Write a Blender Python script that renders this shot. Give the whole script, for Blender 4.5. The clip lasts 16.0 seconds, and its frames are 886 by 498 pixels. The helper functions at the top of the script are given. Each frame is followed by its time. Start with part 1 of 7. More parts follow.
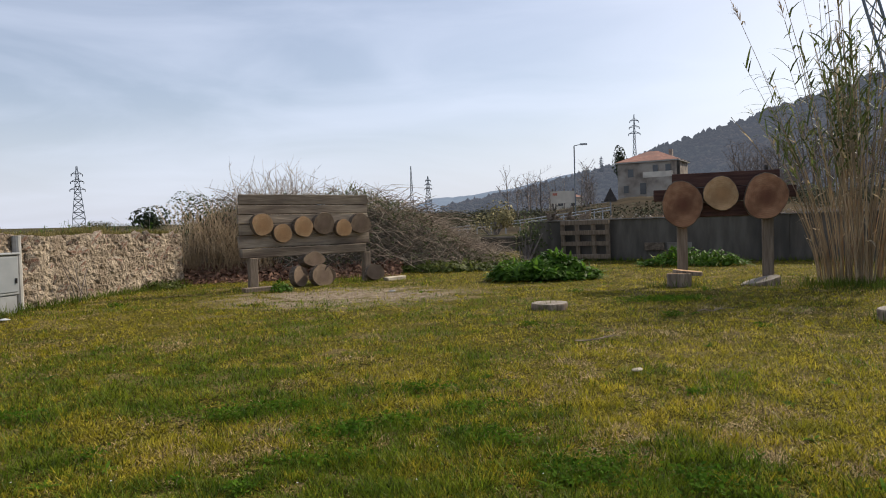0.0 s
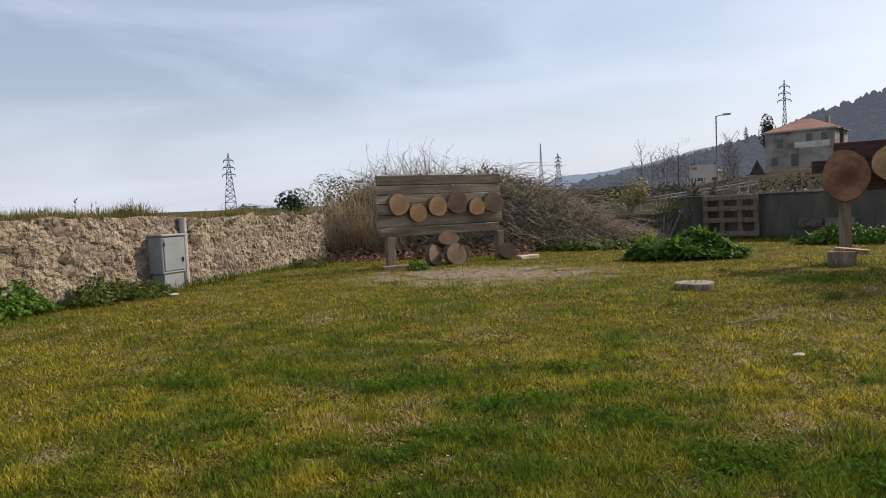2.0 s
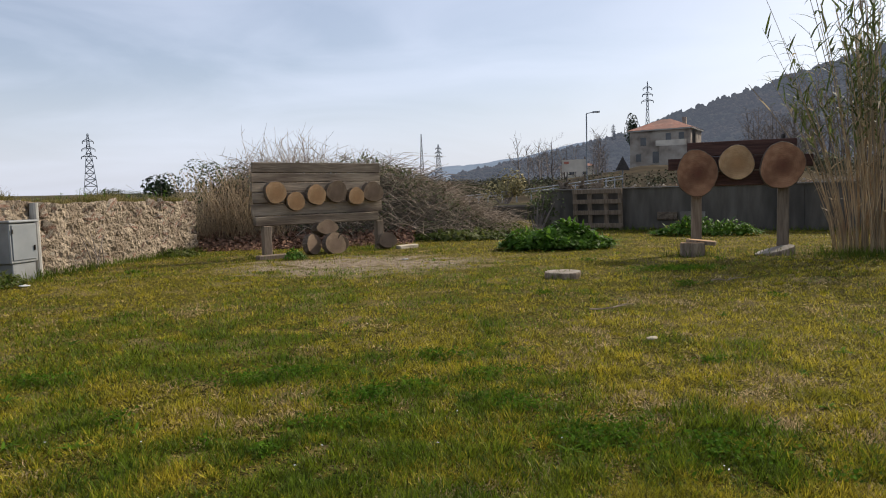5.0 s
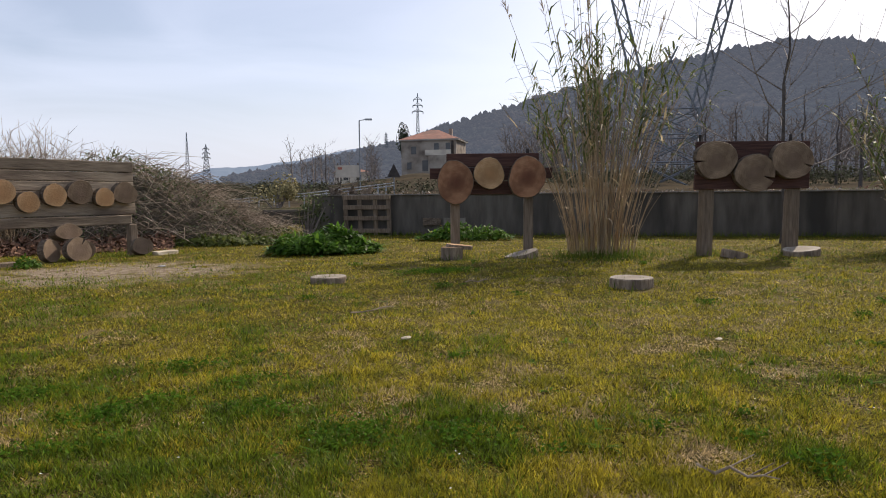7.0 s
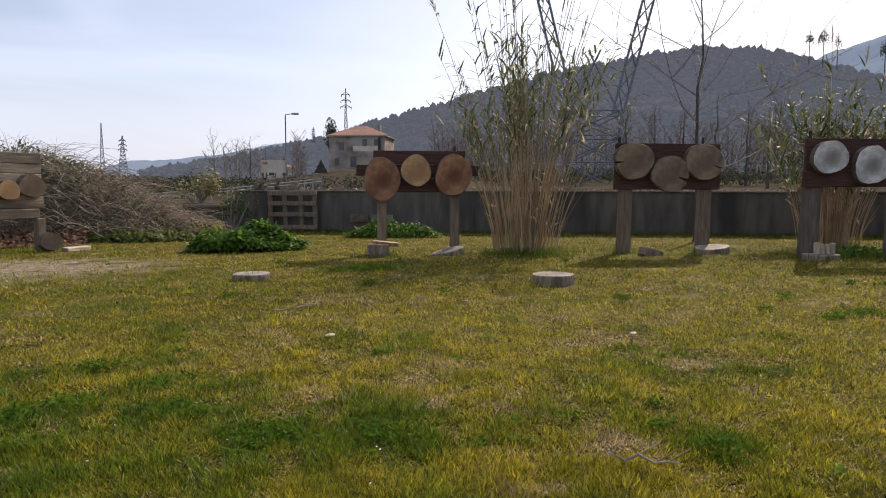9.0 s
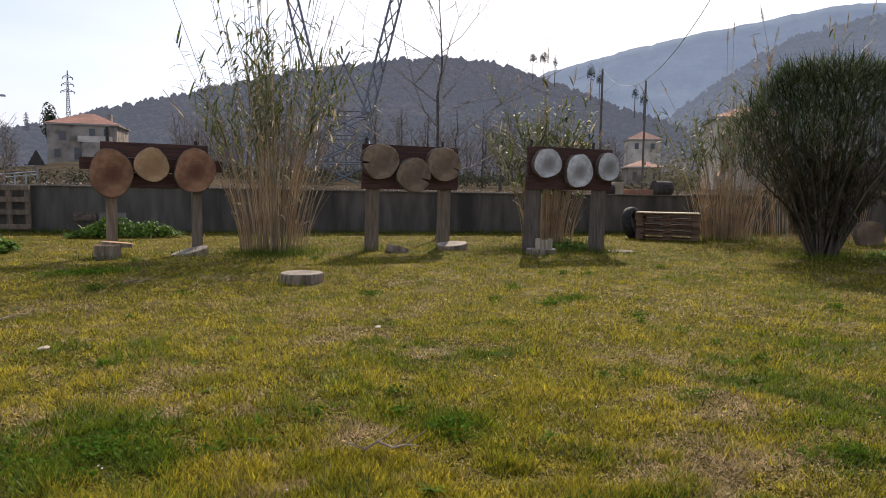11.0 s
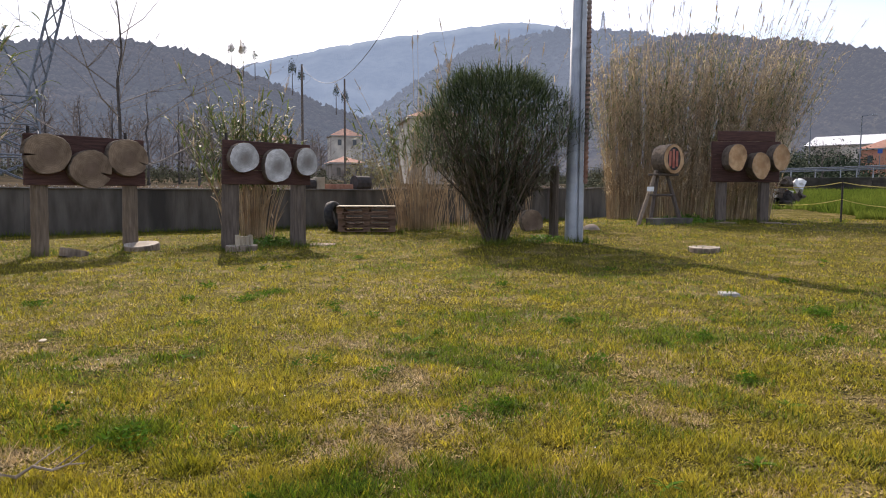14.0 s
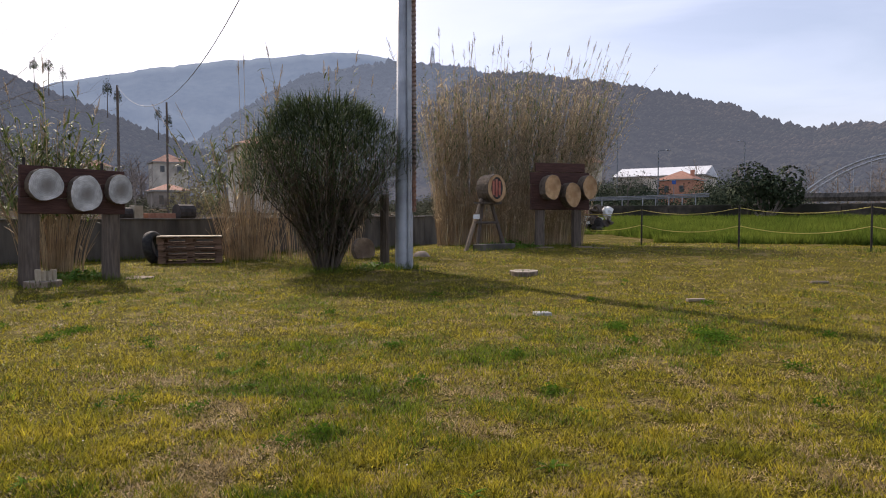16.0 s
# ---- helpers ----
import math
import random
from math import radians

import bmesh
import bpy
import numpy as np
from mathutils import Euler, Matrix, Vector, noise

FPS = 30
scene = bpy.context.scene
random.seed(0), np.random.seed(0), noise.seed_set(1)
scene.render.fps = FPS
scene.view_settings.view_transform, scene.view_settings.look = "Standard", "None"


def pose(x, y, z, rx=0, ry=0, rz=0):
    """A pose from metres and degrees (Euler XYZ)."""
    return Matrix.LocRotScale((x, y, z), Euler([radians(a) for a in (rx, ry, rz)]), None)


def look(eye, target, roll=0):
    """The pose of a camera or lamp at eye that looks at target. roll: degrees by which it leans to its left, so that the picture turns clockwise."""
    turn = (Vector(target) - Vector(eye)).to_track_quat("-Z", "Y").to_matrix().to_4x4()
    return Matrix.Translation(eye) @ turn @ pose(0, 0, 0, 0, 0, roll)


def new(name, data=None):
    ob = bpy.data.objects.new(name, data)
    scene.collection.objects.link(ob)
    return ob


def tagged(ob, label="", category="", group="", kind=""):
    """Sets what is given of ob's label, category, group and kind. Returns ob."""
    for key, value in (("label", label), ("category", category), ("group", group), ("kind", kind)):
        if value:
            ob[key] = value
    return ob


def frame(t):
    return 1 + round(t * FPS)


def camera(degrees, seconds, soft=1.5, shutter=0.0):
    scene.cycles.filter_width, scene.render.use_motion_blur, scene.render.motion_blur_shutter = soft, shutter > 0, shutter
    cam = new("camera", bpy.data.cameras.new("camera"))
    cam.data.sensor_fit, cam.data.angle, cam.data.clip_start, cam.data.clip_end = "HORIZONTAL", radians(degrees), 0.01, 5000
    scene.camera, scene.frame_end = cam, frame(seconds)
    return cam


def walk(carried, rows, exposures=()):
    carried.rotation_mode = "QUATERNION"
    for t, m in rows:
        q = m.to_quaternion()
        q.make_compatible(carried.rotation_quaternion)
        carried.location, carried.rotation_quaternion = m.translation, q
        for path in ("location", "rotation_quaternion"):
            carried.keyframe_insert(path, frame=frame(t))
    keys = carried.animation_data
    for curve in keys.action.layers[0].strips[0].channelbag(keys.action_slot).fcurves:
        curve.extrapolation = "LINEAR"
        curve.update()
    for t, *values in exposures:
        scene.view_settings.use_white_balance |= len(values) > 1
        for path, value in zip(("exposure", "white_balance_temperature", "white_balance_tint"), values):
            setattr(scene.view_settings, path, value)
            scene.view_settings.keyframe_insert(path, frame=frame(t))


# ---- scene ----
# ---------------------------------------------------------------- camera
def pose_from(x, y, z, yaw, pitch, roll):
    """Place, heading, tilt and lean in degrees."""
    return pose(x, y, z, 0, 0, yaw) @ pose(0, 0, 0, 90 + pitch) @ pose(0, 0, 0, 0, 0, -roll)


cam = camera(66.17, 16.0, soft=1.0)
walk(cam, [
    (0.0, pose_from(-0.049, 0.130, 0.852, 3.05, -1.91, 1.77)),
    (0.5, pose_from(-0.083, 0.129, 0.855, 7.89, -3.19, 0.54)),
    (1.0, pose_from(-0.097, 0.138, 0.853, 9.22, -3.20, 1.12)),
    (1.5, pose_from(-0.094, 0.134, 0.846, 11.01, -3.71, 1.86)),
    (2.0, pose_from(-0.109, 0.131, 0.850, 13.99, -3.28, 2.56)),
    (2.5, pose_from(-0.113, 0.136, 0.846, 14.13, -3.75, 2.71)),
    (3.0, pose_from(-0.111, 0.131, 0.846, 12.74, -3.67, 2.81)),
    (3.5, pose_from(-0.107, 0.124, 0.852, 10.81, -3.80, 2.40)),
    (6.0, pose_from(-0.040, 0.071, 0.854, -6.52, -4.84, 1.03)),
    (6.5, pose_from(-0.008, 0.050, 0.853, -13.16, -4.33, 0.68)),
    (7.0, pose_from(0.006, 0.049, 0.856, -14.86, -4.46, 0.51)),
    (7.5, pose_from(0.020, 0.069, 0.858, -17.35, -4.81, -0.13)),
    (8.0, pose_from(0.021, 0.033, 0.860, -19.18, -4.81, -0.21)),
    (10.5, pose_from(0.026, 0.011, 0.852, -32.45, -4.60, -0.42)),
    (11.0, pose_from(0.051, -0.016, 0.850, -41.55, -4.60, -0.97)),
    (11.5, pose_from(0.064, -0.036, 0.840, -44.61, -4.97, -0.38)),
    (12.0, pose_from(0.067, -0.057, 0.835, -47.63, -4.75, -0.34)),
    (12.5, pose_from(0.049, -0.077, 0.836, -51.95, -5.24, -0.43)),
    (13.0, pose_from(0.076, -0.080, 0.832, -57.32, -5.80, -0.96)),
    (13.5, pose_from(0.080, -0.115, 0.833, -61.77, -5.10, -0.66)),
    (14.0, pose_from(0.076, -0.132, 0.839, -65.75, -4.70, -0.33)),
    (14.5, pose_from(0.077, -0.165, 0.842, -69.04, -4.17, -0.24)),
    (15.0, pose_from(0.087, -0.188, 0.841, -71.81, -4.16, 0.42)),
    (15.5, pose_from(0.073, -0.209, 0.843, -75.71, -2.86, 0.53)),
    (16.0, pose_from(0.036, -0.236, 0.839, -79.45, -2.30, 0.06)),
], exposures=[(0.0, -0.16, 6700, 12), (3.5, -0.19, 6700, 11), (7.0, -0.09, 6750, 15), (11.0, 0.06, 6750, 17), (12.5, 0.27, 6700, 18), (13.5, 0.48, 6700, 18), (14.5, 0.27, 6700, 18), (16.0, 0.02, 6700, 19)])

# A lawn with wooden throwing targets, walled in, below wooded hills.
world = bpy.data.worlds.new("world")
scene.world = world
world.use_nodes = True
SUN_AZ, SUN_EL = 50.0, 36.0      # degrees from +y towards +x, and above the horizon


def build_sky():
    nt = world.node_tree
    nt.nodes.clear()
    out = nt.nodes.new("ShaderNodeOutputWorld")
    bg = nt.nodes.new("ShaderNodeBackground")
    sky = nt.nodes.new("ShaderNodeTexSky")
    sky.sky_type = "NISHITA"
    sky.sun_disc = False
    sky.sun_elevation, sky.sun_rotation = radians(SUN_EL), radians(SUN_AZ)
    sky.air_density, sky.dust_density, sky.ozone_density = 1.0, 1.6, 1.6
    co = nt.nodes.new("ShaderNodeTexCoord")
    mp = nt.nodes.new("ShaderNodeMapping")
    mp.inputs["Scale"].default_value = (1.0, 1.0, 4.5)
    nz = nt.nodes.new("ShaderNodeTexNoise")
    nz.inputs["Scale"].default_value = 2.2
    nz.inputs["Detail"].default_value = 7
    nz.inputs["Distortion"].default_value = 0.6
    ramp = nt.nodes.new("ShaderNodeValToRGB")
    ramp.color_ramp.elements[0].position, ramp.color_ramp.elements[1].position = 0.42, 0.78
    ramp.color_ramp.elements[0].color, ramp.color_ramp.elements[1].color = (0.24, 0.24, 0.24, 1), (0.58, 0.58, 0.58, 1)
    mix = nt.nodes.new("ShaderNodeMixRGB")
    mix.inputs["Color2"].default_value = (8.3, 9.2, 11.2, 1)
    nt.links.new(co.outputs["Generated"], mp.inputs["Vector"])
    nt.links.new(mp.outputs["Vector"], nz.inputs["Vector"])
    nt.links.new(nz.outputs["Fac"], ramp.inputs["Fac"])
    nt.links.new(ramp.outputs["Color"], mix.inputs["Fac"])
    sep = nt.nodes.new("ShaderNodeSeparateXYZ")
    nt.links.new(co.outputs["Generated"], sep.inputs["Vector"])
    low = nt.nodes.new("ShaderNodeMapRange")
    low.interpolation_type = "SMOOTHSTEP"
    low.inputs["From Min"].default_value, low.inputs["From Max"].default_value = 0.0, 0.20
    low.inputs["To Min"].default_value, low.inputs["To Max"].default_value = 0.75, 0.0
    nt.links.new(sep.outputs["Z"], low.inputs["Value"])
    hz = nt.nodes.new("ShaderNodeMixRGB")
    hz.inputs["Color2"].default_value = (6.0, 6.5, 7.6, 1)
    nt.links.new(low.outputs["Result"], hz.inputs["Fac"])
    nt.links.new(sky.outputs["Color"], hz.inputs["Color1"])
    nt.links.new(hz.outputs["Color"], mix.inputs["Color1"])
    nt.links.new(mix.outputs["Color"], bg.inputs["Color"])
    bg.inputs["Strength"].default_value = 0.125
    nt.links.new(bg.outputs["Background"], out.inputs["Surface"])


build_sky()
sun = new("sun", bpy.data.lights.new("sun", "SUN"))
sun.data.energy, sun.data.angle, sun.data.color = 5.0, radians(0.8), (1.0, 0.91, 0.76)
sun.matrix_world = look((40 * math.sin(radians(SUN_AZ)), 40 * math.cos(radians(SUN_AZ)), 40 * math.tan(radians(SUN_EL))), (0, 0, 0))


# ---------------------------------------------------------------- materials
def mat(name, a, b, scale=6.0, rough=0.8, bump=0.3, bump_scale=None, stretch=(1, 1, 1), metal=0.0, third=None, third_scale=0.6,
        island=0.0, obj_random=0.0, detail=6.0, coords="Object", dist=0.02, trans=None, spec=0.3):
    """Two colours mixed by fine noise, a third by broad stains; random value per island or object; bump."""
    m = bpy.data.materials.new(name)
    m.use_nodes = True
    nt = m.node_tree
    p = nt.nodes["Principled BSDF"]
    p.inputs["Roughness"].default_value, p.inputs["Metallic"].default_value = rough, metal
    p.inputs["Specular IOR Level"].default_value = spec
    co = nt.nodes.new("ShaderNodeTexCoord")
    mp = nt.nodes.new("ShaderNodeMapping")
    mp.inputs["Scale"].default_value = stretch
    nt.links.new(co.outputs[coords], mp.inputs["Vector"])
    n1 = nt.nodes.new("ShaderNodeTexNoise")
    n1.inputs["Scale"].default_value, n1.inputs["Detail"].default_value = scale, detail
    nt.links.new(mp.outputs["Vector"], n1.inputs["Vector"])
    r1 = nt.nodes.new("ShaderNodeValToRGB")
    r1.color_ramp.elements[0].position, r1.color_ramp.elements[1].position = 0.33, 0.67
    r1.color_ramp.elements[0].color, r1.color_ramp.elements[1].color = (*a, 1), (*b, 1)
    nt.links.new(n1.outputs["Fac"], r1.inputs["Fac"])
    col = r1.outputs["Color"]
    if third:
        n2 = nt.nodes.new("ShaderNodeTexNoise")
        n2.inputs["Scale"].default_value, n2.inputs["Detail"].default_value = third_scale, 5
        nt.links.new(mp.outputs["Vector"], n2.inputs["Vector"])
        r2 = nt.nodes.new("ShaderNodeValToRGB")
        r2.color_ramp.elements[0].position, r2.color_ramp.elements[1].position = 0.45, 0.65
        nt.links.new(n2.outputs["Fac"], r2.inputs["Fac"])
        mx = nt.nodes.new("ShaderNodeMixRGB")
        mx.inputs["Color2"].default_value = (*third, 1)
        nt.links.new(r2.outputs["Color"], mx.inputs["Fac"])
        nt.links.new(col, mx.inputs["Color1"])
        col = mx.outputs["Color"]
    if island or obj_random:
        hs = nt.nodes.new("ShaderNodeHueSaturation")
        mr = nt.nodes.new("ShaderNodeMapRange")
        amount = island or obj_random
        mr.inputs["To Min"].default_value, mr.inputs["To Max"].default_value = 1 - amount, 1 + amount
        if island:
            g = nt.nodes.new("ShaderNodeNewGeometry")
            nt.links.new(g.outputs["Random Per Island"], mr.inputs["Value"])
        else:
            g = nt.nodes.new("ShaderNodeObjectInfo")
            nt.links.new(g.outputs["Random"], mr.inputs["Value"])
        nt.links.new(mr.outputs["Result"], hs.inputs["Value"])
        nt.links.new(col, hs.inputs["Color"])
        col = hs.outputs["Color"]
    nt.links.new(col, p.inputs["Base Color"])
    if bump:
        n3 = nt.nodes.new("ShaderNodeTexNoise")
        n3.inputs["Scale"].default_value, n3.inputs["Detail"].default_value = bump_scale or scale * 2, 8
        nt.links.new(mp.outputs["Vector"], n3.inputs["Vector"])
        bp = nt.nodes.new("ShaderNodeBump")
        bp.inputs["Strength"].default_value, bp.inputs["Distance"].default_value = bump, dist
        nt.links.new(n3.outputs["Fac"], bp.inputs["Height"])
        nt.links.new(bp.outputs["Normal"], p.inputs["Normal"])
    if trans:
        tr = nt.nodes.new("ShaderNodeBsdfTranslucent")
        nt.links.new(col, tr.inputs["Color"])
        ms = nt.nodes.new("ShaderNodeMixShader")
        ms.inputs["Fac"].default_value = trans
        nt.links.new(p.outputs["BSDF"], ms.inputs[1])
        nt.links.new(tr.outputs["BSDF"], ms.inputs[2])
        nt.links.new(ms.outputs["Shader"], nt.nodes["Material Output"].inputs["Surface"])
    return m


def log_end_mat(name, a, b, ring, heart):
    """The sawn end of a log: growth rings round the local y axis, a darker heart, saw marks."""
    m = mat(name, a, b, scale=9, rough=0.85, bump=0.25, bump_scale=40, third=tuple(0.6 * v for v in a), third_scale=3, obj_random=0.12)
    nt = m.node_tree
    p = nt.nodes["Principled BSDF"]
    col = p.inputs["Base Color"].links[0].from_socket
    co = nt.nodes.new("ShaderNodeTexCoord")
    mp = nt.nodes.new("ShaderNodeMapping")
    mp.inputs["Scale"].default_value = (1, 0, 1)
    nt.links.new(co.outputs["Object"], mp.inputs["Vector"])
    wv = nt.nodes.new("ShaderNodeTexWave")
    wv.wave_type, wv.rings_direction = "RINGS", "SPHERICAL"
    wv.inputs["Scale"].default_value, wv.inputs["Distortion"].default_value = 14, 6.0
    wv.inputs["Detail"].default_value, wv.inputs["Detail Scale"].default_value = 3, 2
    nt.links.new(mp.outputs["Vector"], wv.inputs["Vector"])
    mul = nt.nodes.new("ShaderNodeMath")
    mul.operation = "MULTIPLY"
    mul.inputs[1].default_value = ring
    nt.links.new(wv.outputs["Fac"], mul.inputs[0])
    mx = nt.nodes.new("ShaderNodeMixRGB")
    mx.inputs["Color2"].default_value = (*[0.35 * v for v in a], 1)
    nt.links.new(mul.outputs["Value"], mx.inputs["Fac"])
    nt.links.new(col, mx.inputs["Color1"])
    gr = nt.nodes.new("ShaderNodeTexGradient")
    gr.gradient_type = "SPHERICAL"
    m2 = nt.nodes.new("ShaderNodeMapping")
    m2.inputs["Scale"].default_value = (7, 0, 7)
    nt.links.new(co.outputs["Object"], m2.inputs["Vector"])
    nt.links.new(m2.outputs["Vector"], gr.inputs["Vector"])
    mx2 = nt.nodes.new("ShaderNodeMixRGB")
    mx2.inputs["Color2"].default_value = (*heart, 1)
    mul2 = nt.nodes.new("ShaderNodeMath")
    mul2.operation = "MULTIPLY"
    mul2.inputs[1].default_value = 0.8
    nt.links.new(gr.outputs["Fac"], mul2.inputs[0])
    nt.links.new(mul2.outputs["Value"], mx2.inputs["Fac"])
    nt.links.new(mx.outputs["Color"], mx2.inputs["Color1"])
    nt.links.new(mx2.outputs["Color"], p.inputs["Base Color"])
    return m


def lawn_mat(name):
    """Soil, thatch and moss between the blades: fine dark and straw grain, broad greener and drier stretches, one worn bare spot."""
    m = bpy.data.materials.new(name)
    m.use_nodes = True
    nt = m.node_tree
    p = nt.nodes["Principled BSDF"]
    p.inputs["Roughness"].default_value, p.inputs["Specular IOR Level"].default_value = 0.95, 0.05
    co = nt.nodes.new("ShaderNodeTexCoord")

    def noise_fac(scale, lo, hi, detail=5, off=0.0):
        mp = nt.nodes.new("ShaderNodeMapping")
        mp.inputs["Location"].default_value = (off, off * 1.7, 0)
        nt.links.new(co.outputs["Object"], mp.inputs["Vector"])
        n = nt.nodes.new("ShaderNodeTexNoise")
        n.inputs["Scale"].default_value, n.inputs["Detail"].default_value = scale, detail
        nt.links.new(mp.outputs["Vector"], n.inputs["Vector"])
        r = nt.nodes.new("ShaderNodeMapRange")
        r.inputs["From Min"].default_value, r.inputs["From Max"].default_value = lo, hi
        nt.links.new(n.outputs["Fac"], r.inputs["Value"])
        return r.outputs["Result"]

    def mixed(fac, c1, c2):
        x = nt.nodes.new("ShaderNodeMixRGB")
        nt.links.new(fac, x.inputs["Fac"])
        for q, c in (("Color1", c1), ("Color2", c2)):
            if isinstance(c, tuple):
                x.inputs[q].default_value = (*c, 1)
            else:
                nt.links.new(c, x.inputs[q])
        return x.outputs["Color"]

    green = mixed(noise_fac(22.0, 0.38, 0.62, 9), (0.038, 0.033, 0.006), (0.22, 0.18, 0.03))
    broad = mixed(noise_fac(0.8, 0.35, 0.65, 5, 3.0), green, (0.15, 0.125, 0.02))
    straw = mixed(noise_fac(2.1, 0.52, 0.68, 9, 7.0), broad, (0.27, 0.205, 0.09))
    col = mixed(noise_fac(60.0, 0.50, 0.64, 6, 5.0), straw, (0.014, 0.013, 0.004))
    far = nt.nodes.new("ShaderNodeVectorMath")
    far.operation = "LENGTH"
    nt.links.new(co.outputs["Object"], far.inputs[0])
    r = nt.nodes.new("ShaderNodeMapRange")
    r.inputs["From Min"].default_value, r.inputs["From Max"].default_value = 22.0, 30.0
    nt.links.new(far.outputs["Value"], r.inputs["Value"])
    col = mixed(r.outputs["Result"], col, mixed(noise_fac(0.25, 0.42, 0.6, 9, 4.0), (0.045, 0.045, 0.02), (0.11, 0.088, 0.05)))
    n = nt.nodes.new("ShaderNodeMapping")
    n.inputs["Location"].default_value, n.inputs["Scale"].default_value = (0.75, -4.6, 0), (0.42, 0.53, 0)
    nt.links.new(co.outputs["Object"], n.inputs["Vector"])
    gr = nt.nodes.new("ShaderNodeTexGradient")
    gr.gradient_type = "SPHERICAL"
    nt.links.new(n.outputs["Vector"], gr.inputs["Vector"])
    ml = nt.nodes.new("ShaderNodeMath")
    ml.operation = "MULTIPLY"
    nt.links.new(gr.outputs["Fac"], ml.inputs[0])
    nt.links.new(noise_fac(2.6, 0.25, 0.75, 8, 2.0), ml.inputs[1])
    m5 = nt.nodes.new("ShaderNodeMapRange")
    m5.inputs["From Min"].default_value, m5.inputs["From Max"].default_value = 0.10, 0.32
    nt.links.new(ml.outputs["Value"], m5.inputs["Value"])
    col = mixed(m5.outputs["Result"], col, mixed(noise_fac(14.0, 0.4, 0.65, 8, 1.0), (0.22, 0.165, 0.11), (0.40, 0.33, 0.24)))
    n = nt.nodes.new("ShaderNodeTexNoise")
    n.inputs["Scale"].default_value, n.inputs["Detail"].default_value = 45, 8
    nt.links.new(co.outputs["Object"], n.inputs["Vector"])
    bp = nt.nodes.new("ShaderNodeBump")
    bp.inputs["Strength"].default_value, bp.inputs["Distance"].default_value = 1.0, 0.05
    nt.links.new(n.outputs["Fac"], bp.inputs["Height"])
    nt.links.new(bp.outputs["Normal"], p.inputs["Normal"])
    nt.links.new(col, p.inputs["Base Color"])
    return m


M_LAWN = lawn_mat("lawn_soil")
M_BLADE = mat("yellow_green_blade", (0.20, 0.195, 0.012), (0.40, 0.325, 0.030), scale=4.0, rough=0.5, bump=0, island=0.8, trans=0.45, spec=0.18)
M_LUSH = mat("lush_green_blade", (0.070, 0.125, 0.008), (0.17, 0.205, 0.014), scale=4.0, rough=0.5, bump=0, island=0.8, trans=0.45, spec=0.15)
M_THATCH = mat("dry_thatch", (0.28, 0.205, 0.085), (0.52, 0.39, 0.20), scale=5, rough=0.6, bump=0, island=0.75, trans=0.3, spec=0.15)
M_CLOVER = mat("clover_leaf", (0.048, 0.112, 0.009), (0.10, 0.185, 0.016), scale=5, rough=0.85, bump=0, island=0.45, trans=0.35, spec=0.06)
M_WEED = mat("weed_leaf", (0.055, 0.130, 0.014), (0.12, 0.225, 0.030), scale=4, rough=0.5, bump=0, island=0.5, trans=0.4, spec=0.15)
M_DULLWEED = mat("dull_weed_leaf", (0.06, 0.085, 0.018), (0.13, 0.15, 0.035), scale=4, rough=0.6, bump=0, island=0.5, trans=0.4, spec=0.2)
M_FIELD = mat("field_grass", (0.07, 0.11, 0.016), (0.15, 0.185, 0.03), scale=0.7, rough=0.85, bump=0, island=0.35, trans=0.4, spec=0.08)
M_STONEWALL = mat("rubble_wall_mortar", (0.19, 0.15, 0.105), (0.47, 0.385, 0.28), scale=13, rough=0.95, bump=1.0, bump_scale=22, dist=0.07, third=(0.22, 0.17, 0.12), third_scale=2.6)
M_STONE = mat("rubble_stone", (0.27, 0.235, 0.19), (0.44, 0.38, 0.30), scale=9, rough=0.95, bump=0.9, bump_scale=22, dist=0.04, obj_random=0.5, third=(0.26, 0.13, 0.085), third_scale=1.4)
M_CONCRETE = mat("grey_concrete", (0.088, 0.078, 0.065), (0.155, 0.138, 0.115), scale=3.5, rough=0.92, bump=0.35, bump_scale=30, third=(0.055, 0.050, 0.043), third_scale=1.1, stretch=(1.6, 1.6, 0.35))
M_COPING = mat("pale_concrete", (0.30, 0.29, 0.27), (0.44, 0.43, 0.40), scale=6, rough=0.9, bump=0.4)
M_WALLTOP = mat("weathered_wall_top", (0.14, 0.125, 0.105), (0.26, 0.24, 0.21), scale=6, rough=0.9, bump=0.4)
M_PALE = mat("pale_sawn_wood", (0.36, 0.30, 0.21), (0.54, 0.46, 0.34), scale=6, rough=0.85, bump=0.3, obj_random=0.2)
M_OLDWOOD = mat("weathered_plank", (0.23, 0.18, 0.13), (0.36, 0.29, 0.21), scale=4, rough=0.85, bump=0.5, stretch=(0.9, 3, 5), third=(0.11, 0.08, 0.058), third_scale=0.8, obj_random=0.22)
M_DARKWOOD = mat("dark_stained_board", (0.055, 0.026, 0.02), (0.105, 0.05, 0.038), scale=5, rough=0.8, bump=0.4, stretch=(0.8, 5, 7), obj_random=0.15)
M_POST = mat("grey_post_wood", (0.15, 0.112, 0.078), (0.26, 0.20, 0.145), scale=6, rough=0.88, bump=0.5, stretch=(6, 6, 0.7), obj_random=0.15)
M_POSTD = mat("dark_post_wood", (0.085, 0.066, 0.052), (0.155, 0.123, 0.098), scale=6, rough=0.88, bump=0.5, stretch=(6, 6, 0.7), obj_random=0.15)
M_BARK = mat("log_bark", (0.10, 0.075, 0.055), (0.20, 0.155, 0.115), scale=14, rough=0.95, bump=1.0, bump_scale=30, dist=0.03)
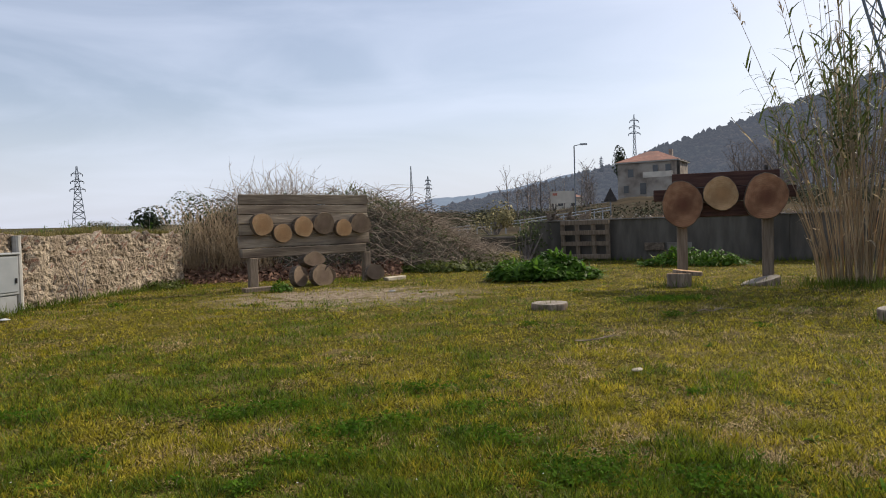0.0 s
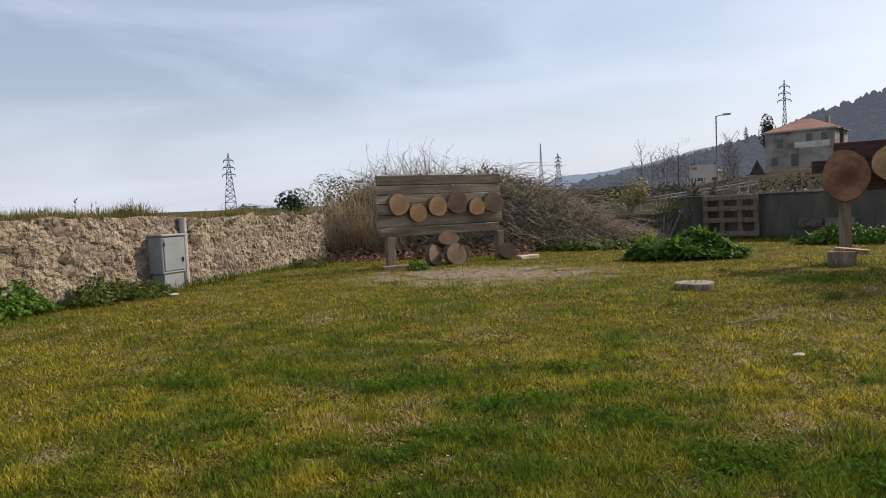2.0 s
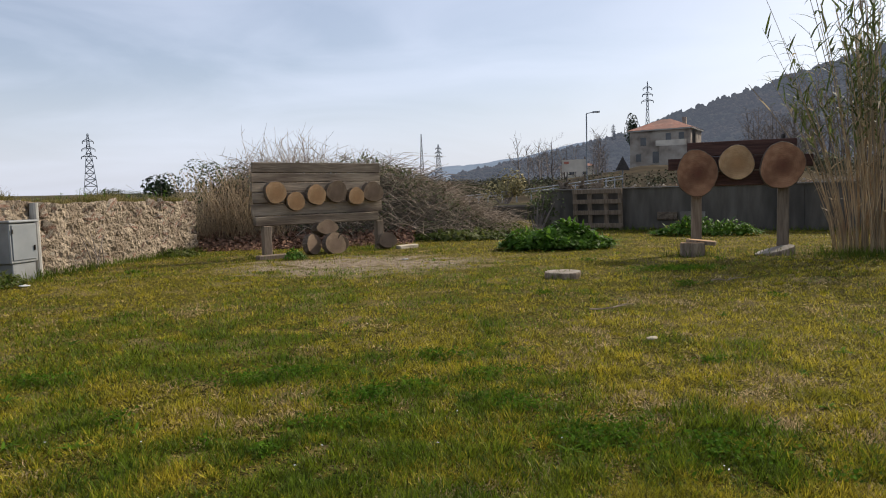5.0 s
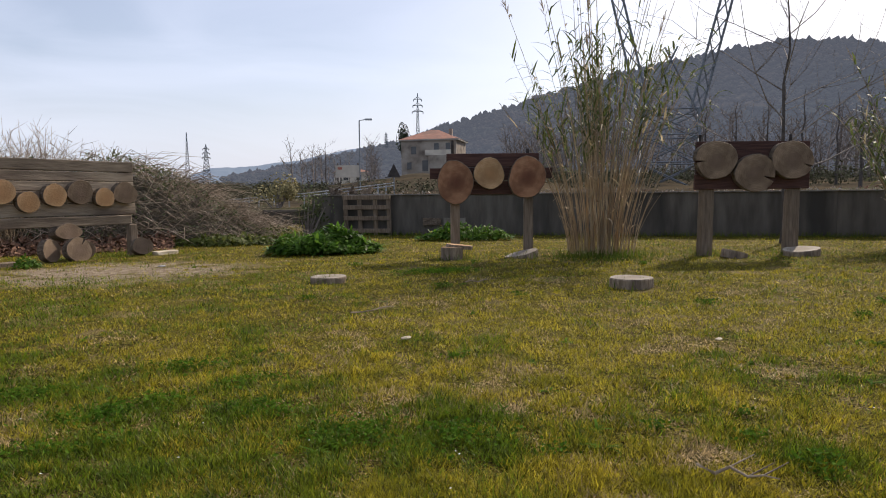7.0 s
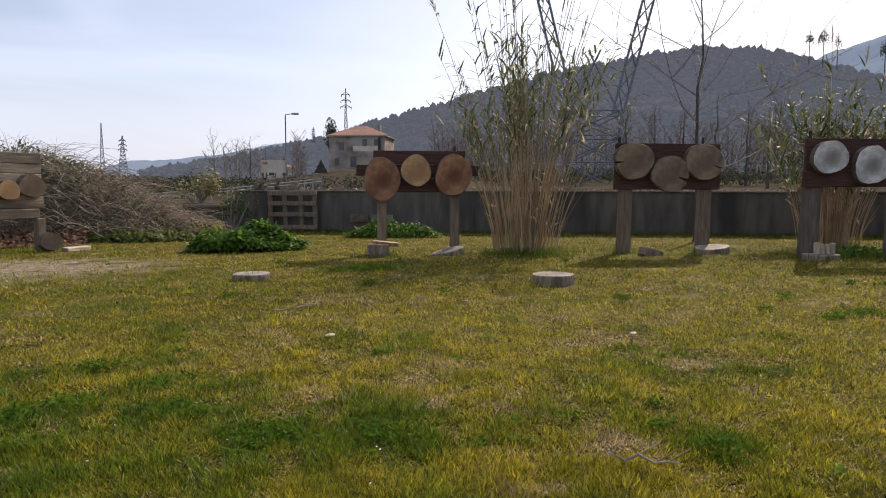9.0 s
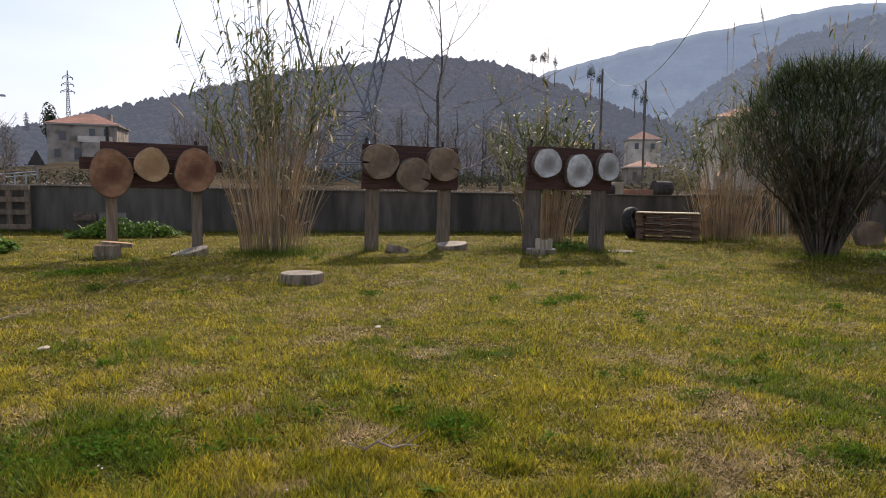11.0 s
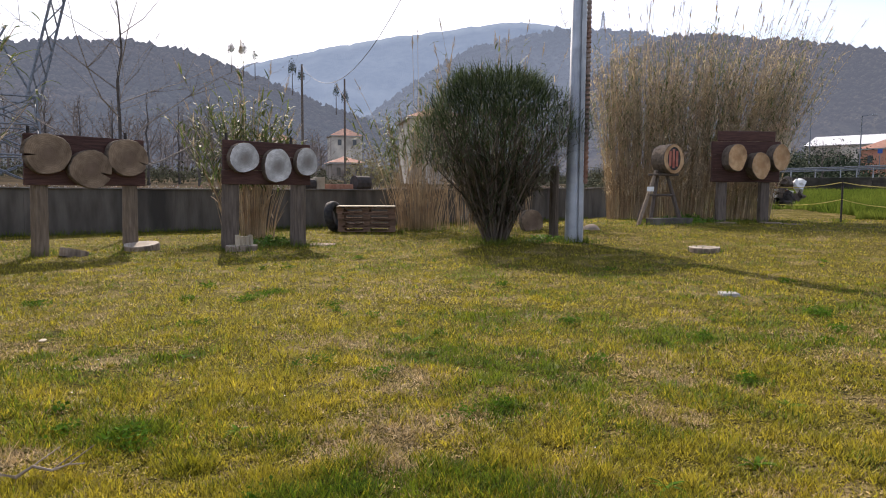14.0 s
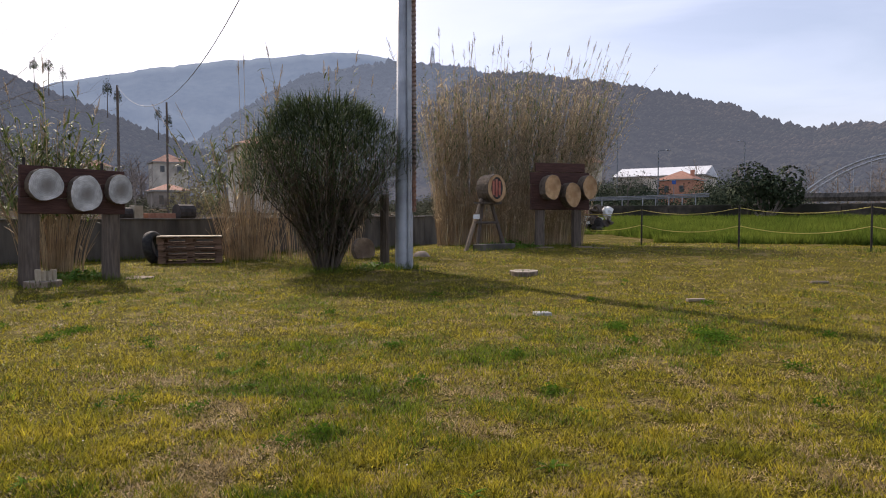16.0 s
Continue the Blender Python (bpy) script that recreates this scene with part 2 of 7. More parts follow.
M_BARKPALE = mat("stripped_log_side", (0.22, 0.165, 0.115), (0.38, 0.30, 0.22), scale=12, rough=0.95, bump=0.8, bump_scale=24, dist=0.03, stretch=(3, 0.8, 3), third=(0.12, 0.09, 0.07), third_scale=2.5)
M_END_FRESH = log_end_mat("log_end_pale", (0.46, 0.27, 0.13), (0.62, 0.41, 0.225), 0.22, (0.40, 0.22, 0.10))
M_END_BROWN = log_end_mat("log_end_brown", (0.25, 0.115, 0.06), (0.42, 0.225, 0.125), 0.2, (0.13, 0.045, 0.025))
M_END_GREY = log_end_mat("log_end_grey", (0.20, 0.135, 0.085), (0.33, 0.24, 0.16), 0.35, (0.19, 0.13, 0.09))
M_END_WHITE = log_end_mat("log_end_whitewashed", (0.50, 0.48, 0.45), (0.84, 0.83, 0.81), 0.30, (0.20, 0.175, 0.15))
M_END_PALE = log_end_mat("log_end_weathered", (0.34, 0.285, 0.225), (0.48, 0.42, 0.345), 0.3, (0.25, 0.20, 0.15))
M_METAL = mat("dark_iron", (0.03, 0.028, 0.026), (0.07, 0.06, 0.055), scale=20, rough=0.6, bump=0.1, metal=0.7)
M_GALV = mat("galvanised_steel", (0.34, 0.36, 0.38), (0.44, 0.46, 0.48), scale=5, rough=0.5, bump=0.05, metal=0.35, third=(0.27, 0.28, 0.29), third_scale=2)
M_LATTICE = mat("pylon_steel", (0.14, 0.16, 0.18), (0.20, 0.22, 0.24), scale=3, rough=0.6, bump=0, metal=0.3)
M_REEDSTALK = mat("dry_reed_stalk", (0.34, 0.245, 0.145), (0.56, 0.44, 0.28), scale=3, rough=0.7, bump=0, island=0.35, trans=0.25)
M_REEDLEAF = mat("reed_leaf_green", (0.075, 0.105, 0.032), (0.16, 0.195, 0.065), scale=3, rough=0.6, bump=0, island=0.4, trans=0.35, spec=0.15)
M_REEDDRY = mat("reed_leaf_dry", (0.47, 0.37, 0.225), (0.66, 0.545, 0.36), scale=3, rough=0.7, bump=0, island=0.4, trans=0.4)
M_PLUME = mat("reed_plume", (0.30, 0.24, 0.17), (0.42, 0.34, 0.24), scale=5, rough=0.9, bump=0, island=0.3, trans=0.3)
M_BROOM = mat("broom_twig_green", (0.038, 0.060, 0.026), (0.095, 0.128, 0.055), scale=4, rough=0.7, bump=0, island=0.6, trans=0.2, spec=0.12)
M_BROOMDRY = mat("broom_twig_brown", (0.10, 0.078, 0.06), (0.19, 0.15, 0.115), scale=4, rough=0.85, bump=0, island=0.4)
M_TWIG = mat("bare_twig", (0.15, 0.125, 0.11), (0.27, 0.235, 0.21), scale=8, rough=0.85, bump=0.2, island=0.3)
M_TREEBARK = mat("dark_tree_bark", (0.055, 0.047, 0.042), (0.11, 0.095, 0.085), scale=10, rough=0.9, bump=0.4)
M_BRAMBLE = mat("dry_bramble_cane", (0.17, 0.125, 0.09), (0.38, 0.31, 0.235), scale=6, rough=0.85, bump=0, island=0.65)
M_BRAMLEAF = mat("bramble_leaf", (0.06, 0.085, 0.03), (0.12, 0.14, 0.05), scale=4, rough=0.6, bump=0, island=0.5, trans=0.3)
M_DEADLEAF = mat("dead_leaf_litter", (0.13, 0.065, 0.04), (0.25, 0.14, 0.085), scale=8, rough=0.9, bump=0, island=0.5)
M_GREENCLIMB = mat("dark_ivy_leaf", (0.035, 0.06, 0.02), (0.07, 0.10, 0.035), scale=4, rough=0.5, bump=0, island=0.5)


# ---------------------------------------------------------------- mesh helpers
def finish(bm, name, material, smooth=False):
    me = bpy.data.meshes.new(name)
    bm.normal_update()
    bm.to_mesh(me)
    bm.free()
    if material:
        me.materials.append(material)
    if smooth:
        me.polygons.foreach_set("use_smooth", [True] * len(me.polygons))
    return me


def part(name, bm, material, parent, label="", smooth=False):
    """One mesh object under a thing or a part."""
    ob = new(name, finish(bm, name, material, smooth))
    ob.parent = parent
    if label:
        tagged(ob, label)
    return ob


def thing(name, label, category, m, group="", kind=""):
    ob = new(name)
    ob.empty_display_size = 0.1
    ob.matrix_world = m
    return tagged(ob, label, category, group, kind)


def solo(name, bm, material, label, category, m=None, group="", kind="", smooth=False):
    ob = new(name, finish(bm, name, material, smooth))
    if m is not None:
        ob.matrix_world = m
    return tagged(ob, label, category, group, kind)


def box(bm, x0, x1, y0, y1, z0, z1, bevel=0.0, rot=None, jitter=0.0, rng=None):
    v = bmesh.ops.create_cube(bm, size=1)["verts"]
    mid, size = Vector(((x0 + x1) / 2, (y0 + y1) / 2, (z0 + z1) / 2)), (x1 - x0, y1 - y0, z1 - z0)
    for q in v:
        q.co = Vector((q.co.x * size[0], q.co.y * size[1], q.co.z * size[2]))
        if jitter:
            q.co += Vector((rng.uniform(-jitter, jitter), rng.uniform(-jitter, jitter), rng.uniform(-jitter, jitter)))
        if rot is not None:
            q.co = rot @ q.co
        q.co += mid
    if bevel:
        edges = list({e for q in v for e in q.link_edges})
        bmesh.ops.bevel(bm, geom=edges, offset=bevel, segments=1, affect="EDGES")
    return bm


def boxed(*a, **k):
    return box(bmesh.new(), *a, **k)


def bar(bm, p, q, r, n=6, r2=None):
    """A round bar from p to q."""
    p, q = Vector(p), Vector(q)
    d = q - p
    if d.length < 1e-6:
        return bm
    turn = d.to_track_quat("Z", "Y").to_matrix()
    rings = []
    for c, rad in ((p, r), (q, r if r2 is None else r2)):
        rings.append([bm.verts.new(c + turn @ Vector((rad * math.cos(2 * math.pi * k / n), rad * math.sin(2 * math.pi * k / n), 0))) for k in range(n)])
    for k in range(n):
        bm.faces.new((rings[0][k], rings[0][(k + 1) % n], rings[1][(k + 1) % n], rings[1][k]))
    bm.faces.new(rings[0][::-1])
    bm.faces.new(rings[1])
    return bm


class Acc:
    """Gathers many small pieces into one mesh."""

    def __init__(self):
        self.v, self.f, self.n = [], [], 0

    def add(self, verts, faces):
        self.v.extend(verts)
        self.f.extend([tuple(i + self.n for i in f) for f in faces])
        self.n += len(verts)

    def tube(self, pts, radii, n=4):
        verts, faces = [], []
        for i, p in enumerate(pts):
            d = Vector(pts[min(i + 1, len(pts) - 1)]) - Vector(pts[max(i - 1, 0)])
            a = d.orthogonal().normalized()
            b = d.cross(a).normalized()
            for k in range(n):
                t = 2 * math.pi * k / n
                verts.append(Vector(p) + radii[i] * (math.cos(t) * a + math.sin(t) * b))
        for i in range(len(pts) - 1):
            for k in range(n):
                faces.append((i * n + k, i * n + (k + 1) % n, (i + 1) * n + (k + 1) % n, (i + 1) * n + k))
        self.add(verts, faces)

    def blade(self, base, direc, length, width, droop=0.5, side=None, seg=3):
        """A leaf that starts along direc and droops, tapered to a point, slightly folded."""
        p, d = Vector(base), Vector(direc).normalized()
        s = Vector(side) if side is not None else d.cross(Vector((0, 0, 1)))
        if s.length < 1e-3:
            s = Vector((1, 0, 0))
        s.normalize()
        verts, faces = [], []
        for i in range(seg):
            w = width * (0.55 + 0.45 * math.sin(math.pi * (i + 0.6) / seg)) * 0.5
            verts += [p - s * w, p + s * w]
            d = (d + Vector((0, 0, -droop / seg))).normalized()
            p = p + d * (length / seg)
        verts.append(p)
        for i in range(seg - 1):
            faces.append((2 * i, 2 * i + 1, 2 * i + 3, 2 * i + 2))
        faces.append((2 * seg - 2, 2 * seg - 1, 2 * seg))
        self.add(verts, faces)

    def leaf(self, c, nrm, size, rng):
        n = Vector(nrm).normalized()
        a = n.orthogonal().normalized()
        a.rotate(Matrix.Rotation(rng.uniform(0, 6.283), 3, n))
        b = n.cross(a)
        c = Vector(c)
        self.add([c - a * size * 0.5, c - b * size * 0.32 + n * size * 0.06, c + a * size * 0.55, c + b * size * 0.32 + n * size * 0.06], [(0, 1, 2), (0, 2, 3)])

    def mesh(self, name, material):
        me = bpy.data.meshes.new(name)
        me.from_pydata([tuple(v) for v in self.v], [], self.f)
        me.materials.append(material)
        return me

    def part(self, name, material, parent, label=""):
        ob = new(name, self.mesh(name, material))
        ob.parent = parent
        return tagged(ob, label, kind="stuff")

    def solo(self, name, material, label, category, kind="", group="", m=None):
        ob = new(name, self.mesh(name, material))
        if m is not None:
            ob.matrix_world = m
        return tagged(ob, label, category, group, kind)


def smooth01(v):
    v = min(1.0, max(0.0, v))
    return v * v * (3 - 2 * v)


# ---------------------------------------------------------------- ground
W0, WD = Vector((1.1, 15.75)), Vector((0.892, -0.452))     # the concrete wall's start and way
WN = Vector((0.452, 0.892))                                # outwards from it


def ground_z(x, y):
    d = math.hypot(x, y)
    az = math.degrees(math.atan2(x, y))
    z = 0.22 * smooth01((x - 8.0) / 8.0) * smooth01((5.5 - y) / 3.0)
    field = smooth01((az - 84) / 6) * smooth01((150 - az) / 20)
    z += field * 0.031 * max(0.0, min(d, 46) - 18.5)
    z += (1 - field) * 0.019 * max(0.0, min(d, 260.0) - 24)
    rel = Vector((x, y)) - W0
    behind, along = rel.dot(WN), rel.dot(WD)
    z += 0.72 * smooth01((behind - 0.5) / 1.6) * smooth01((along + 0.5) / 2) * smooth01((30 - along) / 6)
    return z


def build_ground():
    radii = [0.0] + list(np.concatenate([np.linspace(0.6, 24, 48), np.geomspace(26, 3500, 34)]))
    na = 200
    verts, faces = [(0, 0, 0)], []
    for r in radii[1:]:
        for k in range(na):
            a = 2 * math.pi * k / na
            x, y = r * math.sin(a), r * math.cos(a)
            z = ground_z(x, y) + (0.018 * noise.noise((x * 0.9, y * 0.9, 0)) if r < 30 else 0.15 * noise.noise((x * 0.05, y * 0.05, 2)))
            verts.append((x, y, z))
    for k in range(na):
        faces.append((0, 1 + (k + 1) % na, 1 + k))
    for i in range(len(radii) - 2):
        for k in range(na):
            a, b = 1 + i * na + k, 1 + i * na + (k + 1) % na
            faces.append((a, b, b + na, a + na))
    me = bpy.data.meshes.new("ground")
    me.from_pydata(verts, [], faces)
    me.flip_normals()
    me.polygons.foreach_set("use_smooth", [True] * len(me.polygons))
    me.materials.append(M_LAWN)
    tagged(new("ground", me), "uneven mown lawn of yellowish green grass with dry straw patches", "ground", kind="structure")


build_ground()


def at_az(az, dist, z=None):
    x, y = dist * math.sin(radians(az)), dist * math.cos(radians(az))
    return Vector((x, y, ground_z(x, y) if z is None else z))


def z_at(el, dist):
    return 0.85 + dist * math.tan(radians(el))


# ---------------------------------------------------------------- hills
# aerial haze is put in as a faint blue emission on the whole surface
def hill_mat(name, a, b, c, haze_glow):
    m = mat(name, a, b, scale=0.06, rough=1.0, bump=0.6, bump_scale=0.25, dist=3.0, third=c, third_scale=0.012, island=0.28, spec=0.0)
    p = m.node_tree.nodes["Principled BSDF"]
    p.inputs["Emission Color"].default_value = (*haze_glow[:3], 1)
    p.inputs["Emission Strength"].default_value = haze_glow[3]
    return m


# near hills and their woods: blue-grey haze put in by emission over dark colours
M_HILL = hill_mat("hazed_wooded_hill", (0.016, 0.020, 0.016), (0.028, 0.030, 0.023), (0.042, 0.034, 0.026), (0.31, 0.36, 0.47, 0.30))
M_HILL2 = hill_mat("hazed_brown_hill", (0.018, 0.020, 0.015), (0.030, 0.029, 0.021), (0.048, 0.038, 0.028), (0.32, 0.36, 0.46, 0.31))
# spur and mountain: stronger haze, put into bluish base colours and emission
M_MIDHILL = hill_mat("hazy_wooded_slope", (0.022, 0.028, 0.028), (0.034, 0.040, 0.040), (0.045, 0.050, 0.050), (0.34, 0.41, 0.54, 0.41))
M_FARHILL = hill_mat("hazed_far_mountain", (0.085, 0.11, 0.135), (0.11, 0.135, 0.155), (0.12, 0.145, 0.165), (0.34, 0.43, 0.59, 0.42))


def ridge(name, label, crest, dist, near, base_el, material, seed, rough_m, tree=0.0, density=0, ragged=0.12):
    """A hill whose skyline follows (azimuth, elevation) pairs, rising from near to dist; with woods on it."""
    rng = random.Random(seed)
    azs = [c[0] for c in crest]
    els = [c[1] for c in crest]
    na, nr = 160, 22
    a0, a1 = azs[0], azs[-1]

    def height(a, f):
        top = float(np.interp(a, azs, els)) + ragged * (noise.noise((a * 0.45, seed, 0)) + 0.5 * noise.noise((a * 1.7, seed, 3)))
        d = near + (dist - near) * f
        el = top if base_el is None else base_el + (top - base_el) * (f ** 1.15)
        x, y = d * math.sin(radians(a)), d * math.cos(radians(a))
        if base_el is None:
            k = f ** 1.15
            bx, by = near * math.sin(radians(a)), near * math.cos(radians(a))
            el = math.degrees(math.atan2((1 - k) * (ground_z(bx, by) - 0.3) + k * z_at(top, dist) - 0.85, d))
        bumps = rough_m * noise.fractal((x * 0.006 + seed, y * 0.006, 0.5), 0.6, 2.0, 5) * (1 - f) * min(1, 6 * f)
        return x, y, z_at(el, d) + bumps

    verts, faces = [], []
    for j in range(nr + 3):
        f = min(1.0, j / nr)
        for i in range(na + 1):
            a = a0 + (a1 - a0) * i / na
            x, y, z = height(a, f)
            if j > nr:
                k = 1 + 0.25 * (j - nr)
                x, y, z = x * k, y * k, z - 0.22 * dist * (j - nr) * 0.5
            verts.append((x, y, z))
    w = na + 1
    for j in range(nr + 2):
        for i in range(na):
            faces.append((j * w + i, j * w + i + 1, (j + 1) * w + i + 1, (j + 1) * w + i))
    me = bpy.data.meshes.new(name)
    me.from_pydata(verts, [], faces)
    me.polygons.foreach_set("use_smooth", [True] * len(me.polygons))
    me.materials.append(material)
    tagged(new(name, me), label, "hill", kind="structure")
    if not density:
        return
    # each crown a small uneven spindle, the pines on the skyline taller and further apart
    ring = 5
    fi = [(0, 1 + (k + 1) % ring, 1 + k) for k in range(ring)] + [(1 + k, 1 + (k + 1) % ring, 6 + (k + 1) % ring, 6 + k) for k in range(ring)] + [(11, 6 + k, 6 + (k + 1) % ring) for k in range(ring)]
    acc = Acc()
    for n in range(density):
        a = rng.uniform(a0, a1)
        top = n % 10 == 0
        f = rng.uniform(0.97, 1.0) if top else rng.random() ** 0.8
        if top and noise.noise((a * 1.3, seed, 8)) < -0.15:
            continue
        x, y, z = height(a, f)
        s = tree * math.hypot(x, y) / dist * rng.uniform(0.35, 1.0) * (0.9 if top else 1.0)
        hh = s * (rng.uniform(0.9, 2.4) if top else rng.uniform(0.8, 1.5))
        wide = rng.uniform(0.3, 0.6)
        ph = rng.uniform(0, 6.283)
        pts = [(x, y, z - 0.3 * s)]
        for lev, rad in ((wide, 1.0), (0.5 + 0.5 * wide, rng.uniform(0.45, 0.85))):
            for k in range(ring):
                q = s * rad * rng.uniform(0.6, 1.15)
                b = ph + 6.283 * k / ring
                pts.append((x + q * math.cos(b), y + q * math.sin(b), z + hh * (lev - 0.2 + rng.uniform(-0.12, 0.12))))
        pts.append((x + rng.gauss(0, 0.2) * s, y, z + hh * 0.85))
        acc.add(pts, fi)
    ob = acc.solo(name.replace("hill", "woods"), material, "dense dark mixed woodland on the hillside", "woods", kind="stuff")
    ob.data.polygons.foreach_set("use_smooth", [True] * len(ob.data.polygons))
    return ob


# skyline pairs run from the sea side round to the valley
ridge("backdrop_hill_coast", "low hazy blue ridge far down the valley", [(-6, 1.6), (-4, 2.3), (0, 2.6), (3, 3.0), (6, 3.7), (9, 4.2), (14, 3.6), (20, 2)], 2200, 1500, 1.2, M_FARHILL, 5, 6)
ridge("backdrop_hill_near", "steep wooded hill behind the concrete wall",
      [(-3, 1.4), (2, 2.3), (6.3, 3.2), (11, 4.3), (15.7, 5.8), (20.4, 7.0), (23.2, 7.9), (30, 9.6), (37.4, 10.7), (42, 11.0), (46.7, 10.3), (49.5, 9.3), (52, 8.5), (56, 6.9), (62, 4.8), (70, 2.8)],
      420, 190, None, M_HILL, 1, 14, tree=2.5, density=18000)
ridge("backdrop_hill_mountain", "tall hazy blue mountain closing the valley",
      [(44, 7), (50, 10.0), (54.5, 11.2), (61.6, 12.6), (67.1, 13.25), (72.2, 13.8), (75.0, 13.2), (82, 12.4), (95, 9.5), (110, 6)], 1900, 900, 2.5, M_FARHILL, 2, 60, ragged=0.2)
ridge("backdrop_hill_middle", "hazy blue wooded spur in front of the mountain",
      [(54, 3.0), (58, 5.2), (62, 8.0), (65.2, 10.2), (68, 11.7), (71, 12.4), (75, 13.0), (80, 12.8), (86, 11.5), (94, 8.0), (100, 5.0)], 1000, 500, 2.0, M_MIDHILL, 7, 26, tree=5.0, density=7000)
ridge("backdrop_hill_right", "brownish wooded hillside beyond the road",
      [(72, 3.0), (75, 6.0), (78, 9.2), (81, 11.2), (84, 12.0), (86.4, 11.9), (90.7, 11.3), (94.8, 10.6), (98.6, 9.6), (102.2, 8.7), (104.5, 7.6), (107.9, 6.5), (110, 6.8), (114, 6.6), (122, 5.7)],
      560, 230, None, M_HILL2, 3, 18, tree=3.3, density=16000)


# ---------------------------------------------------------------- walls
M_TURF = mat("wall_turf", (0.14, 0.13, 0.035), (0.30, 0.25, 0.11), scale=2, rough=0.9, bump=0, island=0.45, trans=0.35, spec=0.05)


def build_stone_wall():
    """Rubble wall along the lawn: rough faced body with stones set in it, and a turf strip on top."""
    rng = random.Random(4)
    p0, p1 = Vector((-6.25, 2.5)), Vector((-5.26, 11.75))
    d = (p1 - p0)
    length = d.length
    d.normalize()
    rz = math.degrees(math.atan2(d.y, d.x))
    th = 0.5
    m = pose(p0.x, p0.y, 0, 0, 0, rz)
    wall = thing("wall_west", "old rubble stone wall with crumbling pale mortar", "stone wall", m, kind="structure")
    acc = Acc()
    nx, nz = 420, 44

    def top(x):
        return 0.98 - 0.012 * x + 0.05 * noise.noise((x * 0.9, 3, 0)) + 0.03 * noise.noise((x * 4, 9, 0))

    verts, faces = [], []
    for i in range(nx + 1):
        x = length * i / nx
        for j in range(nz + 1):
            z = -0.15 + (top(x) + 0.15) * j / nz
            y = 0.030 * noise.fractal((x * 3.6, z * 4.4, 1), 0.5, 2.0, 6) + 0.018 * noise.noise((x * 17, z * 17, 4)) - 0.03 * (1 - j / nz)
            verts.append((x, y - 0.02, z))
    for i in range(nx):
        for j in range(nz):
            a = i * (nz + 1) + j
            faces.append((a, a + nz + 1, a + nz + 2, a + 1))
    acc.add(verts, faces)
    # back, top and ends
    for i in range(nx):
        x, x2 = length * i / nx, length * (i + 1) / nx
        a, b = i * (nz + 1) + nz, (i + 1) * (nz + 1) + nz
        acc.add([verts[a], verts[b], (x2, th, top(x2) - 0.03), (x, th, top(x) - 0.03), (x2, th, -0.15), (x, th, -0.15)], [(0, 1, 2, 3), (3, 2, 4, 5)])
    for i in (0, nx):
        x = length * i / nx
        side = [verts[i * (nz + 1) + j] for j in range(nz + 1)]
        acc.add(side + [(x, th, top(x) - 0.03), (x, th, -0.15)], [tuple(range(nz + 3))])
    acc.part("wall_body", M_STONEWALL, wall)
    # stones standing proud of the mortar, nearest stretch
    meshes = []
    for k in range(10):
        bm = bmesh.new()
        bmesh.ops.create_icosphere(bm, subdivisions=1, radius=1)
        for v in bm.verts:
            v.co *= 1 + 0.3 * noise.noise(v.co * 1.7 + Vector((k * 3.1, 0, 0)))
            v.co.y *= 0.35
        meshes.append(finish(bm, "stone", M_STONE))
    for k in range(290):
        x = rng.uniform(1.5, length - 0.1)
        z = rng.uniform(0.02, 0.88)
        s = rng.uniform(0.03, 0.10)
        ob = new("stone", meshes[k % 10])
        ob.parent = wall
        ob.matrix_basis = pose(x, -0.015, z, 0, rng.uniform(-30, 30), 0) @ Matrix.Diagonal((s * rng.uniform(1, 1.7), s * 0.9, s * rng.uniform(0.6, 1), 1))
    # turf and weeds on the top
    g = Acc()
    for k in range(15000):
        x = rng.uniform(0, length)
        tuft = 0.5 + noise.noise((x * 1.3, 0, 7))
        h = rng.uniform(0.03, 0.12) * (0.55 + 1.3 * max(0, tuft)) * (1.5 if x < 5.2 else 1.1)
        g.blade((x, rng.uniform(0.0, th), top(x) - 0.03), (rng.gauss(0, 0.4), rng.gauss(-0.1, 0.4), 1), h, 0.008, 0.5, seg=2)
    ob = g.solo("wall_top_grass", M_TURF, "dry tufty grass growing along the wall top", "grass", kind="stuff", m=m)
    w = Acc()
    for k in range(46):
        x = rng.uniform(0.5, length)
        base = Vector((x, rng.uniform(0.05, 0.4), top(x) - 0.02))
        h = rng.uniform(0.08, 0.26)
        for q in range(9):
            w.blade(base + Vector((0, 0, h * q / 9)), (rng.gauss(0, 1), rng.gauss(0, 1), 0.7), 0.07, 0.018, 0.7)
        w.tube([base, base + Vector((rng.gauss(0, 0.03), 0, h))], [0.004, 0.002], 3)
    w.solo("wall_top_weeds", M_WEED, "small leafy weeds on the wall top", "weeds", kind="stuff", m=m)


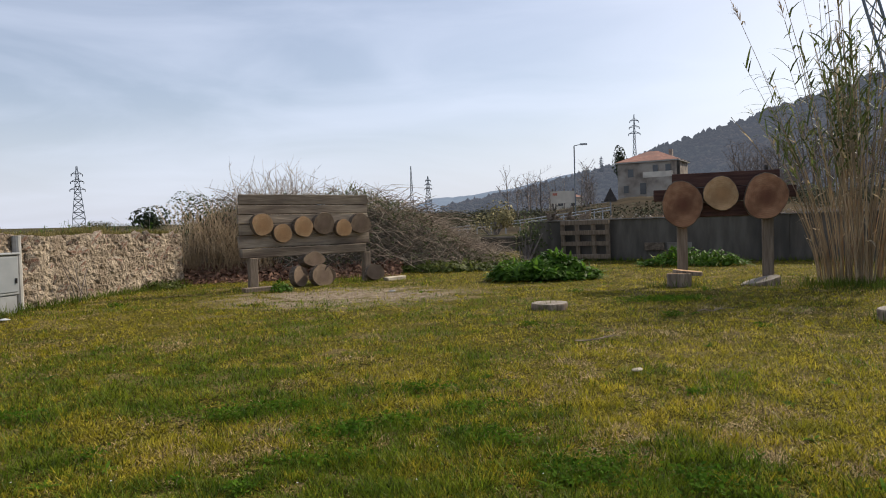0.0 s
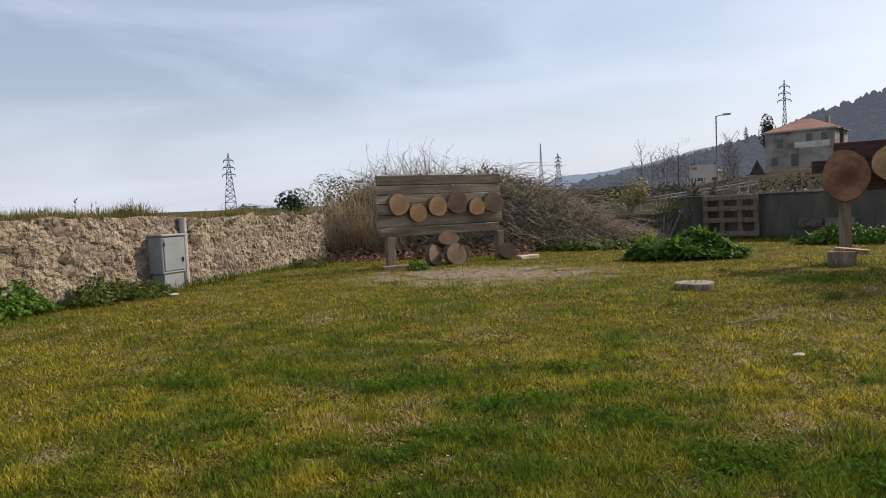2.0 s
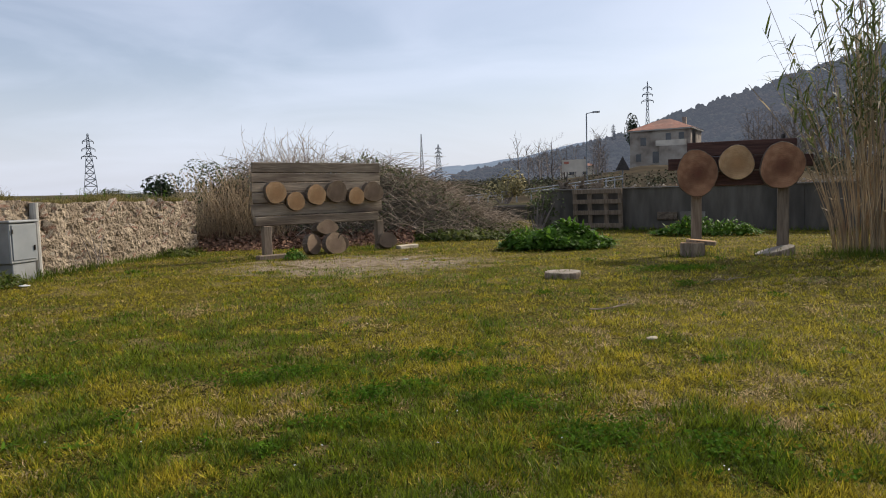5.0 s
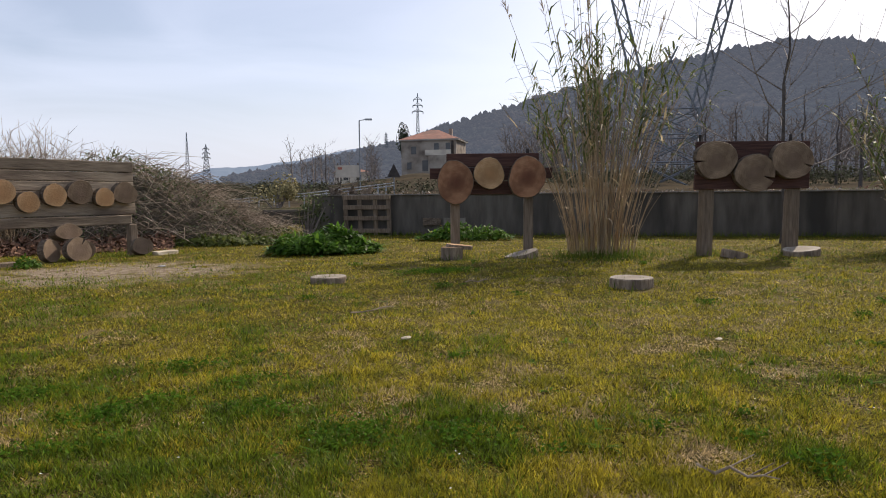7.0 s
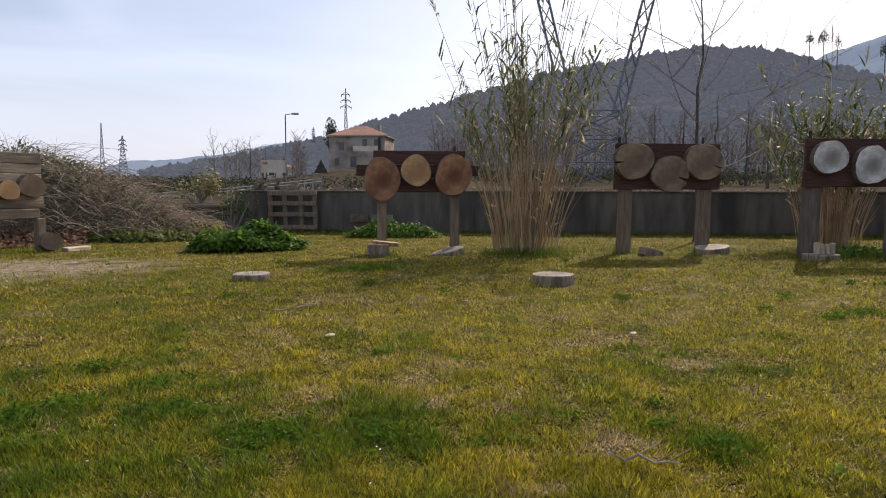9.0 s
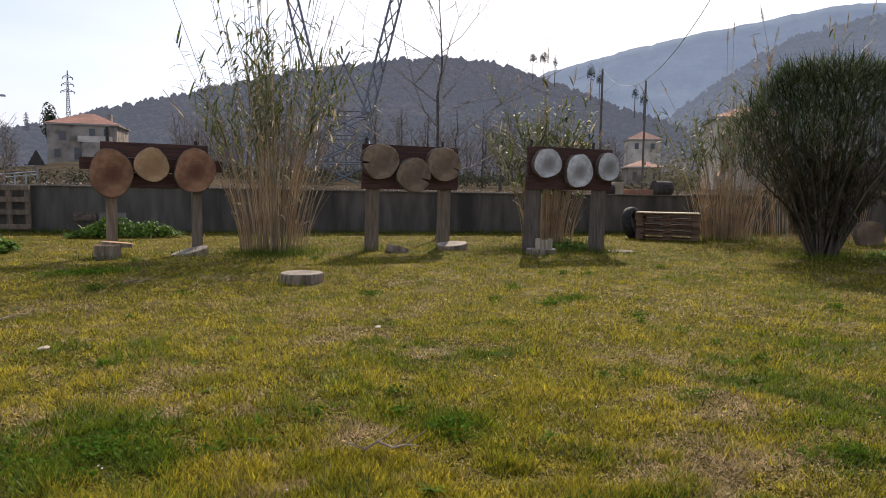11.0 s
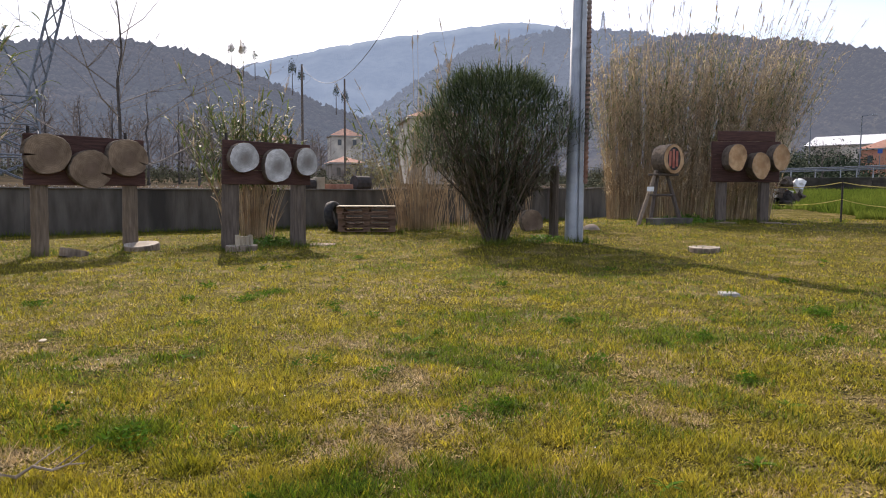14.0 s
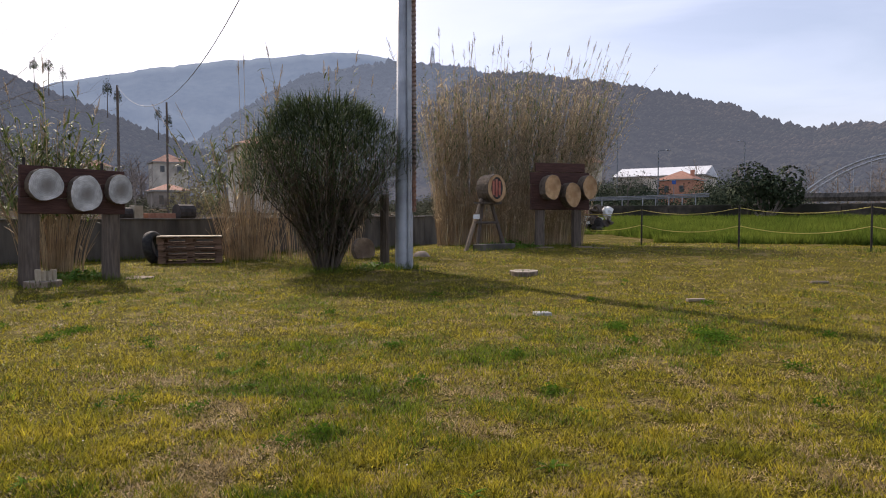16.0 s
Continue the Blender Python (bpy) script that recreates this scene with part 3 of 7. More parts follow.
def build_concrete_wall():
    rz = math.degrees(math.atan2(WD.y, WD.x))
    length, h = 25.5, 0.88
    m = pose(W0.x, W0.y, 0, 0, 0, rz)
    wall = thing("wall_north", "long low stained grey concrete boundary wall", "concrete wall", m, kind="structure")
    x = 0.0
    rng = random.Random(2)
    while x < length:
        step = min(rng.uniform(2.4, 2.9), length - x)
        rise = 0.012 * max(0.0, x - 12)
        part("panel", boxed(x + 0.0015, x + step - 0.0015, rng.uniform(0, 0.012), 0.22, -0.3, h + rise, 0.002), M_CONCRETE, wall)
        part("coping", boxed(x + 0.002, x + step - 0.002, -0.03, 0.25, h + rise + 0.001, h + rise + 0.025, 0.006), M_WALLTOP, wall)
        x += step
    # ballast and rubble beyond the coping
    s = Acc()
    for k in range(1300):
        a, b = rng.uniform(0, length), rng.uniform(0.5, 2.4)
        c = Vector((a, b, 0.80 + 0.06 * b + 0.012 * max(0.0, a - 12) + rng.uniform(0, 0.05)))
        r = rng.uniform(0.02, 0.05)
        pts = [c + r * Vector((rng.uniform(-1, 1), rng.uniform(-1, 1), 0)) for q in range(4)]
        s.add(pts + [c + Vector((0, 0, r))], [(0, 1, 4), (1, 2, 4), (2, 3, 4), (3, 0, 4)])
    s.solo("ballast", M_STONE, "pale loose gravel behind the wall", "gravel", kind="stuff", m=m)


build_stone_wall()
build_concrete_wall()


# ---------------------------------------------------------------- throwing targets
def slice_mesh(rx, rz, th, seed, notch=0.0, n=90):
    """A sawn log slice standing upright: uneven outline, face at -y, bark edge, and a drying crack."""
    bm = bmesh.new()
    ph = seed * 7.3
    outline = []
    for k in range(n):
        t = 2 * math.pi * k / n
        r = 1 + 0.13 * noise.noise((math.cos(t) * 0.9 + ph, math.sin(t) * 0.9, 0)) + 0.03 * noise.noise((math.cos(t) * 5 + ph, math.sin(t) * 5, 2))
        if notch and abs(((t - notch + math.pi) % (2 * math.pi)) - math.pi) < 0.05:
            r *= 0.5
        outline.append((rx * r * math.cos(t), rz * r * math.sin(t)))
    front = [bm.verts.new((x * 0.97, -th, z * 0.97)) for x, z in outline]
    edge = [bm.verts.new((x, -th + 0.012, z)) for x, z in outline]
    back = [bm.verts.new((x * 0.99, 0, z * 0.99)) for x, z in outline]
    f = bm.faces.new(front)
    f.material_index = 0
    for k in range(n):
        q = (k + 1) % n
        for a, b in ((front, edge), (edge, back)):
            g = bm.faces.new((a[q], a[k], b[k], b[q]))
            g.material_index = 1
    bm.faces.new(back[::-1]).material_index = 0
    bmesh.ops.recalc_face_normals(bm, faces=bm.faces)
    return bm


def slice_thing(name, parent_m, x, y, z, rx, rz, th, end, label, seed, notch=0.0, turn=0.0, rot=None, group=""):
    me = finish(slice_mesh(rx, rz, th, seed, notch), name, end)
    me.materials.append(M_BARK)
    ob = new(name, me)
    ob.matrix_world = parent_m @ (rot if rot is not None else pose(x, y, z, 0, turn, 0))
    return tagged(ob, label, "log slice", group)


def log_block(name, m, r, h, end, label, seed, squash=1.0, group="", category="log block"):
    """A short log standing on its sawn end."""
    me = finish(slice_mesh(r, r * squash, h, seed), name, end)
    me.materials.append(M_BARKPALE)
    ob = new(name, me)
    ob.matrix_world = m @ pose(0, 0, h - 0.03, -90, 0, 0) @ pose(0, h, 0)
    return tagged(ob, label, category, group)


def plank_board(parent, x0, x1, z0, z1, y, th, n, material, seed, name="plank"):
    rng = random.Random(seed)
    h = (z1 - z0) / n
    for k in range(n):
        a, b = rng.uniform(-0.012, 0.012), rng.uniform(-0.012, 0.012)
        part(name, boxed(x0 + a, x1 + b, y - th - rng.uniform(0, 0.006), y, z0 + k * h + 0.003, z0 + (k + 1) * h - 0.003, 0.006, jitter=0.004, rng=rng), material, parent)


def post(parent, x, y, r, z1, material, seed, square=False, lean=0.0):
    rng = random.Random(seed)
    bm = bmesh.new()
    if square:
        box(bm, x - r, x + r, y - r * 0.7, y + r * 0.7, -0.1, z1, 0.01)
    else:
        n, rows = 14, 8
        rings = []
        for j in range(rows):
            z = -0.1 + (z1 + 0.1) * j / (rows - 1)
            rings.append([bm.verts.new((x + lean * z + r * (1.06 - 0.1 * j / rows) * (1 + 0.06 * noise.noise((math.cos(6.283 * k / n) + seed, math.sin(6.283 * k / n), z * 1.5))) * math.cos(6.283 * k / n),
                                       y + r * (1.06 - 0.1 * j / rows) * math.sin(6.283 * k / n), z)) for k in range(n)])
        for a, b in zip(rings, rings[1:]):
            for k in range(n):
                bm.faces.new((a[k], a[(k + 1) % n], b[(k + 1) % n], b[k]))
        bm.faces.new(rings[-1])
    part("post", bm, material, parent, smooth=False)


TARGETS = "throwing targets along the lawn"


def target_one():
    """Wide plank target near the stone wall."""
    m = pose(-2.74, 10.55, 0, 0, 0, 44)
    t = thing("throwing_target", "wide weathered grey plank throwing target on square posts", "throwing target", m, TARGETS)
    rng = random.Random(8)
    zs = [0.62, 0.80, 0.97, 1.11, 1.25, 1.41]
    for k in range(5):
        part("plank", boxed(-1.09 + rng.uniform(-0.02, 0.02), 1.16 + rng.uniform(-0.01, 0.02), -0.045 - rng.uniform(0, 0.008), 0, zs[k] + 0.004, zs[k + 1] - 0.004, 0.006, jitter=0.005, rng=rng), M_OLDWOOD, t)
    part("beam", boxed(-1.10, 1.05, -0.13, -0.05, 0.48, 0.61, 0.01, jitter=0.006, rng=rng), M_OLDWOOD, t, "grey squared cross beam")
    for x in (-0.93, 1.06):
        part("post", boxed(x - 0.08, x + 0.08, 0.002, 0.10, 0.50, 1.36, 0.01), M_POST, t)
        part("front_post", boxed(x - 0.065, x + 0.065, -0.15, -0.052, -0.1, 0.475, 0.01), M_POST, t)
    part("foot", boxed(-1.15, -0.70, -0.30, -0.17, -0.02, 0.06, 0.01), M_POST, t)
    for k, (x, z, rx, rz, end, n) in enumerate([(-0.764, 0.958, 0.17, 0.165, M_END_FRESH, 0), (-0.443, 0.822, 0.155, 0.14, M_END_FRESH, 0), (-0.093, 0.916, 0.165, 0.16, M_END_FRESH, 0),
                                               (0.263, 0.956, 0.19, 0.172, M_END_GREY, 0), (0.628, 0.878, 0.15, 0.14, M_END_FRESH, 0), (0.955, 0.942, 0.20, 0.165, M_END_GREY, 0)]):
        slice_thing("log_slice", m, x, -0.053, z, rx, rz, 0.09, end, ("pale sawn log slice fixed on grey planks" if end is M_END_FRESH else "weathered brown log slice fixed on grey planks"), k + 1, 0, group="log slices on the plank target")
    # spare slices on the ground below
    for k, (x, y, z, r, tilt, turn) in enumerate([(-0.24, -0.12, 0.155, 0.165, -6, 20), (0.10, -0.22, 0.145, 0.185, -9, 5), (0.27, -0.10, 0.13, 0.15, -6, -20)]):
        slice_thing("spare_log_slice", m, 0, 0, 0, r, r * 0.95, 0.10, M_END_GREY, "grey spare log slice leaning below the plank target", 20 + k, 1.0 if k == 1 else 0, rot=pose(x, y, z, tilt, 0, turn), group="spare log slices")
    slice_thing("spare_log_slice", m, 0, 0, 0, 0.2, 0.11, 0.16, M_END_GREY, "split half log resting on spare slices", 25, rot=pose(0.04, -0.02, 0.385, -8, 0, 6), group="spare log slices")
    slice_thing("spare_log_slice", m, 0, 0, 0, 0.16, 0.13, 0.13, M_END_GREY, "low grey log slice beside the target post", 27, rot=pose(1.10, -0.22, 0.125, -12, 0, -14), group="spare log slices")
    box_bm = boxed(1.20, 1.58, -0.50, -0.36, 0.0, 0.05, 0.008, jitter=0.01, rng=rng)
    solo("wood_offcut", box_bm, M_PALE, "pale sawn wood offcut lying on the grass", "wood offcut", m)


def slice_target(m, w, zb, zt, posts, pr, pmat, slices, seed, label, square=False, rail=None, pegs=(), th=0.05, ptop=None):
    t = thing("throwing_target", label, "throwing target", m, TARGETS)
    n = 3
    plank_board(t, -w / 2, w / 2, zb, zt, -pr * 0.75, th, n, M_DARKWOOD, seed)
    for k, x in enumerate(posts):
        post(t, x, 0, pr, (zt - 0.04) if ptop is None else ptop, pmat, seed * 3 + k, square, lean=(0.015 if k else 0.02) if not square else 0)
    if rail:
        part("rail", boxed(rail[0], rail[1], -pr * 0.75 + 0.003, 0.03 - pr * 0.75 + 0.02, rail[2], rail[3], 0.006), M_DARKWOOD, t)
    for x, z in pegs:
        part("peg", bar(bmesh.new(), (x, -0.02, zt - 0.1), (x, -0.02, z), 0.022, 6), M_METAL, t)
    for k, (x, z, rx, rz, end, notch, lab, thick) in enumerate(slices):
        slice_thing("log_slice", m, x, -pr * 0.75 - th - 0.009, z, rx, rz, thick, end, lab, seed * 10 + k, notch, group="log slices on targets")
    return t


def build_targets():
    target_one()
    lab_b = "big brown cracked log slice on a dark board"
    slice_target(pose(3.13, 9.12, 0, 0, 0, -13.8), 1.27, 0.87, 1.44, (-0.52, 0.51), 0.065, M_POST,
                 [(-0.513, 1.04, 0.25, 0.30, M_END_BROWN, 0, lab_b, 0.10), (-0.05, 1.164, 0.205, 0.215, M_END_FRESH, 0, "pale yellow log slice with dark bark on a board", 0.10), (0.466, 1.10, 0.25, 0.285, M_END_BROWN, 0, lab_b, 0.10)],
                 2, "dark stained throwing target with three log slices on posts", True, (-0.87, 0.84, 1.09, 1.24), [(-0.55, 1.62), (0.5, 1.50)])
    slice_target(pose(6.54, 8.12, 0, 0, 0, -14.5), 1.57, 0.91, 1.565, (-0.60, 0.60), 0.10, M_POST,
                 [(-0.54, 1.305, 0.285, 0.255, M_END_GREY, 3.2, "cracked grey brown log slice on a dark board", 0.11), (-0.02, 1.131, 0.285, 0.255, M_END_GREY, 5.9, "split grey brown log slice on a dark board", 0.11), (0.49, 1.31, 0.285, 0.255, M_END_GREY, 5.85, "cracked grey brown log slice on a dark board", 0.11)],
                 3, "dark stained throwing target with three cracked slices on round posts", False, None, [(-0.69, 1.66), (0.56, 1.66)])
    lab_w = "whitewashed log slice with worn centre on a dark board"
    slice_target(pose(8.35, 6.55, 0, 0, 0, -20), 1.48, 0.945, 1.58, (-0.58, 0.58), 0.12, M_POSTD,
                 [(-0.457, 1.329, 0.24, 0.21, M_END_WHITE, 0, lab_w, 0.10), (0.08, 1.231, 0.24, 0.255, M_END_WHITE, 0, lab_w, 0.10), (0.60, 1.311, 0.20, 0.215, M_END_WHITE, 0, lab_w, 0.10)],
                 4, "dark throwing target with three white slices on round posts", False, None, [(-0.62, 1.68), (0.46, 1.68)])
    m5 = pose(16.78, 0.05, 0.22, 0, 0, -62)
    t5 = slice_target(m5, 1.56, 0.90, 1.80, (-0.48, 0.50), 0.10, M_POSTD,
                 [(-0.36, 1.42, 0.21, 0.29, M_END_FRESH, 0, "thick short log with pale rings on a dark board", 0.32), (0.18, 1.26, 0.21, 0.29, M_END_FRESH, 0, "thick short log with pale rings on a dark board", 0.32), (0.62, 1.43, 0.19, 0.29, M_END_FRESH, 0, "thick short log with pale rings on a dark board", 0.32)],
                 5, "dark board throwing target holding three thick short logs", True)
    part("plank", boxed(-0.65, 0.66, -0.12, -0.07, 1.803, 2.02, 0.008), M_DARKWOOD, t5)


build_targets()


# ---------------------------------------------------------------- reeds
def reed_clump(name, label, centre, along, rx, ry, n, h, spread, lean, green, seed, plume=0.15, leaves=13, dry_leaves=13, leafw=0.03, leaf_len=(0.16, 0.38), even=False, tall=0.08, stubs=0.0, crown=0.5, top=0.25):
    """Giant reed: arching canes, long leaves close to the upper cane, feathery plumes, broken dry stubs at the foot."""
    rng = random.Random(seed)
    c = Vector(centre)
    t = thing(name, label, "reeds", pose(c.x, c.y, c.z))
    ax = Vector((math.cos(radians(along)), math.sin(radians(along)), 0))
    ay = Vector((-ax.y, ax.x, 0))
    stalks, fresh, dry, plumes = Acc(), Acc(), Acc(), Acc()
    for k in range(n):
        u, v = (rng.uniform(-1, 1), rng.uniform(-1, 1)) if even else (rng.gauss(0, 0.5), rng.gauss(0, 0.5))
        u, v = max(-1, min(1, u)), max(-1, min(1, v))
        base = ax * u * rx + ay * v * ry
        stub = rng.random() < stubs
        high = not stub and rng.random() < tall
        hh = h * (rng.uniform(0.2, 0.55) if stub else rng.uniform(1.02, 1.0 + top) if high else rng.uniform(0.62, 1.0)) * (1 + 0.16 * noise.noise((u * rx * 1.7, seed, 0))) * (1 - (0.0 if even else 0.12) * abs(u))
        out = ax * (u * spread + lean * (1 + u) + max(-0.3, min(0.3, rng.gauss(0, 0.15)))) + ay * (v * spread * 0.7 + max(-0.2, min(0.2, rng.gauss(0, 0.1))))
        pts = []
        for q in range(7):
            f = q / 6
            pts.append(base + out * (f ** 1.5) * hh * 0.5 + Vector((0, 0, hh * f - 0.12 * hh * f * f * out.length)))
        r = rng.uniform(0.004, 0.0085)
        stalks.tube(pts, [r * (1 - 0.5 * q / 6) for q in range(7)], 4)
        if stub:
            continue
        isgreen = rng.random() < green
        nl = int((leaves if isgreen else dry_leaves) * rng.uniform(0.6, 1.2) * (0.6 if high else 1))
        for q in range(nl):
            lo = crown if isgreen else 0.15
            f = min(0.999, lo + (1 - lo) * (q + rng.random()) / nl)
            i = min(5, int(f * 6))
            p = pts[i].lerp(pts[i + 1], f * 6 - i)
            way = (pts[i + 1] - pts[i]).normalized()
            a = rng.uniform(0, 6.283)
            d = way * rng.uniform(0.9, 2.2) + Vector((math.cos(a), math.sin(a), 0))
            ln = rng.uniform(*leaf_len) * (1 if isgreen else 0.8)
            (fresh if isgreen else dry).blade(p, d, ln, rng.uniform(0.6, 1.2) * leafw, rng.uniform(0.3, 2.0), seg=3)
        if high or rng.random() < plume:
            p = pts[-1]
            d = (pts[-1] - pts[-2]).normalized()
            for q in range(30):
                f = q / 30
                plumes.blade(p + d * f * 0.34, d * 1.4 + Vector((rng.gauss(0, 0.3), rng.gauss(0, 0.3), rng.gauss(0, 0.15))), 0.15 * (1.1 - f), 0.011, 0.5, seg=2)
    stalks.part("cane_growth", M_REEDSTALK, t, "pale dry canes")
    if fresh.n:
        fresh.part("green_foliage", M_REEDLEAF, t, "long green drooping leaves")
    if dry.n:
        dry.part("dry_foliage", M_REEDDRY, t, "straw coloured dry leaves")
    if plumes.n:
        plumes.part("plume_growth", M_PLUME, t, "feathery brown seed plumes")
    return t


REEDS = "giant reed clumps"
for ob in (reed_clump("reed_clump", "tall clump of giant reeds, dry canes with green tops", (4.62, 8.75, 0), -28, 0.44, 0.36, 175, 3.35, 0.62, 0.04, 0.68, 1, 0.04, 15, 4, 0.028, (0.16, 0.38), tall=0.10, stubs=0.28, crown=0.58),
           reed_clump("reed_clump", "small clump of giant reeds by the wall", at_az(50.5, 13.0), -30, 0.42, 0.25, 190, 2.75, 0.6, 0.0, 0.7, 2, 0.05, 20, 3, 0.032, (0.16, 0.40), tall=0.05, stubs=0.3, crown=0.5),
           reed_clump("reed_clump", "clump of giant reeds with dry lower canes", at_az(64.2, 15.4), -40, 0.55, 0.35, 230, 3.4, 0.6, 0.0, 0.65, 3, 0.04, 17, 2, 0.030, (0.18, 0.42), tall=0.10, stubs=0.5, crown=0.6),
           reed_clump("reed_clump", "clump of giant reeds rising behind the broom bush", at_az(70.0, 16.0), -40, 1.0, 0.35, 130, 3.6, 0.25, 0.0, 0.6, 5, 0.10, 16, 4, 0.030, (0.18, 0.42), even=True, tall=0.16, stubs=0.1, crown=0.55),
           reed_clump("reed_clump", "very large straw coloured reed thicket by the wall", (18.45, 1.38, 0.2), -78, 1.95, 0.6, 1300, 4.85, 0.18, 0.16, 0.36, 4, 0.02, 20, 24, 0.021, (0.13, 0.34), even=True, tall=0.03, stubs=0.12, crown=0.4, top=0.12)):
    ob["group"] = REEDS


# ---------------------------------------------------------------- broom bush
def broom_bush():
    rng = random.Random(12)
    c = at_az(70.9, 11.35)
    t = thing("broom_bush", "dense dark green broom bush with bare brown stems", "bush", pose(*c))
    stems, twigs, brown = Acc(), Acc(), Acc()
    zs, rs = (0.0, 0.45, 0.75, 1.05, 1.4, 1.8, 2.15, 2.45, 2.7, 2.85), (0.30, 0.36, 0.55, 0.84, 1.15, 1.28, 1.22, 1.02, 0.66, 0.15)

    def reach(z, a):
        # narrow foot, spreading crown with a ragged, lumpy outline
        return float(np.interp(z, zs, rs)) * (1 + 0.34 * noise.noise((math.cos(a) * 1.6, math.sin(a) * 1.6, z * 1.5)) + 0.16 * noise.noise((math.cos(a) * 5, math.sin(a) * 5, z * 4)))

    for k in range(80):
        a, q = rng.uniform(0, 6.283), math.sqrt(rng.random())
        z = rng.uniform(1.2, 2.3)
        tip = Vector((math.cos(a) * q * reach(z, a) * 0.9, math.sin(a) * q * reach(z, a) * 0.9, z))
        b = Vector((math.cos(a) * 0.2 * rng.random(), math.sin(a) * 0.2 * rng.random(), -0.02))
        stems.tube([b, b.lerp(tip, 0.5) + Vector((0, 0, 0.16)), tip], [0.02, 0.014, 0.006], 4)
    for k in range(23000):
        a = rng.uniform(0, 6.283)
        q = rng.random() ** 0.42
        z = 0.3 + 2.4 * rng.random() ** 0.8
        lim = reach(z, a)
        p = Vector((math.cos(a) * q * lim, math.sin(a) * q * lim, z))
        d = Vector((math.cos(a) * (0.3 + 0.6 * q), math.sin(a) * (0.3 + 0.6 * q), 0.55)) + Vector((rng.gauss(0, 0.8), rng.gauss(0, 0.8), rng.gauss(0, 0.6)))
        (twigs if z > 1.45 + rng.gauss(0, 0.4) or rng.random() < 0.2 else brown).blade(p, d, rng.uniform(0.12, 0.36), 0.012, rng.uniform(-0.1, 0.45), seg=2)
    stems.part("stem_growth", M_BROOMDRY, t, "thin brown stems")
    twigs.part("twig_growth", M_BROOM, t, "fine dark green twigs")
    brown.part("dry_growth", M_BROOMDRY, t, "dry brown lower twigs")


broom_bush()


# ---------------------------------------------------------------- utility pole
def utility_pole():
    c = Vector((11.0, 2.46, 0.05))
    t = thing("utility_pole", "grey steel utility pole with strapped corrugated conduit", "utility pole", pose(c.x, c.y, c.z, 0, 0, -77))
    bm = bmesh.new()
    n = 16
    rows = [(-0.2, 0.150), (1.9, 0.138), (1.93, 0.122), (7.5, 0.095)]
    rings = [[bm.verts.new((r * math.cos(6.283 * k / n), r * math.sin(6.283 * k / n), z)) for k in range(n)] for z, r in rows]
    for a, b in zip(rings, rings[1:]):
        for k in range(n):
            bm.faces.new((a[k], a[(k + 1) % n], b[(k + 1) % n], b[k]))
    bm.faces.new(rings[-1])
    part("shaft", bm, M_GALV, t, smooth=True)
    part("cover_strip", boxed(0.06, 0.13, -0.17, -0.10, -0.1, 7.0, 0.008), M_GALV, t)
    rust = mat("rusty_conduit", (0.20, 0.09, 0.06), (0.32, 0.18, 0.12), scale=8, rough=0.8, bump=0.2, third=(0.30, 0.28, 0.26), third_scale=1.2)
    part("conduit", bar(bmesh.new(), (0.165, -0.08, 0.95), (0.165, -0.08, 7.0), 0.030, 8), rust, t, "rust brown conduit")
    for k in range(64):
        z = 0.98 + k * 0.075
        part("clip", boxed(0.128, 0.205, -0.125, -0.035, z, z + 0.03), rust if k > 22 or k < 10 else M_POSTD, t)


utility_pole()



# ---------------------------------------------------------------- things by the stone wall
M_CABINET = mat("grey_plastic_cabinet", (0.26, 0.275, 0.28), (0.33, 0.345, 0.35), scale=3, rough=0.6, bump=0.05, third=(0.22, 0.225, 0.22), third_scale=2)
M_DOORGREY = mat("cabinet_door_grey", (0.22, 0.24, 0.25), (0.27, 0.29, 0.30), scale=4, rough=0.6, bump=0.05)
M_RUBBER = mat("black_rubber", (0.02, 0.02, 0.02), (0.05, 0.048, 0.045), scale=12, rough=0.8, bump=0.3)
M_BRICK = mat("red_brick", (0.30, 0.14, 0.09), (0.42, 0.22, 0.15), scale=14, rough=0.9, bump=0.4, obj_random=0.25)
M_PALLET = mat("pallet_wood", (0.13, 0.075, 0.05), (0.27, 0.17, 0.11), scale=5, rough=0.85, bump=0.4, stretch=(0.7, 6, 9), obj_random=0.25)
M_WHITE = mat("white_plastic", (0.70, 0.70, 0.68), (0.80, 0.80, 0.78), scale=9, rough=0.6, bump=0.1)
M_ROPE = mat("yellow_rope", (0.50, 0.40, 0.10), (0.62, 0.52, 0.18), scale=30, rough=0.85, bump=0)
M_REDPAINT = mat("worn_red_paint", (0.36, 0.10, 0.07), (0.48, 0.19, 0.13), scale=9, rough=0.8, bump=0.2)
M_BLACKPAINT = mat("worn_black_paint", (0.03, 0.027, 0.025), (0.07, 0.06, 0.055), scale=9, rough=0.8, bump=0.2)
M_ROCK = mat("pale_boulder", (0.24, 0.19, 0.145), (0.38, 0.31, 0.24), scale=6, rough=0.95, bump=0.6)
M_FLOWER = mat("yellow_blossom", (0.55, 0.45, 0.03), (0.68, 0.58, 0.06), scale=5, rough=0.7, bump=0)


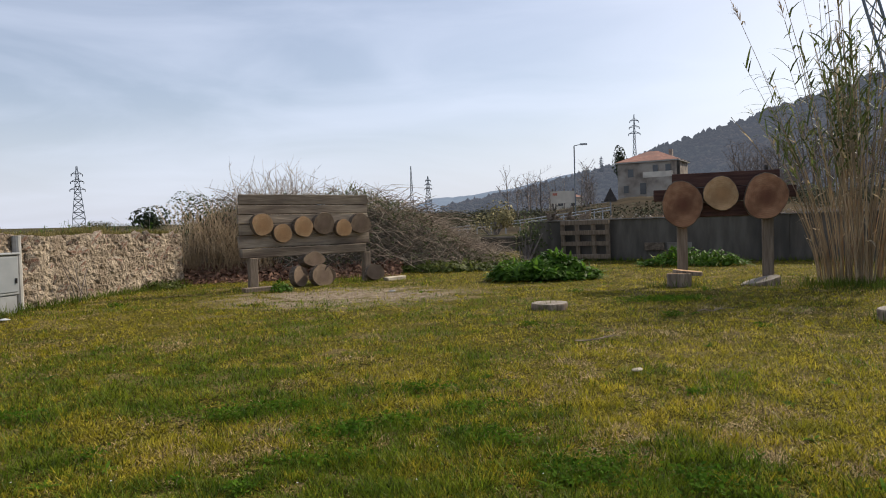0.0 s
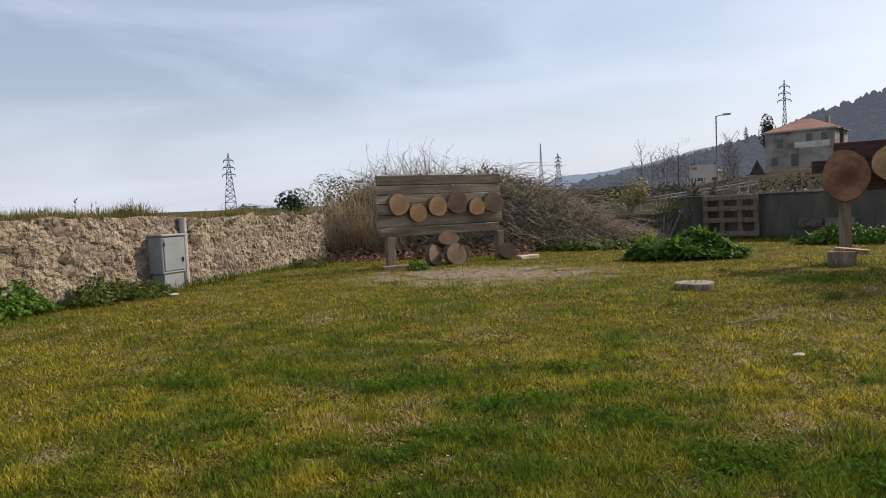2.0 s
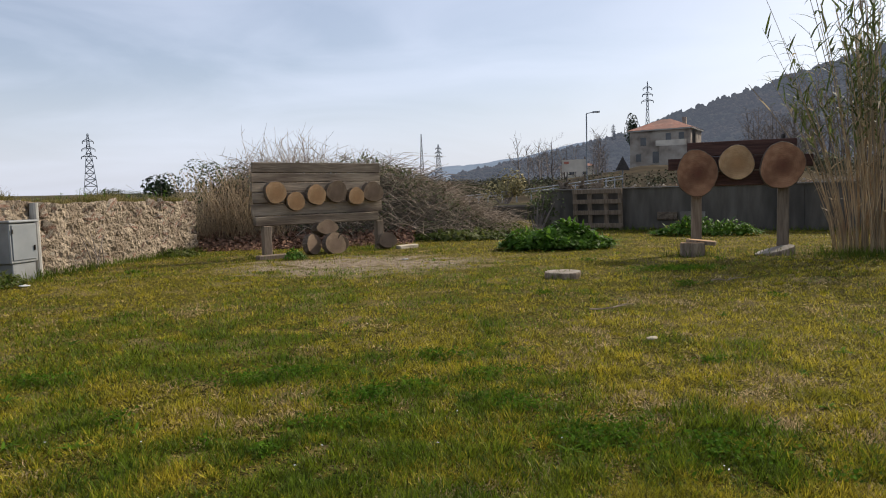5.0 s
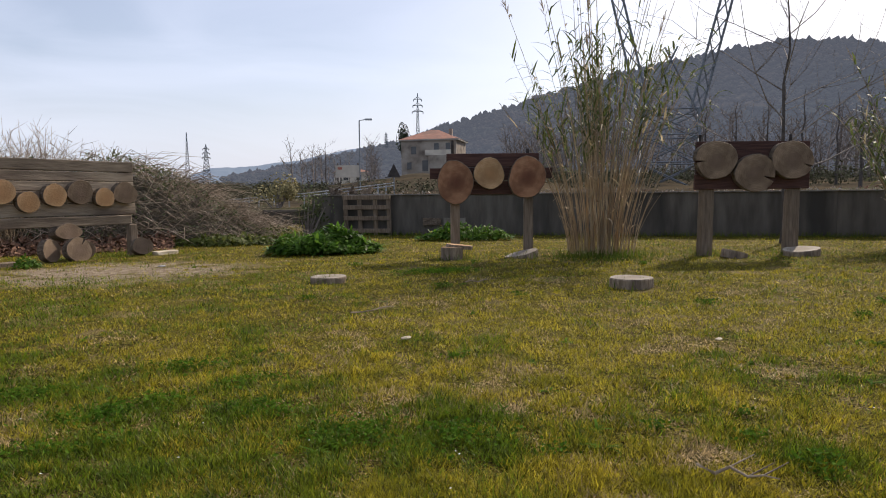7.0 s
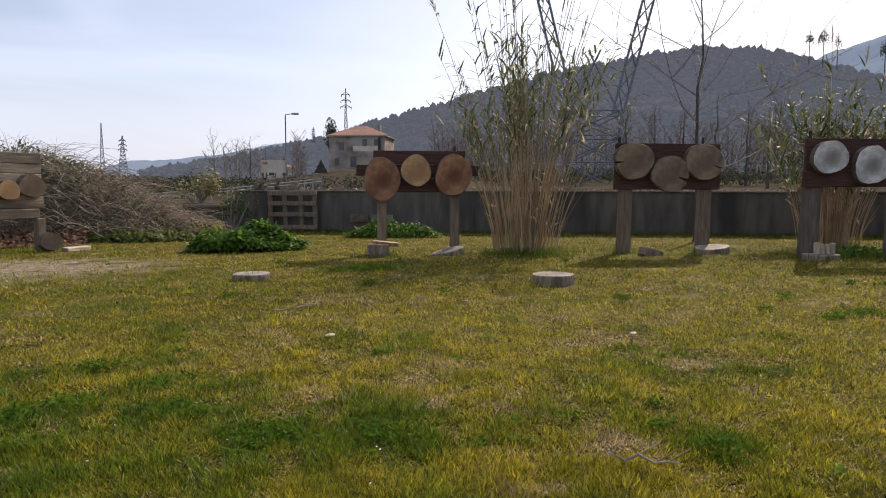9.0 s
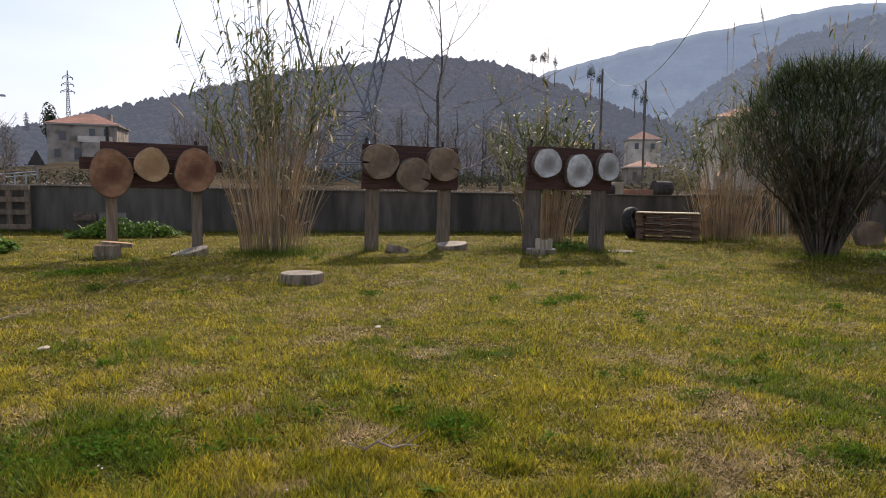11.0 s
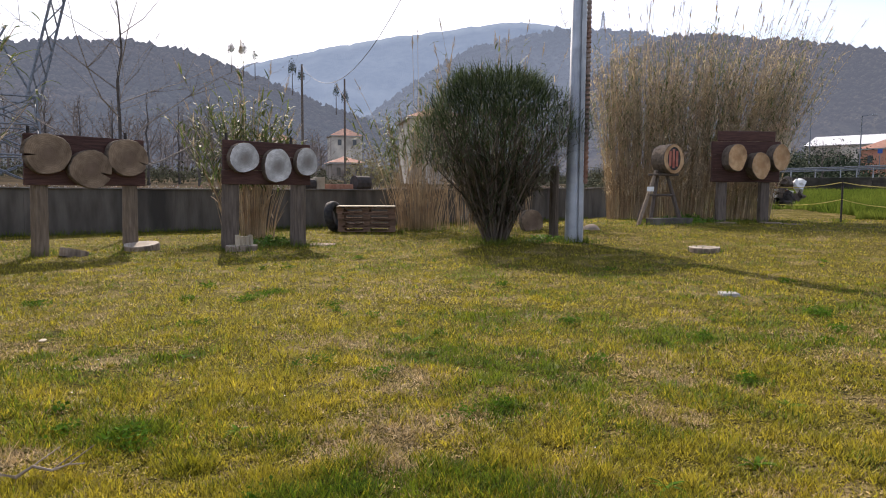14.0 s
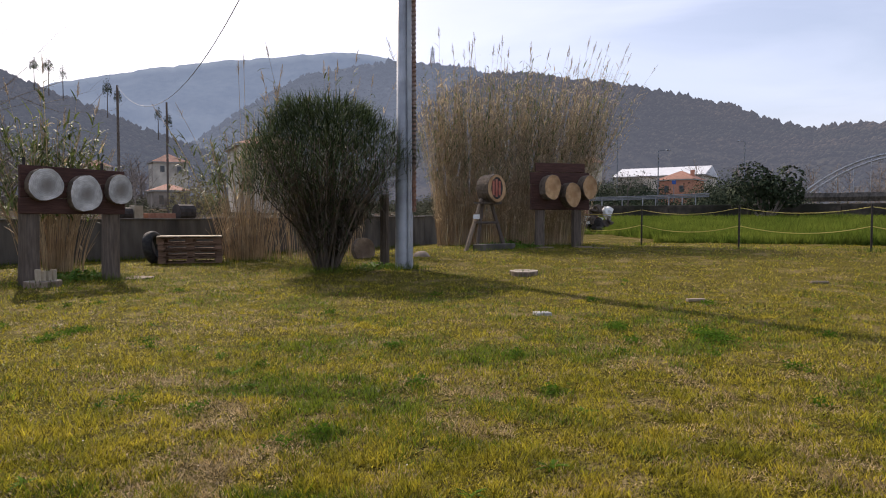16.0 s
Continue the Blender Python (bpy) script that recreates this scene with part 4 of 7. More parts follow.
def meter_cabinet():
    m = pose(-5.62, 7.62, 0, 0, 0, 90 - 6) @ Matrix.Scale(0.86, 4)
    t = thing("meter_cabinet", "grey plastic electric meter cabinet on a plinth", "meter cabinet", m)
    part("plinth", boxed(-0.20, 0.21, -0.17, 0.06, -0.05, 0.24, 0.01), M_CABINET, t)
    part("body", boxed(-0.24, 0.24, -0.19, 0.06, 0.242, 0.78, 0.012), M_CABINET, t)
    part("roof", boxed(-0.255, 0.255, -0.215, 0.065, 0.782, 0.815, 0.01), M_CABINET, t)
    d = part("door", boxed(-0.205, 0.205, -0.203, -0.192, 0.285, 0.755, 0.004), M_DOORGREY, t, "darker grey door panel")
    part("handle", boxed(0.15, 0.175, -0.222, -0.204, 0.40, 0.47, 0.004), M_METAL, d)
    part("hinge", boxed(-0.212, -0.19, -0.214, -0.204, 0.64, 0.70, 0.003), M_METAL, d)
    solo("stub_post", bar(bmesh.new(), (0, 0, -0.05), (0, 0, 0.90), 0.05, 12), M_COPING, "short pale concrete pipe stub beside the cabinet", "pipe post", pose(-5.60, 8.02, 0))
    rng = random.Random(3)
    a = Acc()
    for k in range(5):
        b = Vector((rng.uniform(-0.15, 0.2), rng.uniform(-0.05, 0.05), 0))
        tip = b + Vector((rng.uniform(-0.5, 0.2), 0, rng.uniform(0.3, 0.62)))
        a.tube([b, b.lerp(tip, 0.5) + Vector((0, 0, 0.04)), tip], [0.008, 0.006, 0.003], 4)
    a.solo("dry_branches", M_TWIG, "thin dry branches leaning on the stone wall", "dry branch", m=pose(-5.40, 8.95, 0, 0, 0, 84))


meter_cabinet()


def weed_patch(name, label, centre, rx, ry, h, n, material, seed, leaf=0.12, flowers=0, turn=0, category="plant"):
    rng = random.Random(seed)
    t = thing(name, label, category, pose(*centre, 0, 0, turn))
    lv, st, fl = Acc(), Acc(), Acc()
    for k in range(n):
        a, s = rng.uniform(0, 6.283), math.sqrt(rng.random())
        x, y = math.cos(a) * s, math.sin(a) * s
        top = h * (1 - 0.75 * s * s) * (0.75 + 0.5 * noise.noise((x * 2 + seed, y * 2, 1)))
        z = max(0.01, top * (rng.random() ** 0.35))
        p = Vector((x * rx, y * ry, z))
        nrm = Vector((x * 0.9 + rng.gauss(0, 0.45), y * 0.9 + rng.gauss(0, 0.45), 0.9))
        s2 = leaf * rng.uniform(0.5, 1.25)
        if k % 3:
            lv.leaf(p, nrm, s2, rng)
        else:
            lv.blade(p - Vector((0, 0, s2 * 0.3)), Vector((x + rng.gauss(0, 0.5), y + rng.gauss(0, 0.5), 0.8)), s2 * 1.6, s2 * 0.45, 1.0, seg=3)
        if k % 9 == 0:
            st.tube([Vector((x * rx * 0.8, y * ry * 0.8, 0)), p], [0.006, 0.003], 3)
        if flowers and rng.random() < flowers:
            fl.leaf(p + Vector((0, 0, 0.05)), (rng.gauss(0, 0.3), rng.gauss(0, 0.3), 1), 0.03, rng)
    lv.part("foliage", material, t)
    st.part("stem_growth", M_WEED, t)
    if fl.n:
        fl.part("blossoms", M_FLOWER, t, "tiny yellow blossoms")
    return t


weed_patch("leafy_plant", "big clump of glossy dark green leafy plants on the lawn", (0.92, 10.45, 0), 0.86, 0.46, 0.46, 2600, M_WEED, 31, 0.10, turn=0)
weed_patch("leafy_plant", "low spreading bright green weeds below the concrete wall", (3.75, 12.6, 0), 0.95, 0.35, 0.38, 1600, M_WEED, 32, 0.08, 0.03, turn=-20)
weed_patch("leafy_plant", "low green weeds growing at the stone wall", (-5.55, 6.45, 0), 0.28, 0.50, 0.34, 900, M_DULLWEED, 33, 0.05)
weed_patch("leafy_plant", "tall dark leafy weeds growing at the stone wall", (-5.75, 5.4, 0), 0.30, 0.55, 0.42, 900, M_WEED, 42, 0.07)
weed_patch("leafy_plant", "low green weeds growing at the stone wall", (-5.35, 6.95, 0), 0.26, 0.40, 0.22, 600, M_DULLWEED, 34, 0.045)
weed_patch("leafy_plant", "low green weeds growing at the stone wall", (-5.05, 10.6, 0), 0.35, 0.22, 0.16, 350, M_DULLWEED, 35, 0.06)
weed_patch("leafy_plant", "thick green weeds below the bramble heap", (-0.9, 13.0, 0), 1.2, 0.45, 0.26, 1500, M_DULLWEED, 36, 0.09, turn=-8)
weed_patch("leafy_plant", "thick green weeds below the bramble heap", (0.1, 13.9, 0), 1.2, 0.5, 0.28, 1200, M_DULLWEED, 37, 0.09, turn=-8)
weed_patch("leafy_plant", "green weeds round the foot of the utility pole", (11.1, 2.95, 0.04), 0.5, 0.35, 0.16, 400, M_WEED, 38, 0.05)
weed_patch("leafy_plant", "green weeds round the foot of a target", (16.0, 1.25, 0.2), 0.9, 0.35, 0.24, 700, M_WEED, 39, 0.07, turn=-75)
weed_patch("leafy_plant", "small dark weed tuft on the lawn by the target", (-2.85, 9.55, 0), 0.16, 0.14, 0.20, 160, M_WEED, 40, 0.06)
weed_patch("leafy_plant", "green weeds below the white slice target", (8.75, 6.75, 0), 0.5, 0.25, 0.18, 420, M_WEED, 41, 0.06, turn=-20)


def bramble_heap():
    rng = random.Random(21)
    t = thing("bramble_heap", "large tangled heap of dry brambles and cut canes", "bramble heap", pose(-3.0, 13.6, 0))

    def height(x, y):
        # x from the stone wall (-2.4) to the fields (4), y into the depth
        f = smooth01((x + 3.0) / 0.7) * (1 - smooth01((x - 0.6) / 3.2)) * smooth01((y + 1.3 - max(0, x) * 0.3) / 1.0) * (1 - 0.6 * smooth01((y - 1.5) / 2))
        return max(0.0, f * (1.50 + 0.25 * noise.noise((x * 0.9, y * 0.9, 3))) + 0.12 * noise.noise((x * 3, y * 3, 9)) * f)

    # dark sheet under the canes: the heap's inner shade put in as colour
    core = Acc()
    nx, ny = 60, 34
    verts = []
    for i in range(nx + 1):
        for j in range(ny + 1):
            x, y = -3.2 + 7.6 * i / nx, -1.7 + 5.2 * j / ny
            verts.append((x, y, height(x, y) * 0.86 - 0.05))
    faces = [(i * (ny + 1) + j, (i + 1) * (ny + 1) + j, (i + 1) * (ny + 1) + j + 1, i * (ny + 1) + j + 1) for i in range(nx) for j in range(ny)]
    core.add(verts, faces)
    core.part("shade_core", mat("bramble_shade", (0.06, 0.05, 0.035), (0.13, 0.11, 0.075), scale=8, rough=1, bump=1, dist=0.1), t)
    canes, leaves, dead, straw = Acc(), Acc(), Acc(), Acc()
    for k in range(5600):
        x, y = rng.uniform(-3.0, 4.0), rng.uniform(-1.5, 2.6)
        h = height(x, y)
        if h < 0.12:
            continue
        p = Vector((x, y, h * rng.uniform(0.5, 1.0)))
        a = rng.gauss(-0.2, 0.9) if x > 0 and k % 3 else rng.uniform(0, 6.283)
        d = Vector((math.cos(a), 0.4 * math.sin(a) - 0.15, rng.uniform(-0.45, 0.5)))
        ln = rng.uniform(0.4, 1.1)
        canes.tube([p, p + d * ln * 0.5 + Vector((0, 0, rng.uniform(0.0, 0.18))), p + d * ln + Vector((0, 0, -0.12))], [0.006, 0.005, 0.002], 3)
    for k in range(16000):
        x, y = rng.uniform(-3.0, 4.0), rng.uniform(-1.5, 2.6)
        h = height(x, y)
        green = noise.noise((x * 0.7 + 3, y * 0.7, h)) + (0.25 if x > -1 else -0.1)
        if h < 0.1 or rng.random() > 0.55 + green:
            continue
        leaves.leaf((x, y - 0.03, h * rng.uniform(0.75, 1.06)), (rng.gauss(0, 1), rng.gauss(-0.6, 0.7), rng.gauss(0.6, 0.6)), rng.uniform(0.03, 0.07), rng)
    for k in range(800):
        x = rng.uniform(-2.5, -0.8)
        b = Vector((x, rng.uniform(-1.6, -0.5) + 0.25 * (x + 2), 0))
        straw.tube([b, b + Vector((rng.gauss(0, 0.14), rng.gauss(0, 0.1), rng.uniform(0.3, 0.7))), b + Vector((rng.gauss(0, 0.36), rng.gauss(0, 0.2), rng.uniform(0.7, 1.5)))], [0.005, 0.004, 0.002], 3)
    for k in range(160):
        x = rng.gauss(-1.1, 0.55) if k < 110 else rng.uniform(-2.5, 1.5)
        b = Vector((x, rng.uniform(-0.4, 0.6), height(x, 0) * 0.8))
        top = b + Vector((rng.gauss(0, 0.3), rng.gauss(0, 0.2), rng.uniform(0.3, 1.0) if k < 110 else rng.uniform(0.2, 0.5)))
        mid = b.lerp(top, 0.5) + Vector((rng.gauss(0, 0.06), 0, 0))
        canes.tube([b, mid, top], [0.007, 0.005, 0.002], 3)
        for q in range(2):
            e = mid.lerp(top, rng.random())
            canes.tube([e, e + Vector((rng.gauss(0, 0.15), rng.gauss(0, 0.1), rng.uniform(0.08, 0.3)))], [0.004, 0.0015], 3)
    for k in range(6500):
        x = rng.uniform(-2.6, 1.5)
        y = -2.25 + rng.random() * 1.15 + 0.22 * (x + 2)
        dead.leaf((x, y, 0.01 + 0.5 * rng.random() * smooth01((y + 2.25 - 0.22 * (x + 2)) / 1.1) * 0.6), (rng.gauss(0, 0.6), rng.gauss(-0.4, 0.6), 1), rng.uniform(0.05, 0.12), rng)
    canes.part("cane_tangle", M_BRAMBLE, t, "pale dry arching canes")
    leaves.part("foliage", M_BRAMLEAF, t, "sparse dull green leaves")
    straw.part("dry_growth", M_REEDSTALK, t, "straw coloured upright dry stems")
    dead.part("leaf_litter", M_DEADLEAF, t, "reddish brown dead leaves at the foot")


bramble_heap()


def crown_shrub(name, label, c, rx, ry, h, material, seed, n=1200, leaf=0.14, lift=0.0, group=""):
    """A shrub of many leaf clumps in an uneven mass over short stems."""
    rng = random.Random(seed)
    t = thing(name, label, "shrub", pose(*c), group)
    lv, st = Acc(), Acc()
    lobes = [(rng.gauss(0, 0.45), rng.gauss(0, 0.45), rng.uniform(0.35, 0.8), rng.uniform(0.32, 0.6)) for k in range(9)]
    for k in range(n):
        l = lobes[k % 9]
        d = Vector((rng.gauss(0, 1), rng.gauss(0, 1), rng.gauss(0, 1))).normalized()
        p = Vector(((l[0] + d.x * l[3]) * rx, (l[1] + d.y * l[3]) * ry, max(0.02, lift + (h - lift) * (l[2] + d.z * l[3] * 0.6))))
        lv.leaf(p + Vector((rng.gauss(0, 0.03), rng.gauss(0, 0.03), 0)) * rx, d + Vector((rng.gauss(0, 0.5), rng.gauss(0, 0.5), 0.3)), leaf * rng.uniform(0.6, 1.4), rng)
    for l in lobes:
        st.tube([Vector((l[0] * 0.2 * rx, l[1] * 0.2 * ry, -0.05)), Vector((l[0] * rx, l[1] * ry, l[2] * h))], [0.03 * h, 0.012 * h], 5)
    lv.part("foliage", material, t)
    st.part("stem_growth", M_TWIG, t)
    return t


crown_shrub("ivy_shrub", "dark ivy shrub beside the bramble heap", (-5.2, 13.0, 0), 0.6, 0.5, 1.5, M_GREENCLIMB, 51, 3200, 0.05)
crown_shrub("wall_shrub", "half bare shrub at the end of the concrete wall", (0.95, 15.35, 0), 0.45, 0.4, 1.05, M_BRAMLEAF, 52, 500, 0.06)


# ---------------------------------------------------------------- log blocks and slabs
STUMPS = "log blocks on the lawn"
log_block("log_stump", pose(0.64, 6.98, 0), 0.185, 0.085, M_END_PALE, "low grey sawn log stump sunk in the lawn", 61, group=STUMPS)
log_block("log_stump", pose(3.30, 5.66, 0), 0.20, 0.12, M_END_PALE, "low pale topped log stump in the lawn", 62, group=STUMPS)
log_block("log_block", pose(2.46, 8.86, 0), 0.145, 0.20, M_END_FRESH, "short split log block at a target post", 63, 0.8, group=STUMPS)
log_block("log_block", pose(2.60, 8.94, 0.17, 4, 6, 20), 0.20, 0.05, M_END_FRESH, "thin pale log slice lying against a post", 64, 0.6, group=STUMPS)
log_block("log_block", pose(3.46, 8.78, 0.0, 0, -12, 10), 0.26, 0.10, M_END_PALE, "tilted grey log slab at a target post", 65, 0.6, group=STUMPS)
log_block("log_block", pose(6.12, 7.86, 0.0, 0, 14, 0), 0.19, 0.11, M_END_PALE, "tilted grey log slab at a target post", 66, 0.7, group=STUMPS)
log_block("log_block", pose(7.08, 7.72, 0.0, 4, -6, 0), 0.25, 0.13, M_END_PALE, "round grey log slab at a target post", 67, 0.8, group=STUMPS)
log_block("log_block", pose(7.72, 6.47, 0), 0.25, 0.11, M_END_PALE, "round grey log slab under small wood pieces", 68, 0.8, group=STUMPS)
log_block("log_block", pose(9.22, 6.12, -0.03), 0.27, 0.07, M_END_GREY, "flat grey log slab lying in the grass", 69, 0.8, group=STUMPS)
log_block("log_block", pose(10.35, 0.44, 0.03), 0.31, 0.10, M_END_PALE, "flat pale log slab lying on the lawn", 70, 0.7, group=STUMPS)
log_block("log_block", pose(16.05, 0.35, 0.18), 0.28, 0.10, M_END_GREY, "flat grey log slab before a target", 71, 0.8, group=STUMPS)
log_block("log_block", pose(16.5, -0.55, 0.18), 0.27, 0.10, M_END_GREY, "flat grey log slab before a target", 72, 0.8, group=STUMPS)
log_block("log_block", pose(16.35, -0.95, 0.18), 0.30, 0.08, M_END_GREY, "flat grey log slab before a target", 73, 0.8, group=STUMPS)
rng = random.Random(77)
for k in range(4):
    solo("wood_offcut", boxed(-0.025, 0.025, -0.03, 0.03, 0, rng.uniform(0.12, 0.16), 0.004), M_PALE, "small pale wood block standing on a log slab", "wood offcut", pose(7.62 + 0.065 * k, 6.45 - 0.022 * k, 0.082, 0, 0, rng.uniform(-20, 20)), "wood offcuts")
solo("square_tile", boxed(-0.07, 0.07, -0.07, 0.07, -0.03, 0.03, 0.006), M_COPING, "small square concrete tile in the lawn", "tile", pose(6.16, 0.0, 0.0, 0, 0, 20))
for x, y, ln, a in ((7.5, -1.54, 0.2, 20), (9.68, -3.46, 0.22, 10)):
    solo("wood_offcut", boxed(-ln / 2, ln / 2, -0.03, 0.03, -0.01, 0.022, 0.005), M_OLDWOOD, "short weathered board lying in the grass", "wood offcut", pose(x, y, ground_z(x, y) + 0.01, 0, 0, a - 90), "wood offcuts")
# small litter on the lawn
for x, y, s, name, label, mt in ((0.80, 3.90, 0.038, "bark_chip", "pale split bark chip on the grass", M_PALE), (2.5, 3.34, 0.03, "bark_chip", "pale split bark chip on the grass", M_PALE), (-1.2, 8.95, 0.05, "small_stone", "small dark stone with a pale top on bare earth", M_COPING), (-4.95, 6.85, 0.05, "paper_scrap", "scrap of white paper by the wall", M_WHITE)):
    bm = bmesh.new()
    bmesh.ops.create_icosphere(bm, subdivisions=2, radius=1)
    for v in bm.verts:
        v.co *= 1 + 0.35 * noise.noise(v.co * 1.5 + Vector((x, y, 0)))
        v.co = Vector((v.co.x * s, v.co.y * s * 0.6, v.co.z * s * 0.25))
    solo(name, bm, mt, label, name.replace("_", " "), pose(x, y, 0.03, 0, 0, 30))


def fallen_twig(x, y, turn, length, seed):
    rng = random.Random(seed)
    a = Acc()
    pts = [Vector((length * (q / 5 - 0.5), rng.gauss(0, 0.02), 0.025 + rng.uniform(0, 0.02))) for q in range(6)]
    a.tube(pts, [0.006, 0.006, 0.005, 0.004, 0.003, 0.002], 5)
    for q in (2, 3, 4):
        a.tube([pts[q], pts[q] + Vector((0.08, rng.choice((-1, 1)) * 0.07, 0.02))], [0.003, 0.0015], 4)
    a.solo("fallen_twig", M_BRAMBLE, "thin dry twig lying on the lawn", "twig", group="fallen twigs", m=pose(x, y, 0, 0, 0, turn))


fallen_twig(0.78, 4.92, 35, 0.42, 1)
fallen_twig(1.35, 1.72, -30, 0.22, 2)
fallen_twig(2.05, 6.3, 10, 0.35, 3)


def wall_frame():
    """Slatted wooden frame leaning on the concrete wall."""
    rz = math.degrees(math.atan2(WD.y, WD.x))
    o = W0 + WD * 1.35 - WN * 0.04
    t = thing("slatted_frame", "grey slatted wooden frame leaning on the concrete wall", "slatted frame", pose(o.x, o.y, 0, 5, 0, rz))
    for z in (0.06, 0.34, 0.58, 0.80):
        part("slat", boxed(-0.54, 0.54, -0.075, -0.05, z, z + 0.095, 0.004), M_POST, t)
    for x in (-0.5, -0.17, 0.19, 0.5):
        part("upright", boxed(x - 0.045, x + 0.045, -0.048, 0.0, 0.0, 0.89, 0.004), M_POST, t)
    b = W0 + WD * 2.80 - WN * 0.02
    solo("loose_brick", boxed(-0.20, 0.20, -0.03, 0.03, -0.08, 0.08, 0.004), M_BARK, "dark brown bricks filling a hole in the concrete wall", "brick", pose(b.x, b.y, 0.30, 0, 0, rz))
    b = W0 + WD * 3.30 - WN * 0.02
    solo("concrete_block", boxed(-0.24, 0.24, -0.03, 0.03, -0.08, 0.08, 0.004), M_WALLTOP, "pale concrete block mortared into the boundary wall", "concrete block", pose(b.x, b.y, 0.30, 0, 0, rz))
    # gnarled roots lying on the wall top
    rng = random.Random(41)
    for k, q in enumerate((0.55, 0.95, 1.25)):
        b = W0 + WD * q + WN * 0.11
        a = Acc()
        for n in range(6):
            p = Vector((rng.uniform(-0.12, 0.12), rng.uniform(-0.05, 0.05), 0.01))
            tip = Vector((rng.uniform(-0.22, 0.22), rng.uniform(-0.08, 0.08), rng.uniform(0.04, 0.22)))
            a.tube([p, p.lerp(tip, 0.5) + Vector((0, 0, 0.05)), tip], [0.045, 0.04, 0.015], 6)
        a.solo("cut_root", M_BARK if k < 2 else M_BARKPALE, "dark gnarled cut root lying on the wall top" if k < 2 else "pale gnarled cut root lying on the wall top", "tree root", group="cut roots on the wall", m=pose(b.x, b.y, 0.905, 0, 0, rz))


wall_frame()


def pallet_stack():
    c = Vector((12.72, 7.35))
    rz = -62
    z = 0.02
    rng = random.Random(5)
    for k in range(4):
        m = pose(c.x + rng.uniform(-0.02, 0.02), c.y + rng.uniform(-0.02, 0.02), z, 0, 0, rz + rng.uniform(-2, 2))
        t = thing("pallet", "stacked wooden pallet with brown weathered boards", "pallet", m, "stacked pallets")
        for y in (-0.4, 0.0, 0.36):
            part("skid", boxed(-0.6, 0.6, y, y + 0.09, 0.0, 0.02), M_PALLET, t)
            for x in (-0.6, -0.07, 0.46):
                part("block", boxed(x, x + 0.14, y, y + 0.09, 0.021, 0.085), M_PALLET, t)
        for q in range(6):
            x = -0.6 + q * 0.22
            part("deck_board", boxed(x, x + 0.10, -0.4, 0.45, 0.106, 0.126), M_PALLET, t)
        for y in (-0.4, 0.0, 0.36):
            part("stringer", boxed(-0.6, 0.6, y, y + 0.09, 0.086, 0.105), M_PALLET, t)
        z += 0.130
    solo("plywood_sheet", boxed(-0.62, 0.60, -0.45, 0.45, 0, 0.02, 0.003), M_PALE, "pale plywood sheet on top of the pallets", "board", pose(c.x, c.y, z, 0, 0, rz + 1))
    # tyre leaning on the stack
    bm = bmesh.new()
    prof = [(0.20, -0.07), (0.27, -0.095), (0.32, -0.075), (0.335, 0), (0.32, 0.075), (0.27, 0.095), (0.20, 0.07), (0.22, 0)]
    n = 28
    rings = [[bm.verts.new((r * math.cos(6.283 * k / n), y, r * math.sin(6.283 * k / n))) for r, y in prof] for k in range(n)]
    for k in range(n):
        a, b = rings[k], rings[(k + 1) % n]
        for q in range(8):
            bm.faces.new((a[q], b[q], b[(q + 1) % 8], a[(q + 1) % 8]))
    bmesh.ops.recalc_face_normals(bm, faces=bm.faces)
    tyre = solo("tyre", bm, M_RUBBER, "worn dusty tyre leaning against the pallets", "tyre", pose(12.40, 7.98, 0.325, -10, 0, -62 + 70), smooth=True)
    for k, (s, w, h, mt, name, label) in enumerate([(14.2, 0.35, 0.30, M_BLACKPAINT, "drum", "dark drum lying behind the wall"), (14.52, 0.22, 0.34, M_PALE, "crate", "pale wooden crate behind the wall"),
                                                    (15.1, 0.7, 0.17, M_BRICK, "clay_block_stack", "stack of orange clay blocks on the wall"), (15.75, 0.42, 0.40, M_BLACKPAINT, "drum", "dark drum lying behind the wall")]):
        o = W0 + WD * s + WN * 0.55
        bm = bar(bmesh.new(), (-w / 2, 0, h / 2), (w / 2, 0, h / 2), h / 2, 14) if name == "drum" else boxed(-w / 2, w / 2, -0.12, 0.12, 0, h, 0.01)
        solo(name, bm, mt, label, name.replace("_", " "), pose(o.x, o.y, 0.88, 0, 0, -27))


pallet_stack()


